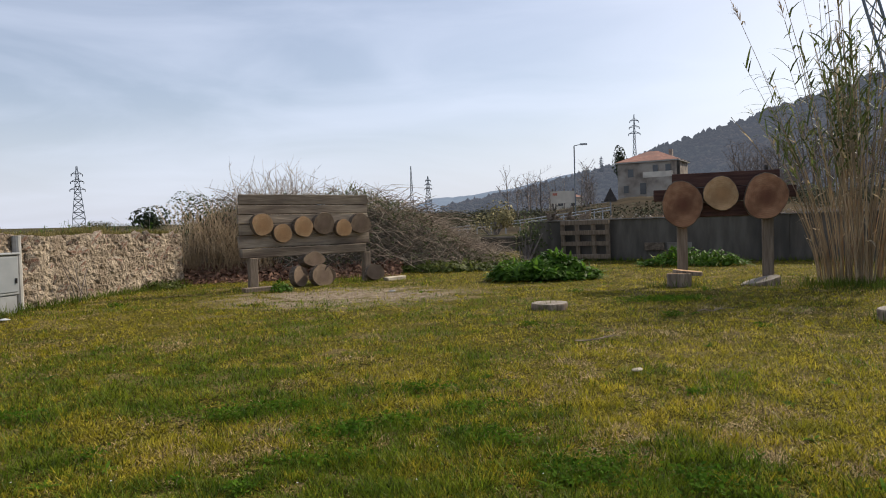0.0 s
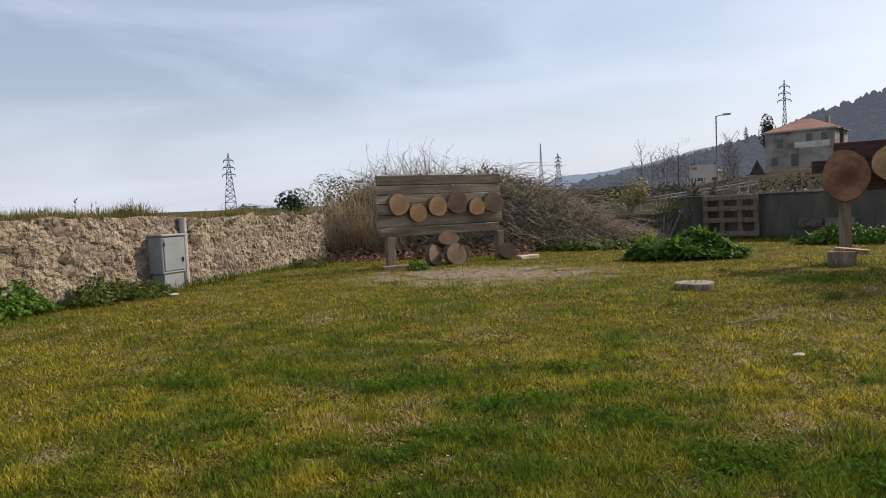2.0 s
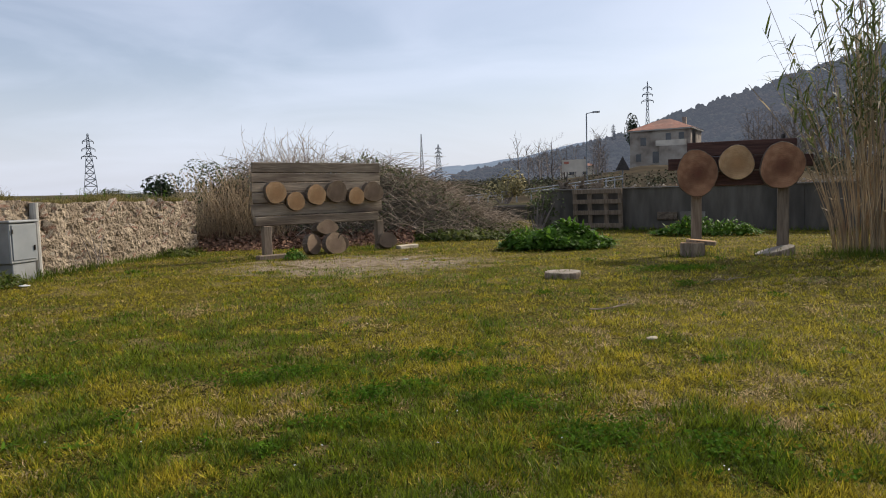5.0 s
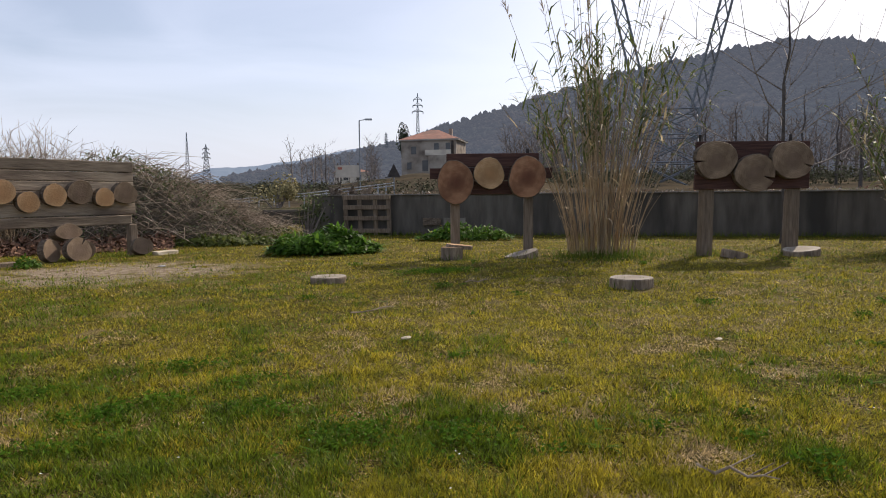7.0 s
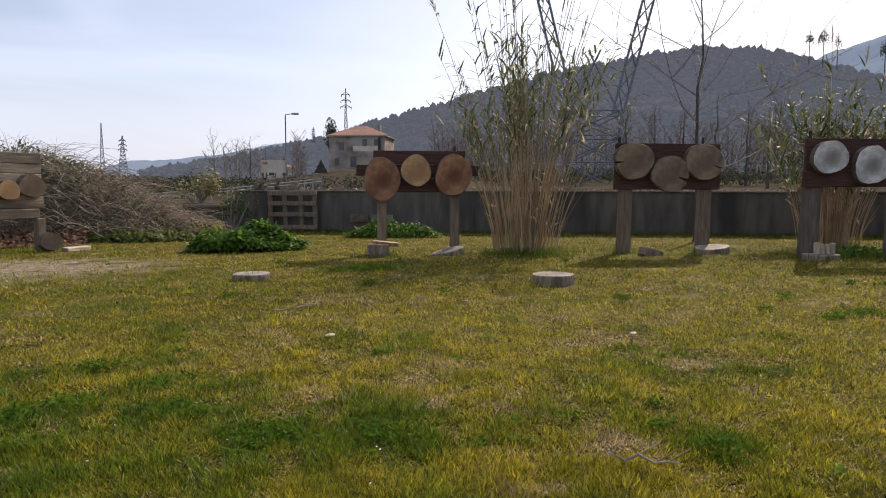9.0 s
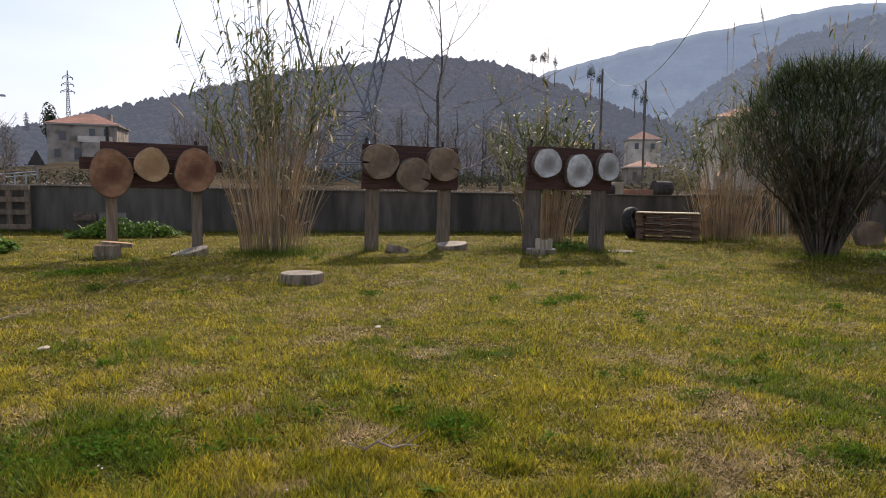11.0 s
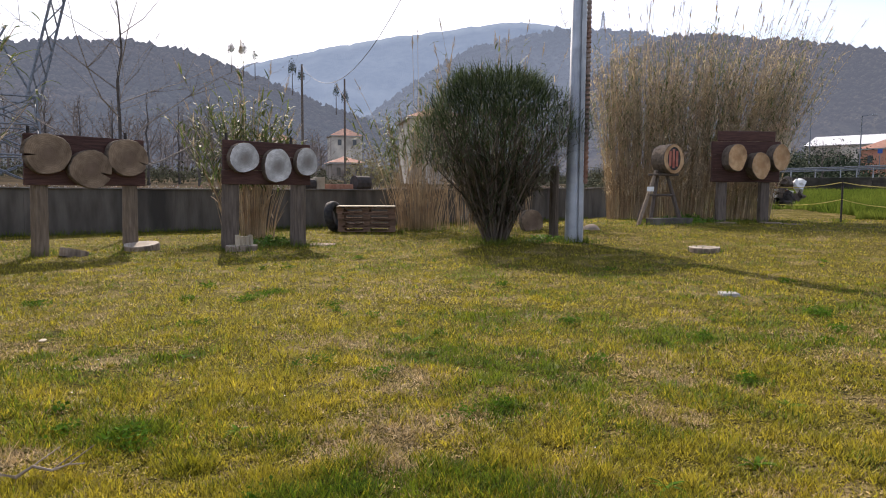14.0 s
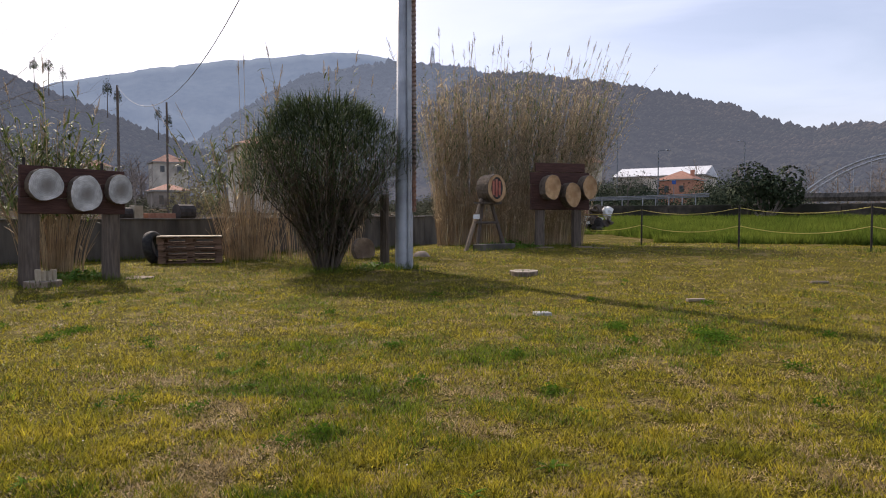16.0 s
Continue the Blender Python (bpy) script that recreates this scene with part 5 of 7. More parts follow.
def tripod_target():
    m = pose(15.47, 1.83, 0.2, 0, 0, -44)
    t = thing("log_target", "round log target with red stripes on wooden legs", "throwing target", m, TARGETS)
    bm = slice_mesh(0.27, 0.31, 0.42, 88)
    bmesh.ops.translate(bm, verts=bm.verts, vec=(0.30, 0.1, 1.40))
    ob = part("log", bm, M_END_FRESH, t)
    ob.data.materials.append(M_BARK)
    face = bmesh.new()
    n = 24
    face.faces.new([face.verts.new((0.30 + 0.17 * math.cos(6.283 * k / n), -0.326, 1.40 + 0.25 * math.sin(6.283 * k / n))) for k in range(n)])
    part("painted_face", face, M_BLACKPAINT, t, "worn black painted oval")
    for x in (0.19, 0.28, 0.37):
        part("stripe", boxed(x - 0.03, x + 0.03, -0.334, -0.328, 1.20 + abs(x - 0.28) * 0.4, 1.60 - abs(x - 0.28) * 0.4), M_REDPAINT, t, "worn red stripe")
    for a, b in (((-0.62, -0.35, -0.05), (0.10, 0.0, 1.15)), ((0.62, -0.25, -0.05), (0.36, 0.0, 1.15)), ((0.05, 0.6, -0.05), (0.25, 0.1, 1.15)), ((-0.12, -0.10, -0.05), (0.16, 0.0, 1.15))):
        part("leg", bar(bmesh.new(), a, b, 0.045, 8, 0.04), M_POSTD if a[0] > -0.5 else M_POST, t)
    part("cross_bar", bar(bmesh.new(), (-0.25, -0.17, 0.62), (0.50, -0.13, 0.62), 0.03, 6), M_POSTD, t)
    part("shelf", boxed(0.0, 0.55, -0.2, 0.15, 1.04, 1.09, 0.006), M_POSTD, t)
    part("label_card", boxed(-0.36, -0.18, -0.30, -0.285, 0.70, 0.80), M_WHITE, t, "white card")
    solo("concrete_kerb", boxed(-0.5, 0.55, -0.12, 0.12, -0.02, 0.14, 0.01), M_CONCRETE, "short concrete kerb piece before the log target", "kerb", m @ pose(0.1, -0.45, 0))
    # post and arch by the utility pole
    solo("wooden_post", bar(bmesh.new(), (0, 0, -0.1), (0.01, 0, 1.28), 0.085, 12, 0.078), M_POSTD, "old round wooden post beside the utility pole", "post", pose(11.45, 2.92, 0.03))
    slice_thing("log_slice", pose(13.4, 3.95, 0.02, 0, 0, -70), 0, 0, 0.24, 0.24, 0.25, 0.16, M_END_GREY, "thick grey log slice standing behind the bush", 91, rot=pose(0, 0, 0.24, -6, 0, 20))
    bm = bmesh.new()
    bmesh.ops.create_icosphere(bm, subdivisions=3, radius=0.2)
    for v in bm.verts:
        v.co *= 1 + 0.35 * noise.noise(v.co * 5)
        v.co.z *= 0.7
    solo("boulder", bm, M_ROCK, "pale rounded boulder beside the pole", "boulder", pose(13.2, 2.62, 0.12), smooth=True)


tripod_target()


def rope_fence():
    pts = [(19.3, 0.1), (18.52, -2.09), (16.2, -3.96), (15.32, -6.31), (14.6, -8.8), (14.0, -11.5)]
    t = thing("rope_fence", "low rope fence with thin dark metal posts", "fence", pose(0, 0, 0))
    for x, y in pts:
        z = ground_z(x, y)
        p = part("post", bar(bmesh.new(), (x, y, z - 0.1), (x, y, z + 0.98), 0.022, 8), M_METAL, t)
    for (x, y), (x2, y2) in zip(pts, pts[1:]):
        for h, sag in ((0.92, 0.13), (0.52, 0.16)):
            bm = bmesh.new()
            prev = None
            for k in range(9):
                f = k / 8
                q = Vector((x + (x2 - x) * f, y + (y2 - y) * f, ground_z(x + (x2 - x) * f, y + (y2 - y) * f) + h - sag * 4 * f * (1 - f)))
                if prev is not None:
                    bar(bm, prev, q, 0.008, 5)
                prev = q
            part("rope", bm, M_ROPE, t, "yellowish sagging rope")


rope_fence()


def rubbish_pile():
    c = at_az(92.2, 27.0)
    rng = random.Random(6)
    t = thing("rubbish_pile", "heap of rubbish with crumpled white plastic and dark rags", "rubbish heap", pose(*c))
    for k in range(26):
        bm = bmesh.new()
        bmesh.ops.create_icosphere(bm, subdivisions=2, radius=rng.uniform(0.12, 0.26))
        for v in bm.verts:
            v.co *= 1 + 1.1 * noise.noise(v.co * 7 + Vector((k, 0, 0)))
        bmesh.ops.translate(bm, verts=bm.verts, vec=(rng.uniform(-0.3, 0.3), max(-0.65, min(0.65, rng.gauss(0, 0.35))), rng.uniform(0.1, 0.85)))
        part("scrap", bm, (M_WHITE, M_POSTD, M_POSTD, M_BLACKPAINT, M_DEADLEAF)[k % 5], t)


rubbish_pile()


# ---------------------------------------------------------------- bare tree
def bare_tree(name, label, c, h, r, seed, spread=0.9, depth=4, first=0.25, n0=9, group=""):
    rng = random.Random(seed)
    t = thing(name, label, "bare tree", pose(*c), group)
    trunk, limbs = Acc(), Acc()
    pts = [Vector((0.03 * h * noise.noise((k * 0.7, seed, 0)), 0.03 * h * noise.noise((k * 0.7, seed, 5)), -0.05 + h * k / 9)) for k in range(10)]
    trunk.tube(pts, [r * (1 - 0.88 * k / 9) for k in range(10)], 7)

    def limb(p, d, ln, rad, lev):
        q = [p]
        for k in range(4):
            d = (d + Vector((rng.gauss(0, 0.16), rng.gauss(0, 0.16), rng.gauss(0.07, 0.12)))).normalized()
            q.append(q[-1] + d * ln / 4)
        limbs.tube(q, [rad * (1 - 0.7 * k / 4) for k in range(5)], 4 if lev < 2 else 3)
        if lev < depth - 1:
            for k in range(4 if lev == 0 else 3):
                i = rng.choice((1, 2, 3, 4))
                a = d.orthogonal()
                a.rotate(Matrix.Rotation(rng.uniform(0, 6.283), 3, d))
                limb(q[i], (d + a * rng.uniform(0.5, 1.0)).normalized(), ln * rng.uniform(0.35, 0.6), rad * 0.5, lev + 1)

    for k in range(n0):
        f = first + (1 - first) * k / n0
        i = min(8, int(f * 9))
        a = k * 2.4 + rng.uniform(-0.5, 0.5)
        limb(pts[i].lerp(pts[i + 1], f * 9 - i), Vector((math.cos(a), math.sin(a), rng.uniform(0.25, 0.8))).normalized(), h * spread * 0.36 * (1.15 - 0.75 * f), r * 0.42 * (1.1 - 0.8 * f), 0)
    trunk.part("trunk", M_TREEBARK, t)
    limbs.part("branch_work", M_TWIG, t, "thin bare branches")
    return t


bare_tree("bare_tree", "young leafless tree with spreading thin branches", at_az(41.25, 12.9), 4.9, 0.042, 7, 1.75, 4, 0.25, 16)


# ---------------------------------------------------------------- distance
M_PLASTER = mat("cream_plaster", (0.56, 0.50, 0.41), (0.68, 0.62, 0.52), scale=0.8, rough=0.9, bump=0.1, third=(0.34, 0.30, 0.25), third_scale=0.3)
M_OLDPLASTER = mat("old_grey_plaster", (0.15, 0.122, 0.10), (0.34, 0.29, 0.24), scale=0.9, rough=0.95, bump=0.3, third=(0.40, 0.355, 0.30), third_scale=0.35)
M_ORANGE = mat("orange_plaster", (0.50, 0.22, 0.14), (0.58, 0.28, 0.18), scale=0.6, rough=0.9, bump=0.1)
M_TILES = mat("terracotta_tiles", (0.34, 0.15, 0.10), (0.46, 0.24, 0.17), scale=2.5, rough=0.9, bump=0.6, bump_scale=6, dist=0.1, third=(0.28, 0.16, 0.12), third_scale=0.4)
M_SHEETROOF = mat("pale_sheet_roof", (0.62, 0.63, 0.64), (0.72, 0.73, 0.74), scale=0.5, rough=0.6, bump=0.1)
M_GLASS = mat("dark_window", (0.03, 0.035, 0.04), (0.05, 0.055, 0.06), scale=1, rough=0.15, bump=0, spec=0.5)
M_EARTH = mat("brown_earth_bank", (0.045, 0.038, 0.028), (0.085, 0.072, 0.052), scale=0.7, rough=1, bump=0.6, dist=0.2, third=(0.11, 0.085, 0.055), third_scale=0.12, spec=0.0)
M_SCRUB = mat("scrub_leaf", (0.07, 0.075, 0.045), (0.13, 0.12, 0.07), scale=0.5, rough=0.9, bump=0, island=0.5, spec=0.05)
M_DARKSCRUB = mat("dark_evergreen_leaf", (0.03, 0.045, 0.025), (0.06, 0.075, 0.04), scale=0.5, rough=0.8, bump=0, island=0.5, spec=0.08)
M_WILLOW = mat("yellow_willow_twig", (0.26, 0.22, 0.10), (0.36, 0.31, 0.15), scale=2, rough=0.9, bump=0, island=0.4)
M_DARKSTONE = mat("dark_stone_wall", (0.045, 0.038, 0.03), (0.115, 0.095, 0.075), scale=2.5, rough=0.95, bump=0.8, bump_scale=5, dist=0.08, third=(0.03, 0.03, 0.02), third_scale=0.5)
M_ASPHALT = mat("road_asphalt", (0.10, 0.10, 0.10), (0.15, 0.15, 0.15), scale=2, rough=0.9, bump=0.1)


def house(name, label, az, dist, w, dp, z0, z1, zr, wall, roof, windows, turn=0.0, over=0.4, chimney=True, gable=False):
    c = at_az(az, dist, 0)
    g = ground_z(c.x, c.y) - 0.5
    t = thing(name, label, "house", pose(c.x, c.y, 0, 0, 0, -az + turn))
    bm = bmesh.new()
    box(bm, -w / 2, w / 2, -dp / 2, dp / 2, min(g, z0), z1)
    part("wall", bm, wall, t)
    bm = bmesh.new()
    a, b = w / 2 + over, dp / 2 + over
    rl = max(0.0, a - b) if not gable else a
    low = [bm.verts.new(p) for p in ((-a, -b, z1), (a, -b, z1), (a, b, z1), (-a, b, z1))]
    up = [bm.verts.new((-rl, 0, zr)), bm.verts.new((rl + (0.01 if rl == 0 else 0), 0, zr))]
    for f in ((low[0], low[1], up[1], up[0]), (low[1], low[2], up[1]), (low[2], low[3], up[0], up[1]), (low[3], low[0], up[0])):
        bm.faces.new(f)
    bm.faces.new((low[3], low[2], low[1], low[0]))
    bmesh.ops.translate(bm, verts=bm.verts, vec=(0, 0, 0.05))
    r = part("roof", bm, roof, t)
    part("eaves", boxed(-a + 0.05, a - 0.05, -b + 0.05, b - 0.05, z1 - 0.16, z1 + 0.04), M_COPING, t)
    if chimney:
        part("chimney", boxed(w * 0.28, w * 0.28 + 0.6, -0.3, 0.3, z1 + 0.3, zr + 0.15), wall, r)
    for x, z, ww, hh in windows:
        wn = part("window", boxed(x - ww / 2 - 0.12, x + ww / 2 + 0.12, -dp / 2 - 0.06, -dp / 2 - 0.004, z - hh / 2 - 0.12, z + hh / 2 + 0.12), wall, t)
        part("pane", boxed(x - ww / 2, x + ww / 2, -dp / 2 - 0.09, -dp / 2 - 0.064, z - hh / 2, z + hh / 2), M_GLASS, wn)
    return t


def bank(name, label, crest, dist, near, base, material, seed):
    ridge(name, label, crest, dist, near, base, material, seed, 0.8)


bank("embankment", "bare brown earth bank beyond the concrete wall", [(1, 0.3), (4, 0.7), (8, 1.3), (13, 1.9), (18, 1.9), (24, 1.5), (34, 1.2), (44, 1.1), (54, 1.0), (66, 0.9), (76, 0.8)], 88, 30, None, M_EARTH, 9)

t = house("old_house", "old grey plaster country house with terracotta hip roof", 14.2, 120, 9.6, 8, 4.4, 10.4, 12.3, M_OLDPLASTER, M_TILES,
          [(-2.6, 8.6, 0.9, 1.3), (1.4, 9.2, 0.8, 1.1), (3.4, 9.2, 0.8, 1.1), (-0.6, 6.0, 1.0, 1.8), (-3.4, 6.0, 0.8, 1.2)], turn=-14)
part("annex", boxed(0.6, 6.2, -6.4, -4.1, 1.5, 7.6), M_OLDPLASTER, t, "flat roofed pale annex")
part("terrace_wall", boxed(-0.4, 4.2, -4.9, -4.12, 7.7, 8.6), M_PLASTER, t)
house("cream_house", "cream house with red hip roof among trees", 57.6, 150, 6.5, 6, 7.5, 12.8, 14.6, M_PLASTER, M_TILES, [(-1.6, 11.4, 0.8, 1.2), (1.6, 11.4, 0.8, 1.2)], turn=10, chimney=False)
house("grey_house", "low grey house with a tiled roof", 57.6, 105, 4.6, 6, 1.5, 5.2, 6.3, M_OLDPLASTER, M_TILES, [(-1.4, 3.9, 0.55, 1.2), (0.0, 3.9, 0.55, 1.2), (1.4, 3.9, 0.55, 1.2)], turn=10, chimney=False)
house("tall_house", "tall cream house with terracotta roof behind reeds", 65.0, 72, 6.2, 7, 1.5, 8.3, 9.7, M_PLASTER, M_TILES, [(-2.2, 6.8, 0.7, 1.3), (-0.2, 6.8, 0.7, 1.3), (-2.2, 4.2, 0.7, 1.3), (-0.2, 4.2, 0.7, 1.3), (1.9, 5.4, 0.7, 1.3)], turn=12, chimney=False)
house("white_house", "white house with red roof on the slope", 52.6, 170, 6, 6, 9, 13.0, 14.6, M_PLASTER, M_TILES, [(-1.4, 12, 0.8, 1.1), (1.4, 12, 0.8, 1.1)], chimney=False)
house("slope_house", "small house with red roof on the hillside", 91.6, 210, 7.5, 6, 12, 18.2, 20.2, M_PLASTER, M_TILES, [(-2, 16.8, 0.9, 1.2), (1.5, 16.8, 0.9, 1.2)], chimney=False)
house("warehouse", "long low warehouse with a pale sheet metal roof", 97.6, 165, 19.5, 14, 4, 10.9, 13.2, M_PLASTER, M_SHEETROOF, [(-8, 8.5, 1.4, 1.0), (-3, 8.5, 1.4, 1.0)], turn=-14, chimney=False, gable=True)
house("orange_house", "orange plastered house with terracotta roof by the road", 98.8, 135, 6.4, 6, 4, 8.5, 10.2, M_ORANGE, M_TILES, [(-1.6, 6.8, 0.8, 1.2), (1.2, 6.8, 0.8, 1.2)], turn=-20)
house("low_house", "low pale house beside the fields", 7.2, 130, 5.5, 5, 3.0, 5.4, 6.6, M_PLASTER, M_TILES, [(-1.2, 4.4, 0.9, 1.0), (1.2, 4.4, 0.9, 1.0)], turn=8, chimney=False)


# steel lattice
def lattice(bm, rows, r):
    """Square lattice tower: rows of (z, half width); legs, braces and rings."""
    cs = ((-1, -1), (1, -1), (1, 1), (-1, 1))
    for (z, w), (z2, w2) in zip(rows, rows[1:]):
        for k in range(4):
            a, b = cs[k], cs[(k + 1) % 4]
            bar(bm, (a[0] * w, a[1] * w, z), (a[0] * w2, a[1] * w2, z2), r, 4)
            bar(bm, (a[0] * w, a[1] * w, z), (b[0] * w2, b[1] * w2, z2), r * 0.6, 4)
            bar(bm, (b[0] * w, b[1] * w, z), (a[0] * w2, a[1] * w2, z2), r * 0.6, 4)
            bar(bm, (a[0] * w2, a[1] * w2, z2), (b[0] * w2, b[1] * w2, z2), r * 0.6, 4)


def pylon(az, dist, z0, z1, w, label, arms=True, turn=0.0, r=None):
    c = at_az(az, dist, 0)
    h = z1 - z0
    r = r or 0.00045 * dist
    t = thing("power_pylon", label, "power pylon", pose(c.x, c.y, 0, 0, 0, -az + turn), "power pylons")
    bm = bmesh.new()
    n = 9
    g = min(z0, ground_z(c.x, c.y) - 1)
    lattice(bm, [(g, w * 0.5)] + [(z0 + h * (k + 1) / n, w * (0.5 * (1 - (k + 1) / n) ** 1.1 + 0.05)) for k in range(n)], r)
    tagged(part("tower", bm, M_LATTICE, t), kind="stuff")
    if arms:
        for f, ln in ((0.62, 0.115), (0.75, 0.10), (0.88, 0.085)):
            bm = bmesh.new()
            z = z0 + h * f
            for s in (-1, 1):
                bar(bm, (0, 0, z), (s * ln * h, 0, z - 0.01 * h), r, 4)
                bar(bm, (0, 0, z + 0.045 * h), (s * ln * h, 0, z - 0.01 * h), r * 0.8, 4)
                bar(bm, (s * ln * h, 0, z - 0.01 * h), (s * ln * h, 0, z - 0.05 * h), r * 1.2, 4)
            tagged(part("arm", bm, M_LATTICE, t), kind="stuff")


pylon(-31.1, 400, z_at(0.9, 400), z_at(5.25, 400), 6.0, "grey steel lattice power pylon on the plain")
pylon(-4.15, 500, z_at(1.6, 500), z_at(4.2, 500), 5.0, "distant steel lattice power pylon")
pylon(-5.55, 300, z_at(1.5, 300), z_at(5.1, 300), 1.7, "slim steel lattice mast", arms=False)
pylon(12.85, 380, z_at(4.6, 380), z_at(8.45, 380), 2.0, "steel lattice pylon on the hill behind a house")
pylon(10.2, 380, z_at(3.8, 380), z_at(5.3, 380), 2.6, "small distant lattice pylon on the hill", r=0.1)
pylon(78.6, 1500, z_at(12.6, 1500), z_at(14.3, 1500), 12, "tiny pylon on the mountain top", r=0.5)


def near_pylon():
    c = at_az(33.2, 60)
    t = thing("power_pylon", "dark steel lattice pylon with a wide forked head", "power pylon", pose(c.x, c.y, c.z, 0, 0, -33.2), "power pylons")
    bm = bmesh.new()
    lattice(bm, [(-0.5, 2.6), (2.0, 2.4), (4.2, 2.25), (6.2, 2.15)], 0.10)
    tagged(part("base_frame", bm, M_LATTICE, t), kind="stuff")
    for s in (-1, 1):
        bm = bmesh.new()
        prev = None
        for k in range(8):
            f = k / 7
            o = Vector((s * (2.0 + 3.2 * f), 0, 6.2 + 13 * f))
            if prev is not None:
                for e in (-1, 1):
                    bar(bm, prev + Vector((e * 0.45, e * 0.5, 0)), o + Vector((e * 0.45, e * 0.5, 0)), 0.10, 4)
                    bar(bm, prev + Vector((e * 0.45, e * 0.5, 0)), o + Vector((-e * 0.45, -e * 0.5, 0)), 0.06, 4)
            prev = o
        tagged(part("arm", bm, M_LATTICE, t), kind="stuff")
    for s in (-1, 1):
        bm = bmesh.new()
        bar(bm, (s * 2.1, 0, 6.2), (-s * 0.5, 0, 11.5), 0.08, 4)
        part("brace", bm, M_LATTICE, t)


near_pylon()


def lamp_post(az, dist, z1, label, arm=1.2, side=1):
    c = at_az(az, dist)
    t = thing("street_lamp", label, "street lamp", pose(c.x, c.y, c.z, 0, 0, -az), "street lamps")
    part("pole", bar(bmesh.new(), (0, 0, -0.3), (0, 0, z1 - c.z), 0.0006 * dist + 0.015, 8), M_LATTICE, t)
    part("arm", bar(bmesh.new(), (0, 0, z1 - c.z), (side * arm, 0, z1 - c.z + 0.1), 0.035, 6), M_LATTICE, t)
    part("lamp_head", boxed(side * arm - 0.1, side * arm + side * 0.01 + 0.5, -0.15, 0.15, z1 - c.z + 0.03, z1 - c.z + 0.17, 0.02), M_GALV, t)


lamp_post(8.0, 60, z_at(6.25, 60), "tall street lamp on the road embankment", 0.6)
lamp_post(93.9, 100, z_at(7.0, 100), "street lamp beside the valley road", 1.0, -1)
lamp_post(97.1, 90, z_at(5.6, 90), "street lamp beside the valley road", 1.0)
lamp_post(103.4, 110, z_at(6.1, 110), "street lamp beside the valley road", 1.0, -1)


def wooden_pole(az, dist, z1, label):
    c = at_az(az, dist)
    solo("wooden_pole", bar(bmesh.new(), (0, 0, -0.3), (0, 0, z1 - c.z), 0.085, 8, 0.06), M_POSTD, label, "utility pole", pose(*c))


wooden_pole(54.36, 40, z_at(10.2, 40), "dark wooden cable pole beyond the wall")
wooden_pole(57.75, 48, z_at(9.2, 48), "dark wooden pole with a small lamp arm")


def cable():
    bm = bmesh.new()
    p1, p2 = at_az(54.36, 40, 0), Vector((11.0, 2.46, 0))
    prev = None
    for k in range(25):
        f = k / 24
        q = p1.lerp(p2, f)
        q.z = z_at(10.15, 40) - 12.1 * f + 14.7 * f * f
        if prev is not None:
            bar(bm, prev, q, 0.014, 4)
        prev = q
    solo("overhead_cable", bm, M_GALV, "grey overhead cable sagging between two poles", "cable")


cable()


def road_sign(az, dist, z, size, label, tri=True):
    c = at_az(az, dist)
    t = thing("road_sign", label, "road sign", pose(c.x, c.y, c.z, 0, 0, -az), "road signs")
    part("pole", bar(bmesh.new(), (0, 0, -0.3), (0, 0, z - c.z), 0.05, 6), M_LATTICE, t)
    bm = bmesh.new()
    pts = ((-0.5, -0.1), (0.5, -0.1), (0, 0.9)) if tri else ((-0.5, -0.5), (0.5, -0.5), (0.5, 0.5), (-0.5, 0.5))
    f = bm.faces.new([bm.verts.new((x * size, -0.06, z - c.z + y * size)) for x, y in pts])
    ext = bmesh.ops.extrude_face_region(bm, geom=[f])
    bmesh.ops.translate(bm, verts=[v for v in ext["geom"] if isinstance(v, bmesh.types.BMVert)], vec=(0, 0.03, 0))
    part("plate", bm, M_BLACKPAINT if tri else mat("blue_sign", (0.03, 0.10, 0.35), (0.04, 0.12, 0.40), rough=0.5, bump=0), t)


road_sign(10.8, 50, z_at(1.7, 50), 1.0, "triangular road sign seen from its dark back")
road_sign(98.3, 95, z_at(3.1, 95), 0.5, "small blue square road sign by the road", False)

c = at_az(7.0, 62)
t = thing("billboard", "white billboard on the road embankment", "billboard", pose(c.x, c.y, 0, 0, 0, -10))
part("panel", boxed(-1.1, 1.1, -0.05, 0.05, z_at(1.6, 62), z_at(2.6, 62)), M_PLASTER, t)
part("red_mark", boxed(-0.9, -0.5, -0.07, -0.054, z_at(2.25, 62), z_at(2.45, 62)), M_REDPAINT, t, "faded red shape")
for x in (-0.9, 0.9):
    part("leg", boxed(x - 0.06, x + 0.06, 0.06, 0.15, 0.5, z_at(2.8, 62)), M_POSTD, t)


# scrub between the wall and the hills
def scrub(name, label, az0, az1, d0, d1, n, hmin, hmax, material, seed):
    """Many low leafy clumps spread over a strip of ground."""
    rng = random.Random(seed)
    acc = Acc()
    for k in range(n):
        c = at_az(rng.uniform(az0, az1), rng.uniform(d0, d1))
        h = rng.uniform(hmin, hmax)
        for q in range(int(100 + 40 * h)):
            d = Vector((rng.gauss(0, 1), rng.gauss(0, 1), rng.gauss(0.3, 0.8))).normalized()
            p = c + Vector((d.x * h * 0.75, d.y * h * 0.75, h * 0.42 + d.z * h * 0.45)) * rng.uniform(0.7, 1.05)
            p.z = max(p.z, c.z)
            acc.leaf(p, d + Vector((rng.gauss(0, 0.4), rng.gauss(0, 0.4), 0.2)), min(h, 3.0) * rng.uniform(0.06, 0.13), rng)
    acc.solo(name, material, label, "scrub", kind="stuff")


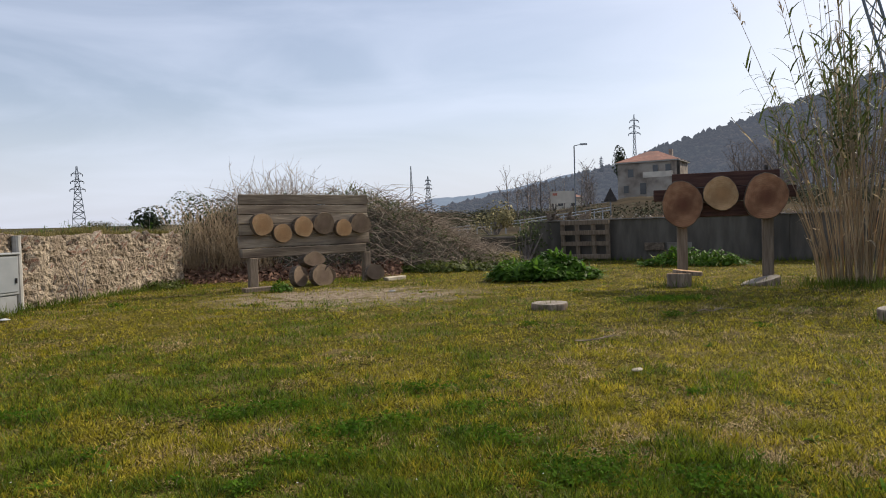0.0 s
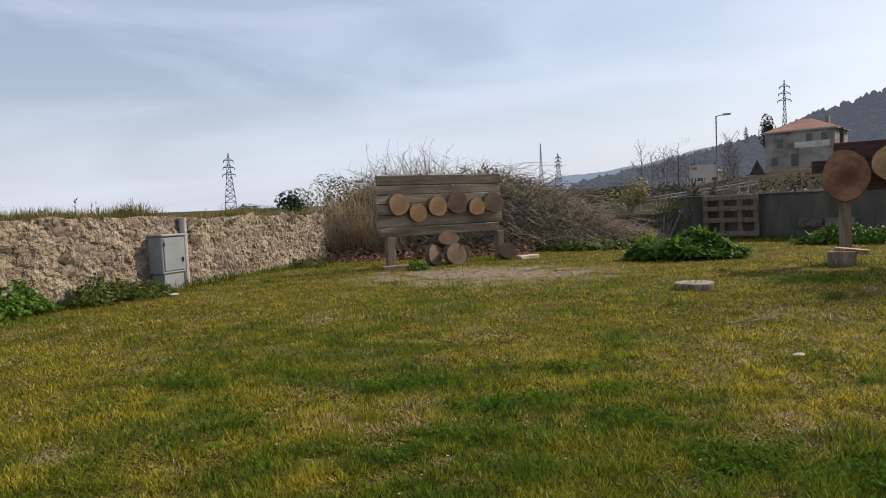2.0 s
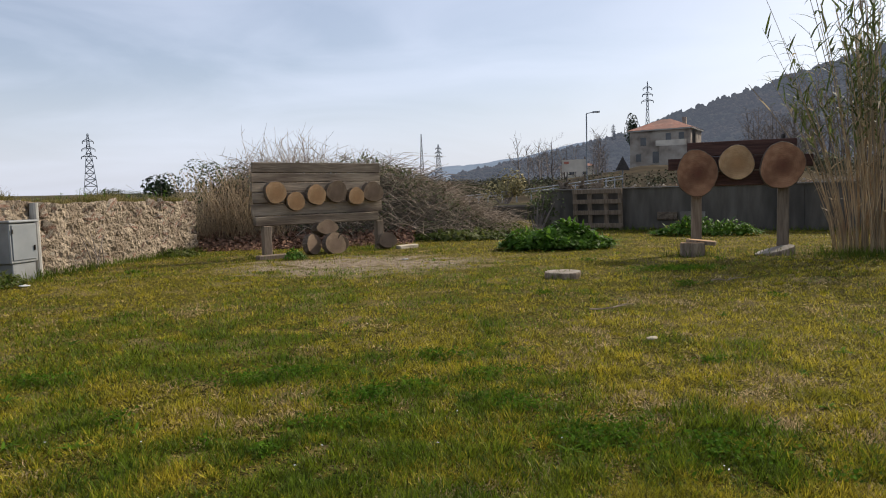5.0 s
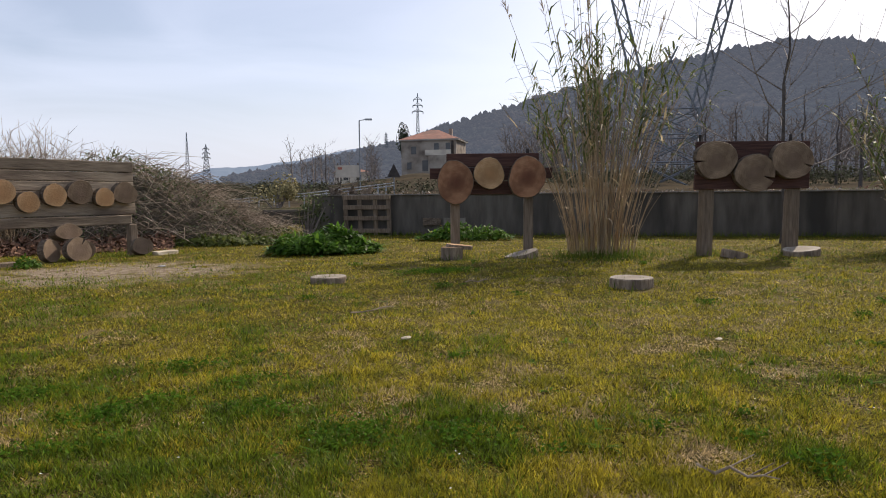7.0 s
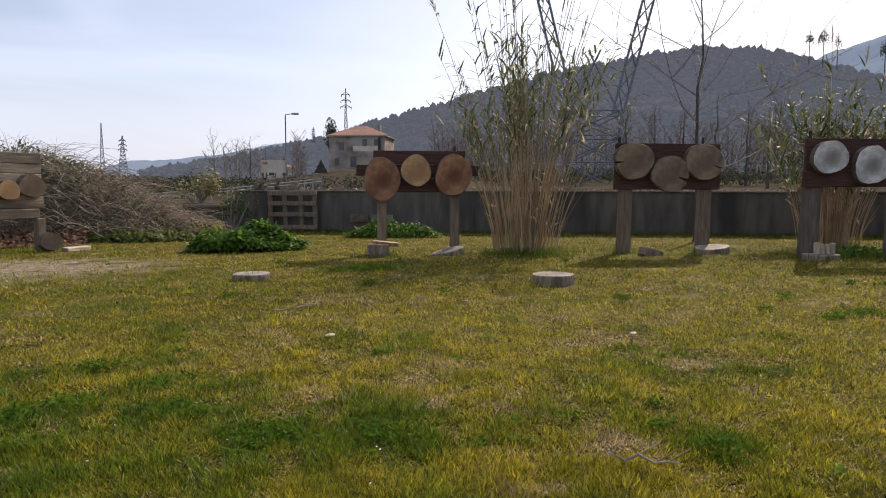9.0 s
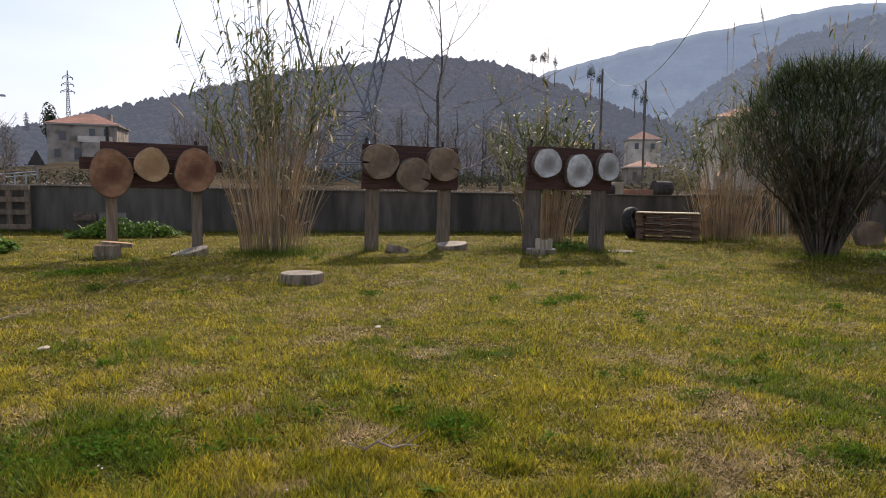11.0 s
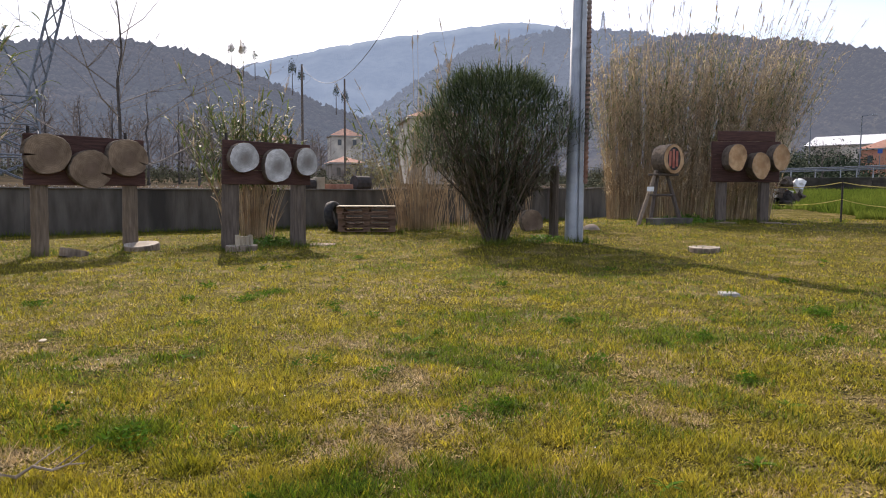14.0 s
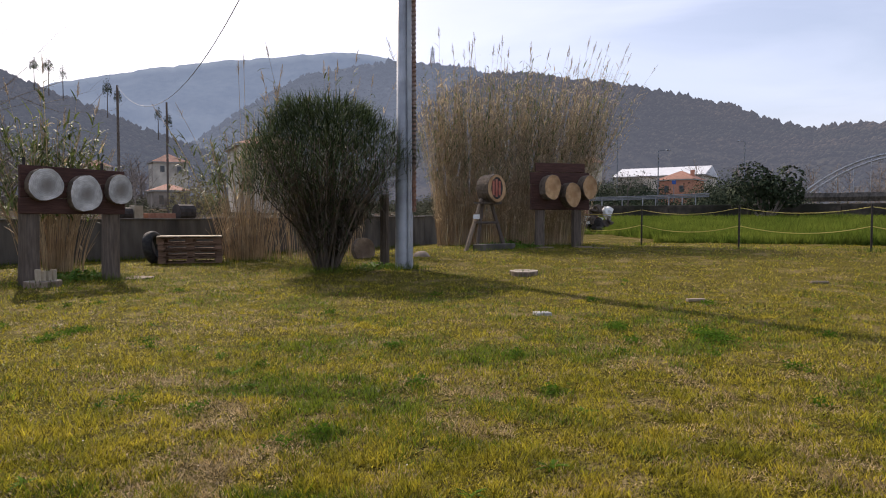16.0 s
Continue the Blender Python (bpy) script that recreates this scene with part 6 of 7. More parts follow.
scrub("field_scrub", "dull green scrub and hedges in the fields", -7, 9, 45, 150, 200, 0.8, 2.2, M_SCRUB, 1)
scrub("plain_scrub", "low dark trees beyond the stone wall", -32, -24, 60, 200, 26, 0.8, 2.0, M_DARKSCRUB, 2)
scrub("bank_scrub", "brown scrub on the bank below the hill", 9, 80, 45, 120, 420, 0.8, 2.2, M_SCRUB, 3)
scrub("slope_scrub", "mixed shrubs at the foot of the wooded hill", 14, 80, 110, 210, 500, 2.0, 4.6, M_SCRUB, 4)
scrub("road_scrub", "dark evergreen shrubs along the valley road", 91, 108, 80, 128, 150, 1.6, 3.2, M_DARKSCRUB, 5)
scrub("tall_road_scrub", "tall dark evergreen shrubs before the warehouse", 90, 96.0, 95, 122, 90, 4.5, 7.6, M_DARKSCRUB, 15)
scrub("tall_road_scrub", "tall dark evergreen shrubs beside the orange house", 101.2, 105, 95, 122, 75, 4.5, 7.8, M_DARKSCRUB, 16)
scrub("valley_scrub", "brownish trees at the foot of the hillside", 78, 122, 150, 260, 420, 3.0, 6.5, M_SCRUB, 6)
crown_shrub("dark_bush", "big dark evergreen bush beyond the green field", at_az(105.1, 44), 1.75, 1.6, 2.85, M_DARKSCRUB, 81, 3000, 0.2)
crown_shrub("round_tree", "small dark round tree on the plain", at_az(-26.3, 60), 1.5, 1.2, 2.3, M_DARKSCRUB, 82, 900, 0.25)
crown_shrub("yellow_shrub", "yellowish green shrub at the field edge", at_az(1.2, 38), 1.0, 1.0, 2.0, M_WILLOW, 83, 900, 0.16)
crown_shrub("willow_shrub", "pale yellow leafing willow beyond the wall", at_az(59.4, 40), 1.7, 1.6, 3.3, M_WILLOW, 84, 2400, 0.11)
crown_shrub("dark_tree", "dark pine on the ridge behind the old house", at_az(11.7, 150, z_at(3.0, 150)), 1.6, 1.6, 7.6, M_DARKSCRUB, 85, 1200, 0.45)
BARE = "bare trees behind the wall"
for k, (az, d, h) in enumerate([(35.8, 46, 5.5), (38, 52, 6), (40.2, 44, 5), (42.6, 48, 6.2), (44.8, 55, 6.5), (46.3, 47, 5.2), (48.0, 60, 6.0), (20.5, 62, 5.5), (5.2, 70, 5.5), (6.4, 75, 5.0), (61.5, 62, 6.0), (94.8, 80, 5.5)]):
    bare_tree("bare_tree", "distant slender leafless tree beyond the wall", at_az(az, d), h, 0.11, 100 + k, 1.2, 3, 0.2, 9, BARE)


def bare_wood(name, label, az0, az1, d0, d1, n, hmin, hmax, material, seed):
    """Many leafless trees far off: a stem and rising twiggy limbs each."""
    rng = random.Random(seed)
    acc = Acc()
    for k in range(n):
        c = at_az(rng.uniform(az0, az1), rng.uniform(d0, d1))
        h = rng.uniform(hmin, hmax)
        top = c + Vector((rng.gauss(0, 0.05) * h, rng.gauss(0, 0.05) * h, h))
        acc.tube([c, c.lerp(top, 0.5), top], [0.014 * h, 0.010 * h, 0.003 * h], 3)
        for q in range(16):
            f = rng.uniform(0.25, 0.95)
            p = c.lerp(top, f)
            a = rng.uniform(0, 6.283)
            e = p + Vector((math.cos(a), math.sin(a), rng.uniform(0.7, 1.6))) * h * 0.26 * (1.15 - 0.7 * f)
            acc.tube([p, p.lerp(e, 0.5) + Vector((0, 0, -0.01 * h)), e], [0.005 * h, 0.004 * h, 0.0015 * h], 3)
            for w in range(2):
                b = p.lerp(e, rng.uniform(0.4, 0.9))
                acc.tube([b, b + Vector((rng.gauss(0, 1), rng.gauss(0, 1), rng.uniform(0.5, 1.6))) * h * 0.07], [0.003 * h, 0.0012 * h], 3)
    acc.solo(name, material, label, "woods", kind="stuff")


M_FARTWIG = mat("far_bare_twig", (0.13, 0.105, 0.09), (0.24, 0.20, 0.17), scale=2, rough=0.9, bump=0, island=0.4)
bare_wood("bare_wood", "brownish leafless wood at the foot of the hill", 20, 56, 80, 165, 190, 6.0, 10.5, M_FARTWIG, 61)
bare_wood("bare_wood", "leafless trees beside the road and fields", 2.5, 9.5, 70, 110, 22, 4.0, 6.0, M_FARTWIG, 62)
bare_wood("bare_wood", "leafless trees on the plain beyond the stone wall", -52, -46.5, 38, 46, 5, 2.2, 3.0, M_FARTWIG, 64)
bare_wood("bare_wood", "leafless trees on the slope behind the road", 84, 118, 150, 240, 150, 7.0, 12.0, M_FARTWIG, 63)


def field_wall():
    """Low rough stone wall between the bramble heap and the concrete wall, and the road with its rail above it."""
    w = thing("wall_field", "low dark rubble stone wall along the road", "stone wall", pose(0, 0, 0), kind="structure")
    rng = random.Random(71)
    pts = [at_az(a, 22) for a in (-9, -6, -3, 0, 3, 6)]
    for p, q in zip(pts, pts[1:]):
        d = q - p
        ob = part("stretch", boxed(0.01, Vector((d.x, d.y)).length - 0.01, -0.2, 0.2, -0.6, 0.43 + rng.uniform(-0.04, 0.04), 0.05), M_DARKSTONE, w)
        ob.matrix_basis = pose(p.x, p.y, min(p.z, q.z), 0, 0, math.degrees(math.atan2(d.y, d.x)))
    rail = thing("guard_rail", "pale guard rail climbing along the field road", "guard rail", pose(0, 0, 0))
    pts = [at_az(a, 40, z_at(e, 40)) for a, e in ((-2.5, -0.25), (-0.2, -0.05), (3.4, 0.22), (8.8, 0.82), (10.8, 1.05))]
    for p, q in zip(pts, pts[1:]):
        bm = bmesh.new()
        for dz in (-0.1, 0.06):
            bar(bm, p + Vector((0, 0, dz)), q + Vector((0, 0, dz)), 0.03, 5)
        part("beam", bm, M_GALV, rail)
        for k in range(3):
            c = p.lerp(q, k / 3)
            part("post", bar(bmesh.new(), (c.x, c.y, ground_z(c.x, c.y) - 0.2), c, 0.04, 5), M_GALV, rail)


field_wall()


def ridge_pine(az, dist, el0, el1, r, seed):
    rng = random.Random(seed)
    z0, z1 = z_at(el0, dist), z_at(el1, dist)
    c = at_az(az, dist, z0)
    t = thing("umbrella_pine", "umbrella pine standing out on the ridge", "pine tree", pose(*c), "pines on the ridge")
    part("trunk", bar(bmesh.new(), (0, 0, -3), (0, 0, (z1 - z0) * 0.9), 0.28, 5, 0.15), M_POSTD, t)
    lv = Acc()
    for k in range(420):
        a, s = rng.uniform(0, 6.283), math.sqrt(rng.random())
        lv.leaf((math.cos(a) * s * r, math.sin(a) * s * r, (z1 - z0) * (0.66 + 0.36 * (1 - s) * rng.random() + 0.08 * rng.gauss(0, 1))), (rng.gauss(0, 1), rng.gauss(0, 1), rng.gauss(0, 1)), r * 0.26, rng)
    lv.part("crown", M_DARKSCRUB, t)


for k, (az, el0, el1, r) in enumerate([(48.7, 9.8, 11.6, 2.2), (49.6, 9.5, 11.8, 2.6), (50.5, 9.0, 11.4, 1.8), (53.4, 8.2, 10.6, 2.4), (54.1, 7.8, 10.0, 2.0), (56.9, 6.5, 8.9, 1.9), (57.6, 6.0, 8.5, 2.2)]):
    ridge_pine(az, 400, el0, el1, r, 200 + k)


# green field, its back wall and the road
def green_field():
    rng = np.random.default_rng(9)
    n = 46000
    az = rng.uniform(85.5, 118, n)
    d = 19.6 + (46 - 19.6) * rng.random(n) ** 1.4
    acc = Acc()
    r2 = random.Random(4)
    for a, q in zip(az, d):
        x, y = q * math.sin(radians(a)), q * math.cos(radians(a))
        if y > -2.2 - 0.5 * math.sin(x) and q < 24 or 90.6 < a < 93.4 and 24.5 < q < 29:
            continue
        h = r2.uniform(0.10, 0.30) * (1 + 0.7 * noise.noise((x * 0.5, y * 0.5, 7)))
        z = ground_z(x, y)
        dx, dy, w = r2.gauss(0, 0.1), r2.gauss(0, 0.1), 0.022
        acc.add([(x, y - w, z), (x, y + w, z), (x + dx, y + dy, z + h)], [(0, 1, 2)])
    acc.solo("green_field_grass", M_FIELD, "lush bright green tall grass in the neighbouring field", "grass", kind="stuff")
    pts = [at_az(a, 46) for a in (86, 92, 98, 104, 110, 118)]
    w = thing("wall_east", "low dark stone wall behind the green field", "stone wall", pose(0, 0, 0), kind="structure")
    for p, q in zip(pts, pts[1:]):
        d = q - p
        bm = boxed(0.01, Vector((d.x, d.y)).length - 0.01, -0.2, 0.2, -0.5, 0.80, 0.03)
        ob = part("stretch", bm, M_DARKSTONE, w)
        ob.matrix_basis = pose(p.x, p.y, min(p.z, q.z), 0, 0, math.degrees(math.atan2(d.y, d.x)))
    rail = thing("guard_rail", "pale steel guard rail along the valley road", "guard rail", pose(0, 0, 0))
    pts = [at_az(a, 62, z_at(e, 62)) for a, e in ((80, 1.5), (88, 1.75), (96, 1.9), (101, 2.05))]
    for p, q in zip(pts, pts[1:]):
        bm = bmesh.new()
        for dz in (-0.12, 0.0, 0.12):
            bar(bm, p + Vector((0, 0, dz)), q + Vector((0, 0, dz)), 0.05, 5)
        part("beam", bm, M_LATTICE, rail)
        for k in range(5):
            c = p.lerp(q, k / 5)
            part("post", bar(bmesh.new(), (c.x, c.y, ground_z(c.x, c.y) - 0.2), c, 0.05, 5), M_GALV, rail)


green_field()


def arch_bridge():
    t = thing("arch_bridge", "white steel arch bridge across the valley", "bridge", pose(0, 0, 0))
    dist = 140

    def pt(az, el, off=0.0):
        return at_az(az, dist + off, z_at(el, dist + off))

    for off in (0.0, 9.0):
        bm, top = bmesh.new(), None
        for k in range(25):
            f = k / 24
            p = pt(107.4 + 0.05 * off + 12.7 * f, 2.1 + (2.72 - 0.02 * off) * (1 - (2 * f - 1) ** 2), off)
            if top is not None:
                bar(bm, top, p, 0.23, 6)
            top = p
        part("arch_rib", bm, M_GALV, t, "pale curved steel rib")
    bm = bmesh.new()
    for k in range(16):
        a, b = pt(105.5 + 1.3 * k, 1.75, 4), pt(105.5 + 1.3 * (k + 1), 1.75, 4)
        bar(bm, a, b, 0.9, 6)
    part("deck", bm, M_CONCRETE, t)
    for k in range(1, 12):
        f = k / 12
        part("hanger", bar(bmesh.new(), pt(107.4 + 12.7 * f, 2.1), pt(107.4 + 12.7 * f, 2.1 + 2.72 * (1 - (2 * f - 1) ** 2)), 0.06, 5), M_GALV, t)


arch_bridge()


# ---------------------------------------------------------------- lawn blades, last
def blade_mesh(name, x, y, z, h, w, lean, a, material, label, category):
    """One mesh of many small tapered blades from arrays of place, height, width, lean and turn."""
    m = len(x)
    v = np.empty((m, 3, 3), np.float32)
    ca, sa = np.cos(a), np.sin(a)
    for k, (side, up) in enumerate(((-1, 0), (1, 0), (0, 1))):
        v[:, k, 0] = x + side * w * ca + lean[:, 0] * up
        v[:, k, 1] = y + side * w * sa + lean[:, 1] * up
        v[:, k, 2] = z + h * up
    me = bpy.data.meshes.new(name)
    me.vertices.add(m * 3)
    me.vertices.foreach_set("co", v.ravel())
    me.loops.add(m * 3)
    me.loops.foreach_set("vertex_index", np.arange(m * 3, dtype=np.int32))
    me.polygons.add(m)
    me.polygons.foreach_set("loop_start", np.arange(0, m * 3, 3, dtype=np.int32))
    me.update(calc_edges=True)
    me.validate()
    me.materials.append(material)
    return tagged(new(name, me), label, category, kind="stuff")


def level(x, y):
    """Height of the uneven lawn, for arrays."""
    return np.array([ground_z(p, q) + 0.018 * noise.noise((p * 0.9, q * 0.9, 0)) for p, q in zip(x, y)])


def on_lawn(x, y):
    wx = -6.25 + (y - 2.5) / 9.25 * 0.99
    return (x > wx + 0.05) & ((x - W0.x) * WN.x + (y - W0.y) * WN.y < 0.0)


def value_noise(x, y, freq, seed):
    """Smooth lattice noise from -1 to 1, for arrays."""
    x, y = x * freq + seed * 3.7, y * freq + seed * 9.1
    i, j = np.floor(x), np.floor(y)
    u, v = x - i, y - j
    u, v = u * u * (3 - 2 * u), v * v * (3 - 2 * v)

    def corner(a, b):
        q = np.sin(a * 127.1 + b * 311.7 + seed * 74.7) * 43758.5453
        return 2 * (q - np.floor(q)) - 1

    return (corner(i, j) * (1 - u) + corner(i + 1, j) * u) * (1 - v) + (corner(i, j + 1) * (1 - u) + corner(i + 1, j + 1) * u) * v


# lush dark patches: place and half size
LUSH = [(-0.55, 2.9, 0.35, 0.16), (0.0, 2.8, 0.25, 0.14), (0.32, 2.42, 0.34, 0.20), (0.62, 2.3, 0.30, 0.22), (-0.65, 2.55, 0.25, 0.12), (-1.26, 3.17, 0.32, 0.10), (-0.46, 3.05, 0.22, 0.12), (-1.0, 3.3, 0.3, 0.12), (-2.3, 3.2, 0.3, 0.08),
        (-0.35, 3.6, 0.25, 0.15), (0.0, 3.2, 0.3, 0.14), (2.73, 1.38, 0.09, 0.07), (1.66, 1.7, 0.10, 0.07), (2.53, 0.73, 0.09, 0.07), (3.36, -0.15, 0.10, 0.08), (5.21, -1.25, 0.5, 0.22), (5.5, -0.6, 0.25, 0.12), (4.24, 0.09, 0.16, 0.10),
        (4.22, 3.38, 0.25, 0.10), (4.53, 3.42, 0.2, 0.1), (1.7, 1.76, 0.12, 0.08), (1.47, 1.04, 0.10, 0.06), (1.9, 7.4, 0.6, 0.25)]
# dry, worn patches
WORN = [(1.65, 3.56, 0.16, 0.12), (1.25, 3.07, 0.22, 0.14), (0.9, 2.53, 0.10, 0.08), (1.1, 5.24, 0.35, 0.16), (3.93, 5.02, 0.35, 0.14), (2.5, 3.34, 0.14, 0.10), (1.2, 1.9, 0.2, 0.10), (2.1, 0.9, 0.22, 0.16), (-2.3, 5.2, 0.4, 0.2), (2.0, 6.6, 0.4, 0.2), (1.8, 2.2, 0.25, 0.12)]


def patches(x, y, spots):
    q = np.zeros(len(x))
    for cx, cy, rx, ry in spots:
        q = np.maximum(q, np.exp(-((x - cx) / rx) ** 2 - ((y - cy) / ry) ** 2))
    return q


def lawn_blades():
    """Short dense turf: lush, yellowish and dead blades in patches, leaning every way."""
    rng = np.random.default_rng(3)
    n = 1050000
    az = np.radians(rng.uniform(-50, 118, n))
    d = 1 / (1 / 19.5 + (1 / 1.5 - 1 / 19.5) * rng.random(n) ** 1.3)
    x, y = d * np.sin(az), d * np.cos(az)
    bare = np.exp(-(((x + 1.6) / 1.7) ** 2 + ((y - 8.7) / 0.75) ** 2))
    tuft = 0.55 * value_noise(x, y, 7.0, 1) + 0.5 * value_noise(x, y, 17.0, 2)
    keep = on_lawn(x, y) & (rng.random(n) > 0.96 * bare) & (tuft > rng.uniform(-1.1, -0.1, n))
    x, y, d, tuft = x[keep], y[keep], d[keep], tuft[keep]
    m = len(x)
    worn = patches(x, y, WORN)
    lush = 0.40 * value_noise(x, y, 0.6, 3) + 0.45 * value_noise(x, y, 1.9, 4) + 0.5 * value_noise(x, y, 5.0, 5) + 0.9 * patches(x, y, LUSH) * (0.9 + 0.8 * value_noise(x, y, 9.0, 15)) + 0.30 * np.clip((0.6 - x) / 3, 0, 1) - 0.10 + rng.normal(0, 0.25, m)
    straw = 0.45 * value_noise(x, y, 1.2, 6) + 0.5 * value_noise(x, y, 4.3, 7) + 0.45 * value_noise(x, y, 12.0, 8) + 0.75 * worn * (0.8 + 0.9 * value_noise(x, y, 8.0, 16)) + 0.28 * np.clip((3.6 - d) / 2, 0, 1) * np.clip(x / 1.2, 0, 1) - 0.35 * tuft + rng.normal(0, 0.30, m)
    kind = np.where(straw > 0.46 + 0.5 * np.clip(lush, 0, 1), 2, np.where(lush > 0.24, 0, 1))
    z = level(x, y)
    ln = rng.uniform(0.012, 0.036, m) * (1 + 0.95 * np.clip(tuft, -0.6, 0.9)) * np.array([1.15, 1.0, 0.9])[kind] * (1 + 0.02 * d)
    tilt = np.radians(rng.uniform(25, 85, m) * np.array([0.85, 0.95, 1.12])[kind]).clip(0, 1.53)
    a = rng.uniform(0, 6.283, m)
    lean = np.stack([np.cos(a), np.sin(a)], 1) * (ln * np.sin(tilt))[:, None]
    w = rng.uniform(0.0010, 0.0021, m) * (1 + 0.20 * d)
    h = ln * np.cos(tilt)
    turn = a + 1.57 + rng.normal(0, 0.5, m)
    for k, (name, material, label) in enumerate((("lush_grass", M_LUSH, "lush dark green grass patches in the lawn"), ("lawn_grass", M_BLADE, "short yellowish green lawn grass"), ("dry_thatch", M_THATCH, "flat straw coloured dead grass between the tufts"))):
        q = kind == k
        blade_mesh(name, x[q], y[q], z[q] + rng.uniform(-0.003, 0.006, q.sum()), h[q], w[q], lean[q], turn[q], material, label, "grass")


def lawn_clumps():
    """Distinct taller clumps of grass standing out of the lawn near by."""
    rng = np.random.default_rng(23)
    n, per = 1500, 60
    az = np.radians(rng.uniform(-48, 116, n))
    d = 1.5 + 7.5 * rng.random(n) ** 1.2
    x, y = d * np.sin(az), d * np.cos(az)
    keep = on_lawn(x, y) & (value_noise(x, y, 1.1, 12) + 0.7 * value_noise(x, y, 4.2, 13) > rng.uniform(-0.4, 0.6, n)) & (patches(x, y, WORN) < 0.3)
    x, y, d = x[keep], y[keep], d[keep]
    size = rng.uniform(0.5, 1.15, len(x))
    z = level(x, y)

    def rep(v):
        return np.repeat(v, per)

    m = len(x) * per
    a = rng.uniform(0, 6.283, m)
    rad = np.abs(rng.normal(0, 1, m))
    px, py = rep(x) + np.cos(a) * rad * 0.034 * rep(size), rep(y) + np.sin(a) * rad * 0.034 * rep(size)
    h = rng.uniform(0.015, 0.042, m) * rep(size) * (1.2 - 0.3 * np.minimum(rad, 2))
    lean = np.stack([np.cos(a), np.sin(a)], 1) * (0.6 * rad + 0.3)[:, None] * h[:, None] + rng.normal(0, 0.4, (m, 2)) * h[:, None]
    w = rng.uniform(0.0009, 0.0018, m) * (1 + 0.15 * rep(d))
    blade_mesh("grass_clumps", px, py, rep(z) - 0.003, h, w, lean, rng.uniform(0, 6.283, m), M_BLADE, "taller yellowish green grass clumps in the lawn", "grass")


lawn_blades()
lawn_clumps()


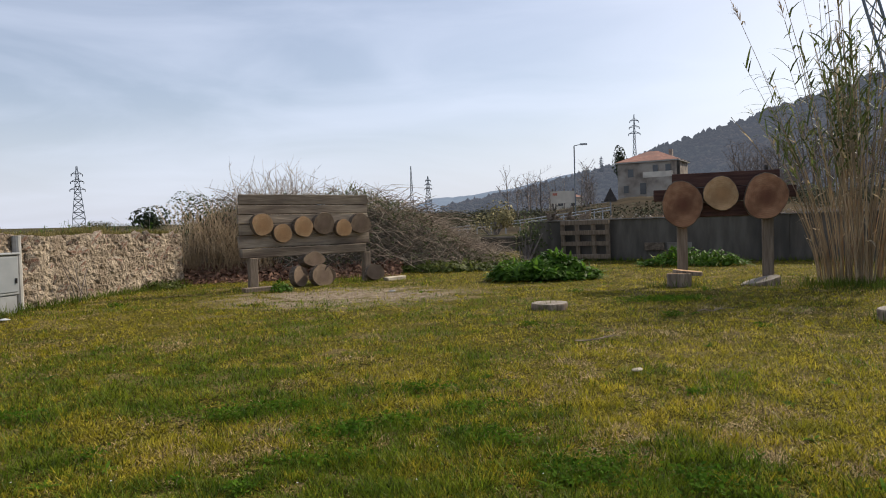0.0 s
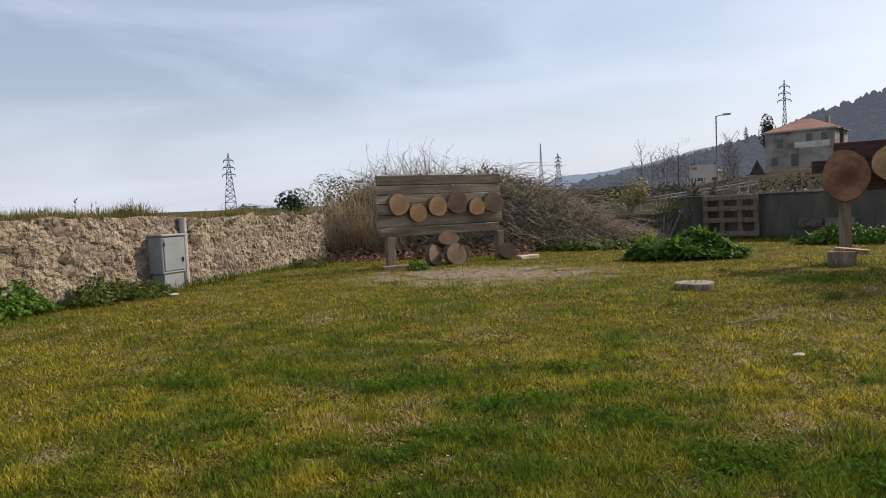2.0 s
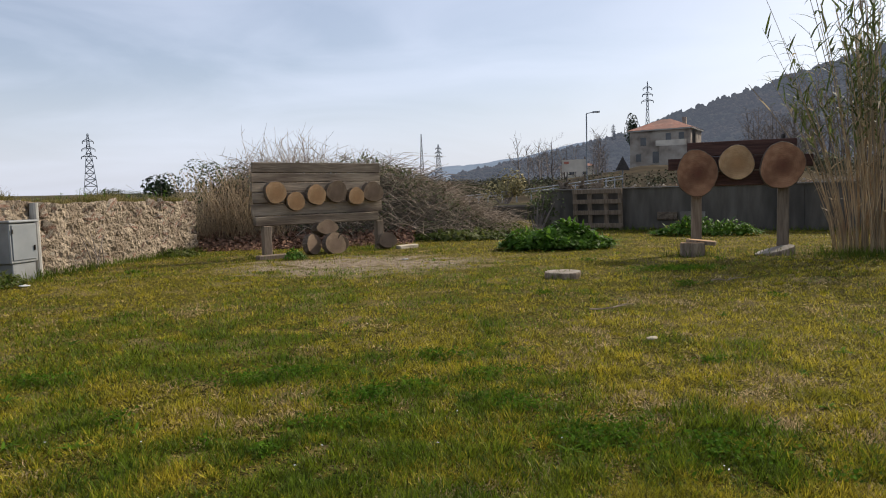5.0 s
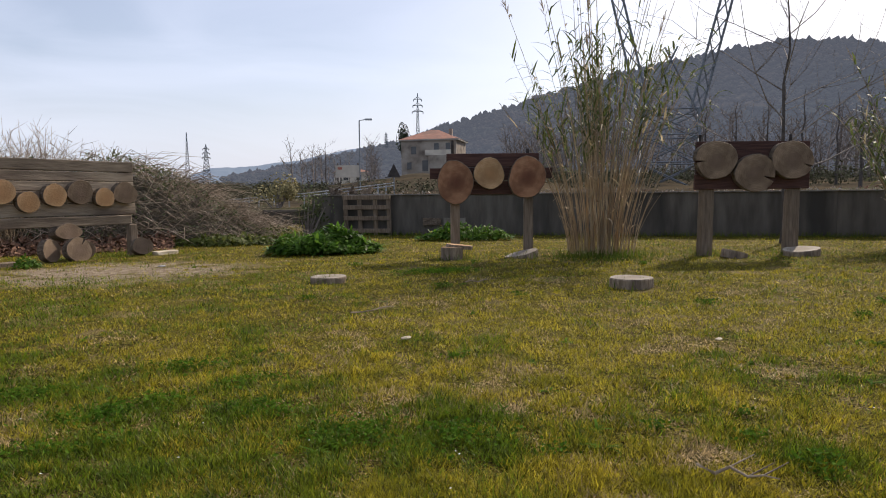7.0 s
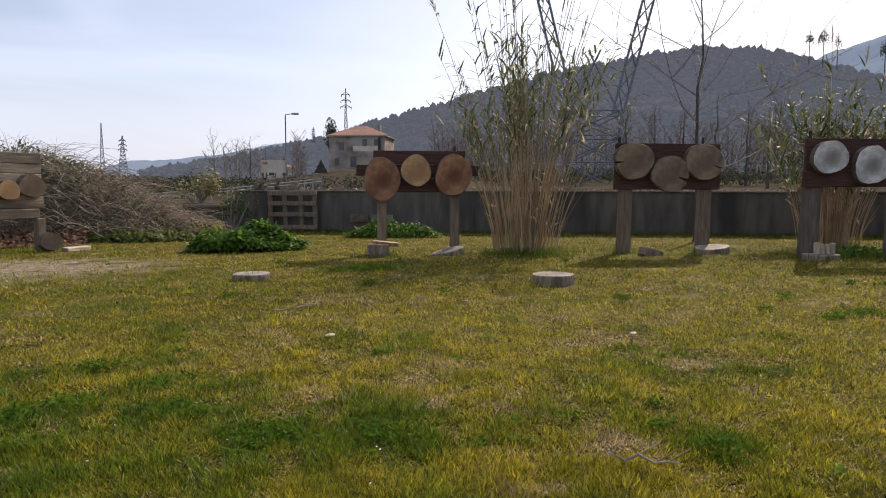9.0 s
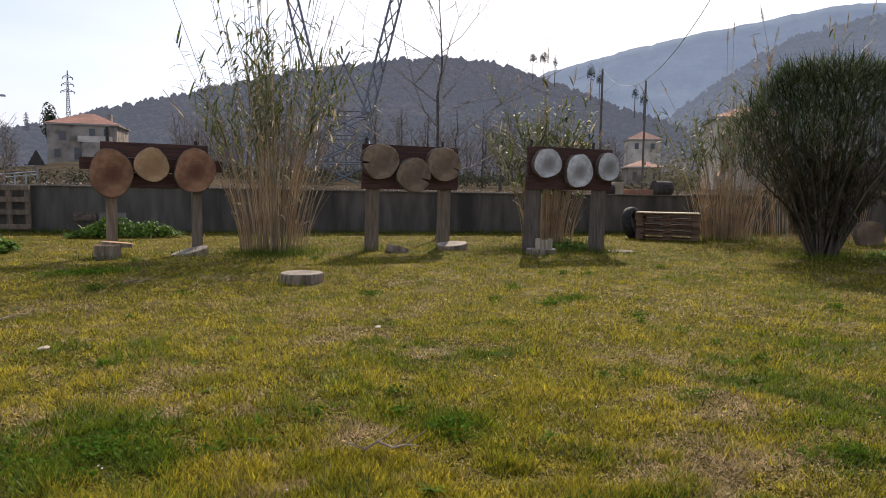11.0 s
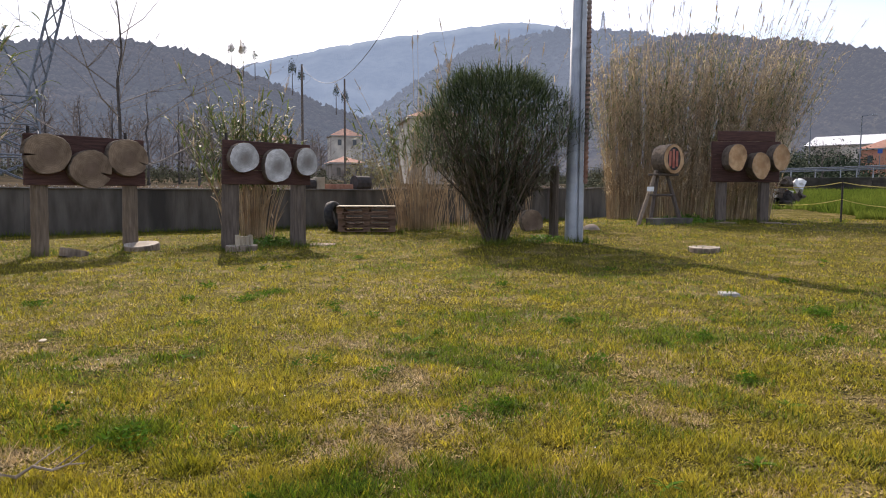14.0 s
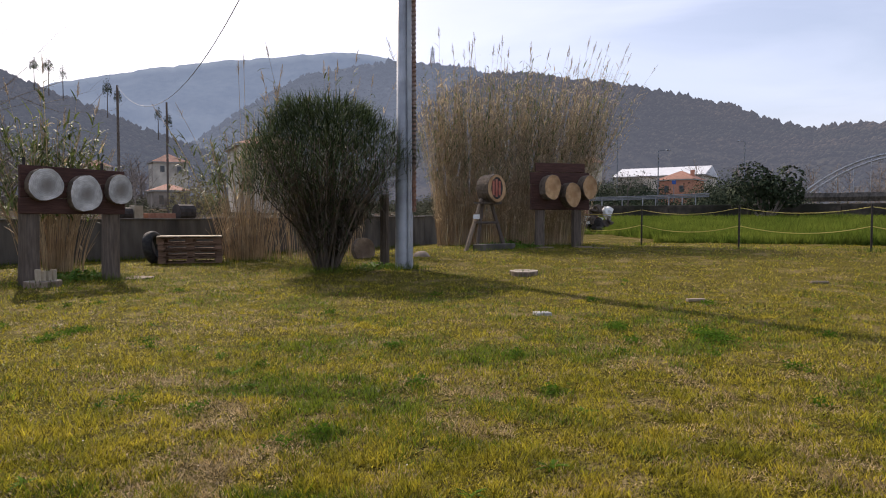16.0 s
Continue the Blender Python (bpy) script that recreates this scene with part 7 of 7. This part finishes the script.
def clover():
    """Dark green clover mats and broad weeds in the lawn, tiny white flowers here and there."""
    rng = random.Random(15)
    acc, fl = Acc(), Acc()
    spots = [(x, y, rx * 0.8, ry * 0.8) for x, y, rx, ry in LUSH]
    for k in range(60):
        a, d = radians(rng.uniform(-40, 112)), rng.uniform(1.6, 10)
        s = rng.uniform(0.025, 0.08) * (1 + 0.06 * d)
        spots.append((d * math.sin(a), d * math.cos(a), s, s * 0.8))
    for x, y, rx, ry in spots:
        for q in range(int(2200 * rx * ry / 0.12) + 20):
            px, py = rng.gauss(x, rx * 0.5), rng.gauss(y, ry * 0.5)
            if noise.noise((px * 3, py * 3, 1)) + 0.6 * noise.noise((px * 9, py * 9, 1)) < -0.3:
                continue
            z = ground_z(px, py)
            acc.leaf((px, py, z + rng.uniform(0.005, 0.045)), (rng.gauss(0, 0.7), rng.gauss(0, 0.7), 1), rng.uniform(0.009, 0.02) * (1 + 0.04 * math.hypot(px, py)), rng)
    # rosettes of longer leaves
    for k in range(70):
        a, d = radians(rng.uniform(-40, 112)), rng.uniform(1.7, 7)
        x, y = d * math.sin(a), d * math.cos(a)
        for q in range(9):
            b = rng.uniform(0, 6.283)
            acc.blade((x, y, ground_z(x, y) + 0.005), (math.cos(b), math.sin(b), rng.uniform(0.4, 1.2)), rng.uniform(0.04, 0.09), 0.012, 0.9, seg=3)
    for k in range(260):
        a, d = radians(rng.uniform(-40, 112)), rng.uniform(1.6, 13)
        px, py = d * math.sin(a), d * math.cos(a)
        fl.leaf((px, py, ground_z(px, py) + 0.04), (rng.gauss(0, 0.2), rng.gauss(0, 0.2), 1), 0.009, rng)
    acc.solo("clover_mat", M_CLOVER, "dark green clover mats and broad weeds in the lawn", "clover", kind="stuff")
    fl.solo("daisies", M_WHITE, "tiny white daisies scattered in the lawn", "flowers", kind="stuff")


clover()


def fringe():
    """Longer uncut grass at the foot of walls, posts, stumps and bushes."""
    rng = random.Random(19)
    acc = Acc()
    spots = [(0.64, 6.98, 0.24, 70), (3.30, 5.66, 0.27, 120), (2.46, 8.86, 0.3, 120), (3.46, 8.78, 0.35, 120), (5.95, 8.2, 0.25, 110), (7.12, 7.9, 0.25, 110), (7.75, 6.5, 0.35, 320), (8.8, 6.30, 0.35, 320),
             (4.55, 8.40, 0.62, 1300), (10.6, 3.65, 0.6, 900), (10.9, 2.46, 0.35, 420), (10.35, 0.44, 0.36, 110), (16.6, 0.2, 0.9, 420), (15.4, 1.6, 0.9, 420), (-3.5, 9.8, 0.3, 90), (-2.0, 11.3, 0.4, 160), (13.0, 7.2, 0.9, 330), (13.9, 6.4, 1.2, 600), (10.2, 8.2, 0.7, 300), (6.16, 0.0, 0.12, 30), (16.2, -3.96, 0.3, 90), (15.32, -6.31, 0.35, 120), (18.5, -2.1, 0.3, 90)]
    pts = []
    for x, y, r, n in spots:
        pts += [(rng.gauss(x, r * 0.6), rng.gauss(y, r * 0.6)) for k in range(n)]
    for k in range(5200):
        p = W0 + WD * rng.uniform(-0.5, 24) - WN * abs(rng.gauss(0.05, 0.16))
        pts.append((p.x, p.y))
    for k in range(2600):
        y = rng.uniform(2.6, 11.8)
        pts.append((-6.25 + (y - 2.5) / 9.25 * 0.99 + 0.08 + abs(rng.gauss(0, 0.16)), y))
    for x, y in pts:
        h = rng.uniform(0.05, 0.17)
        acc.blade((x, y, ground_z(x, y) - 0.01), (rng.gauss(0, 0.35), rng.gauss(0, 0.35), 1), h, 0.009, rng.uniform(0.2, 0.9), seg=2)
    acc.solo("uncut_grass", M_FIELD, "longer green grass at the foot of walls and posts", "grass", kind="stuff")


fringe()
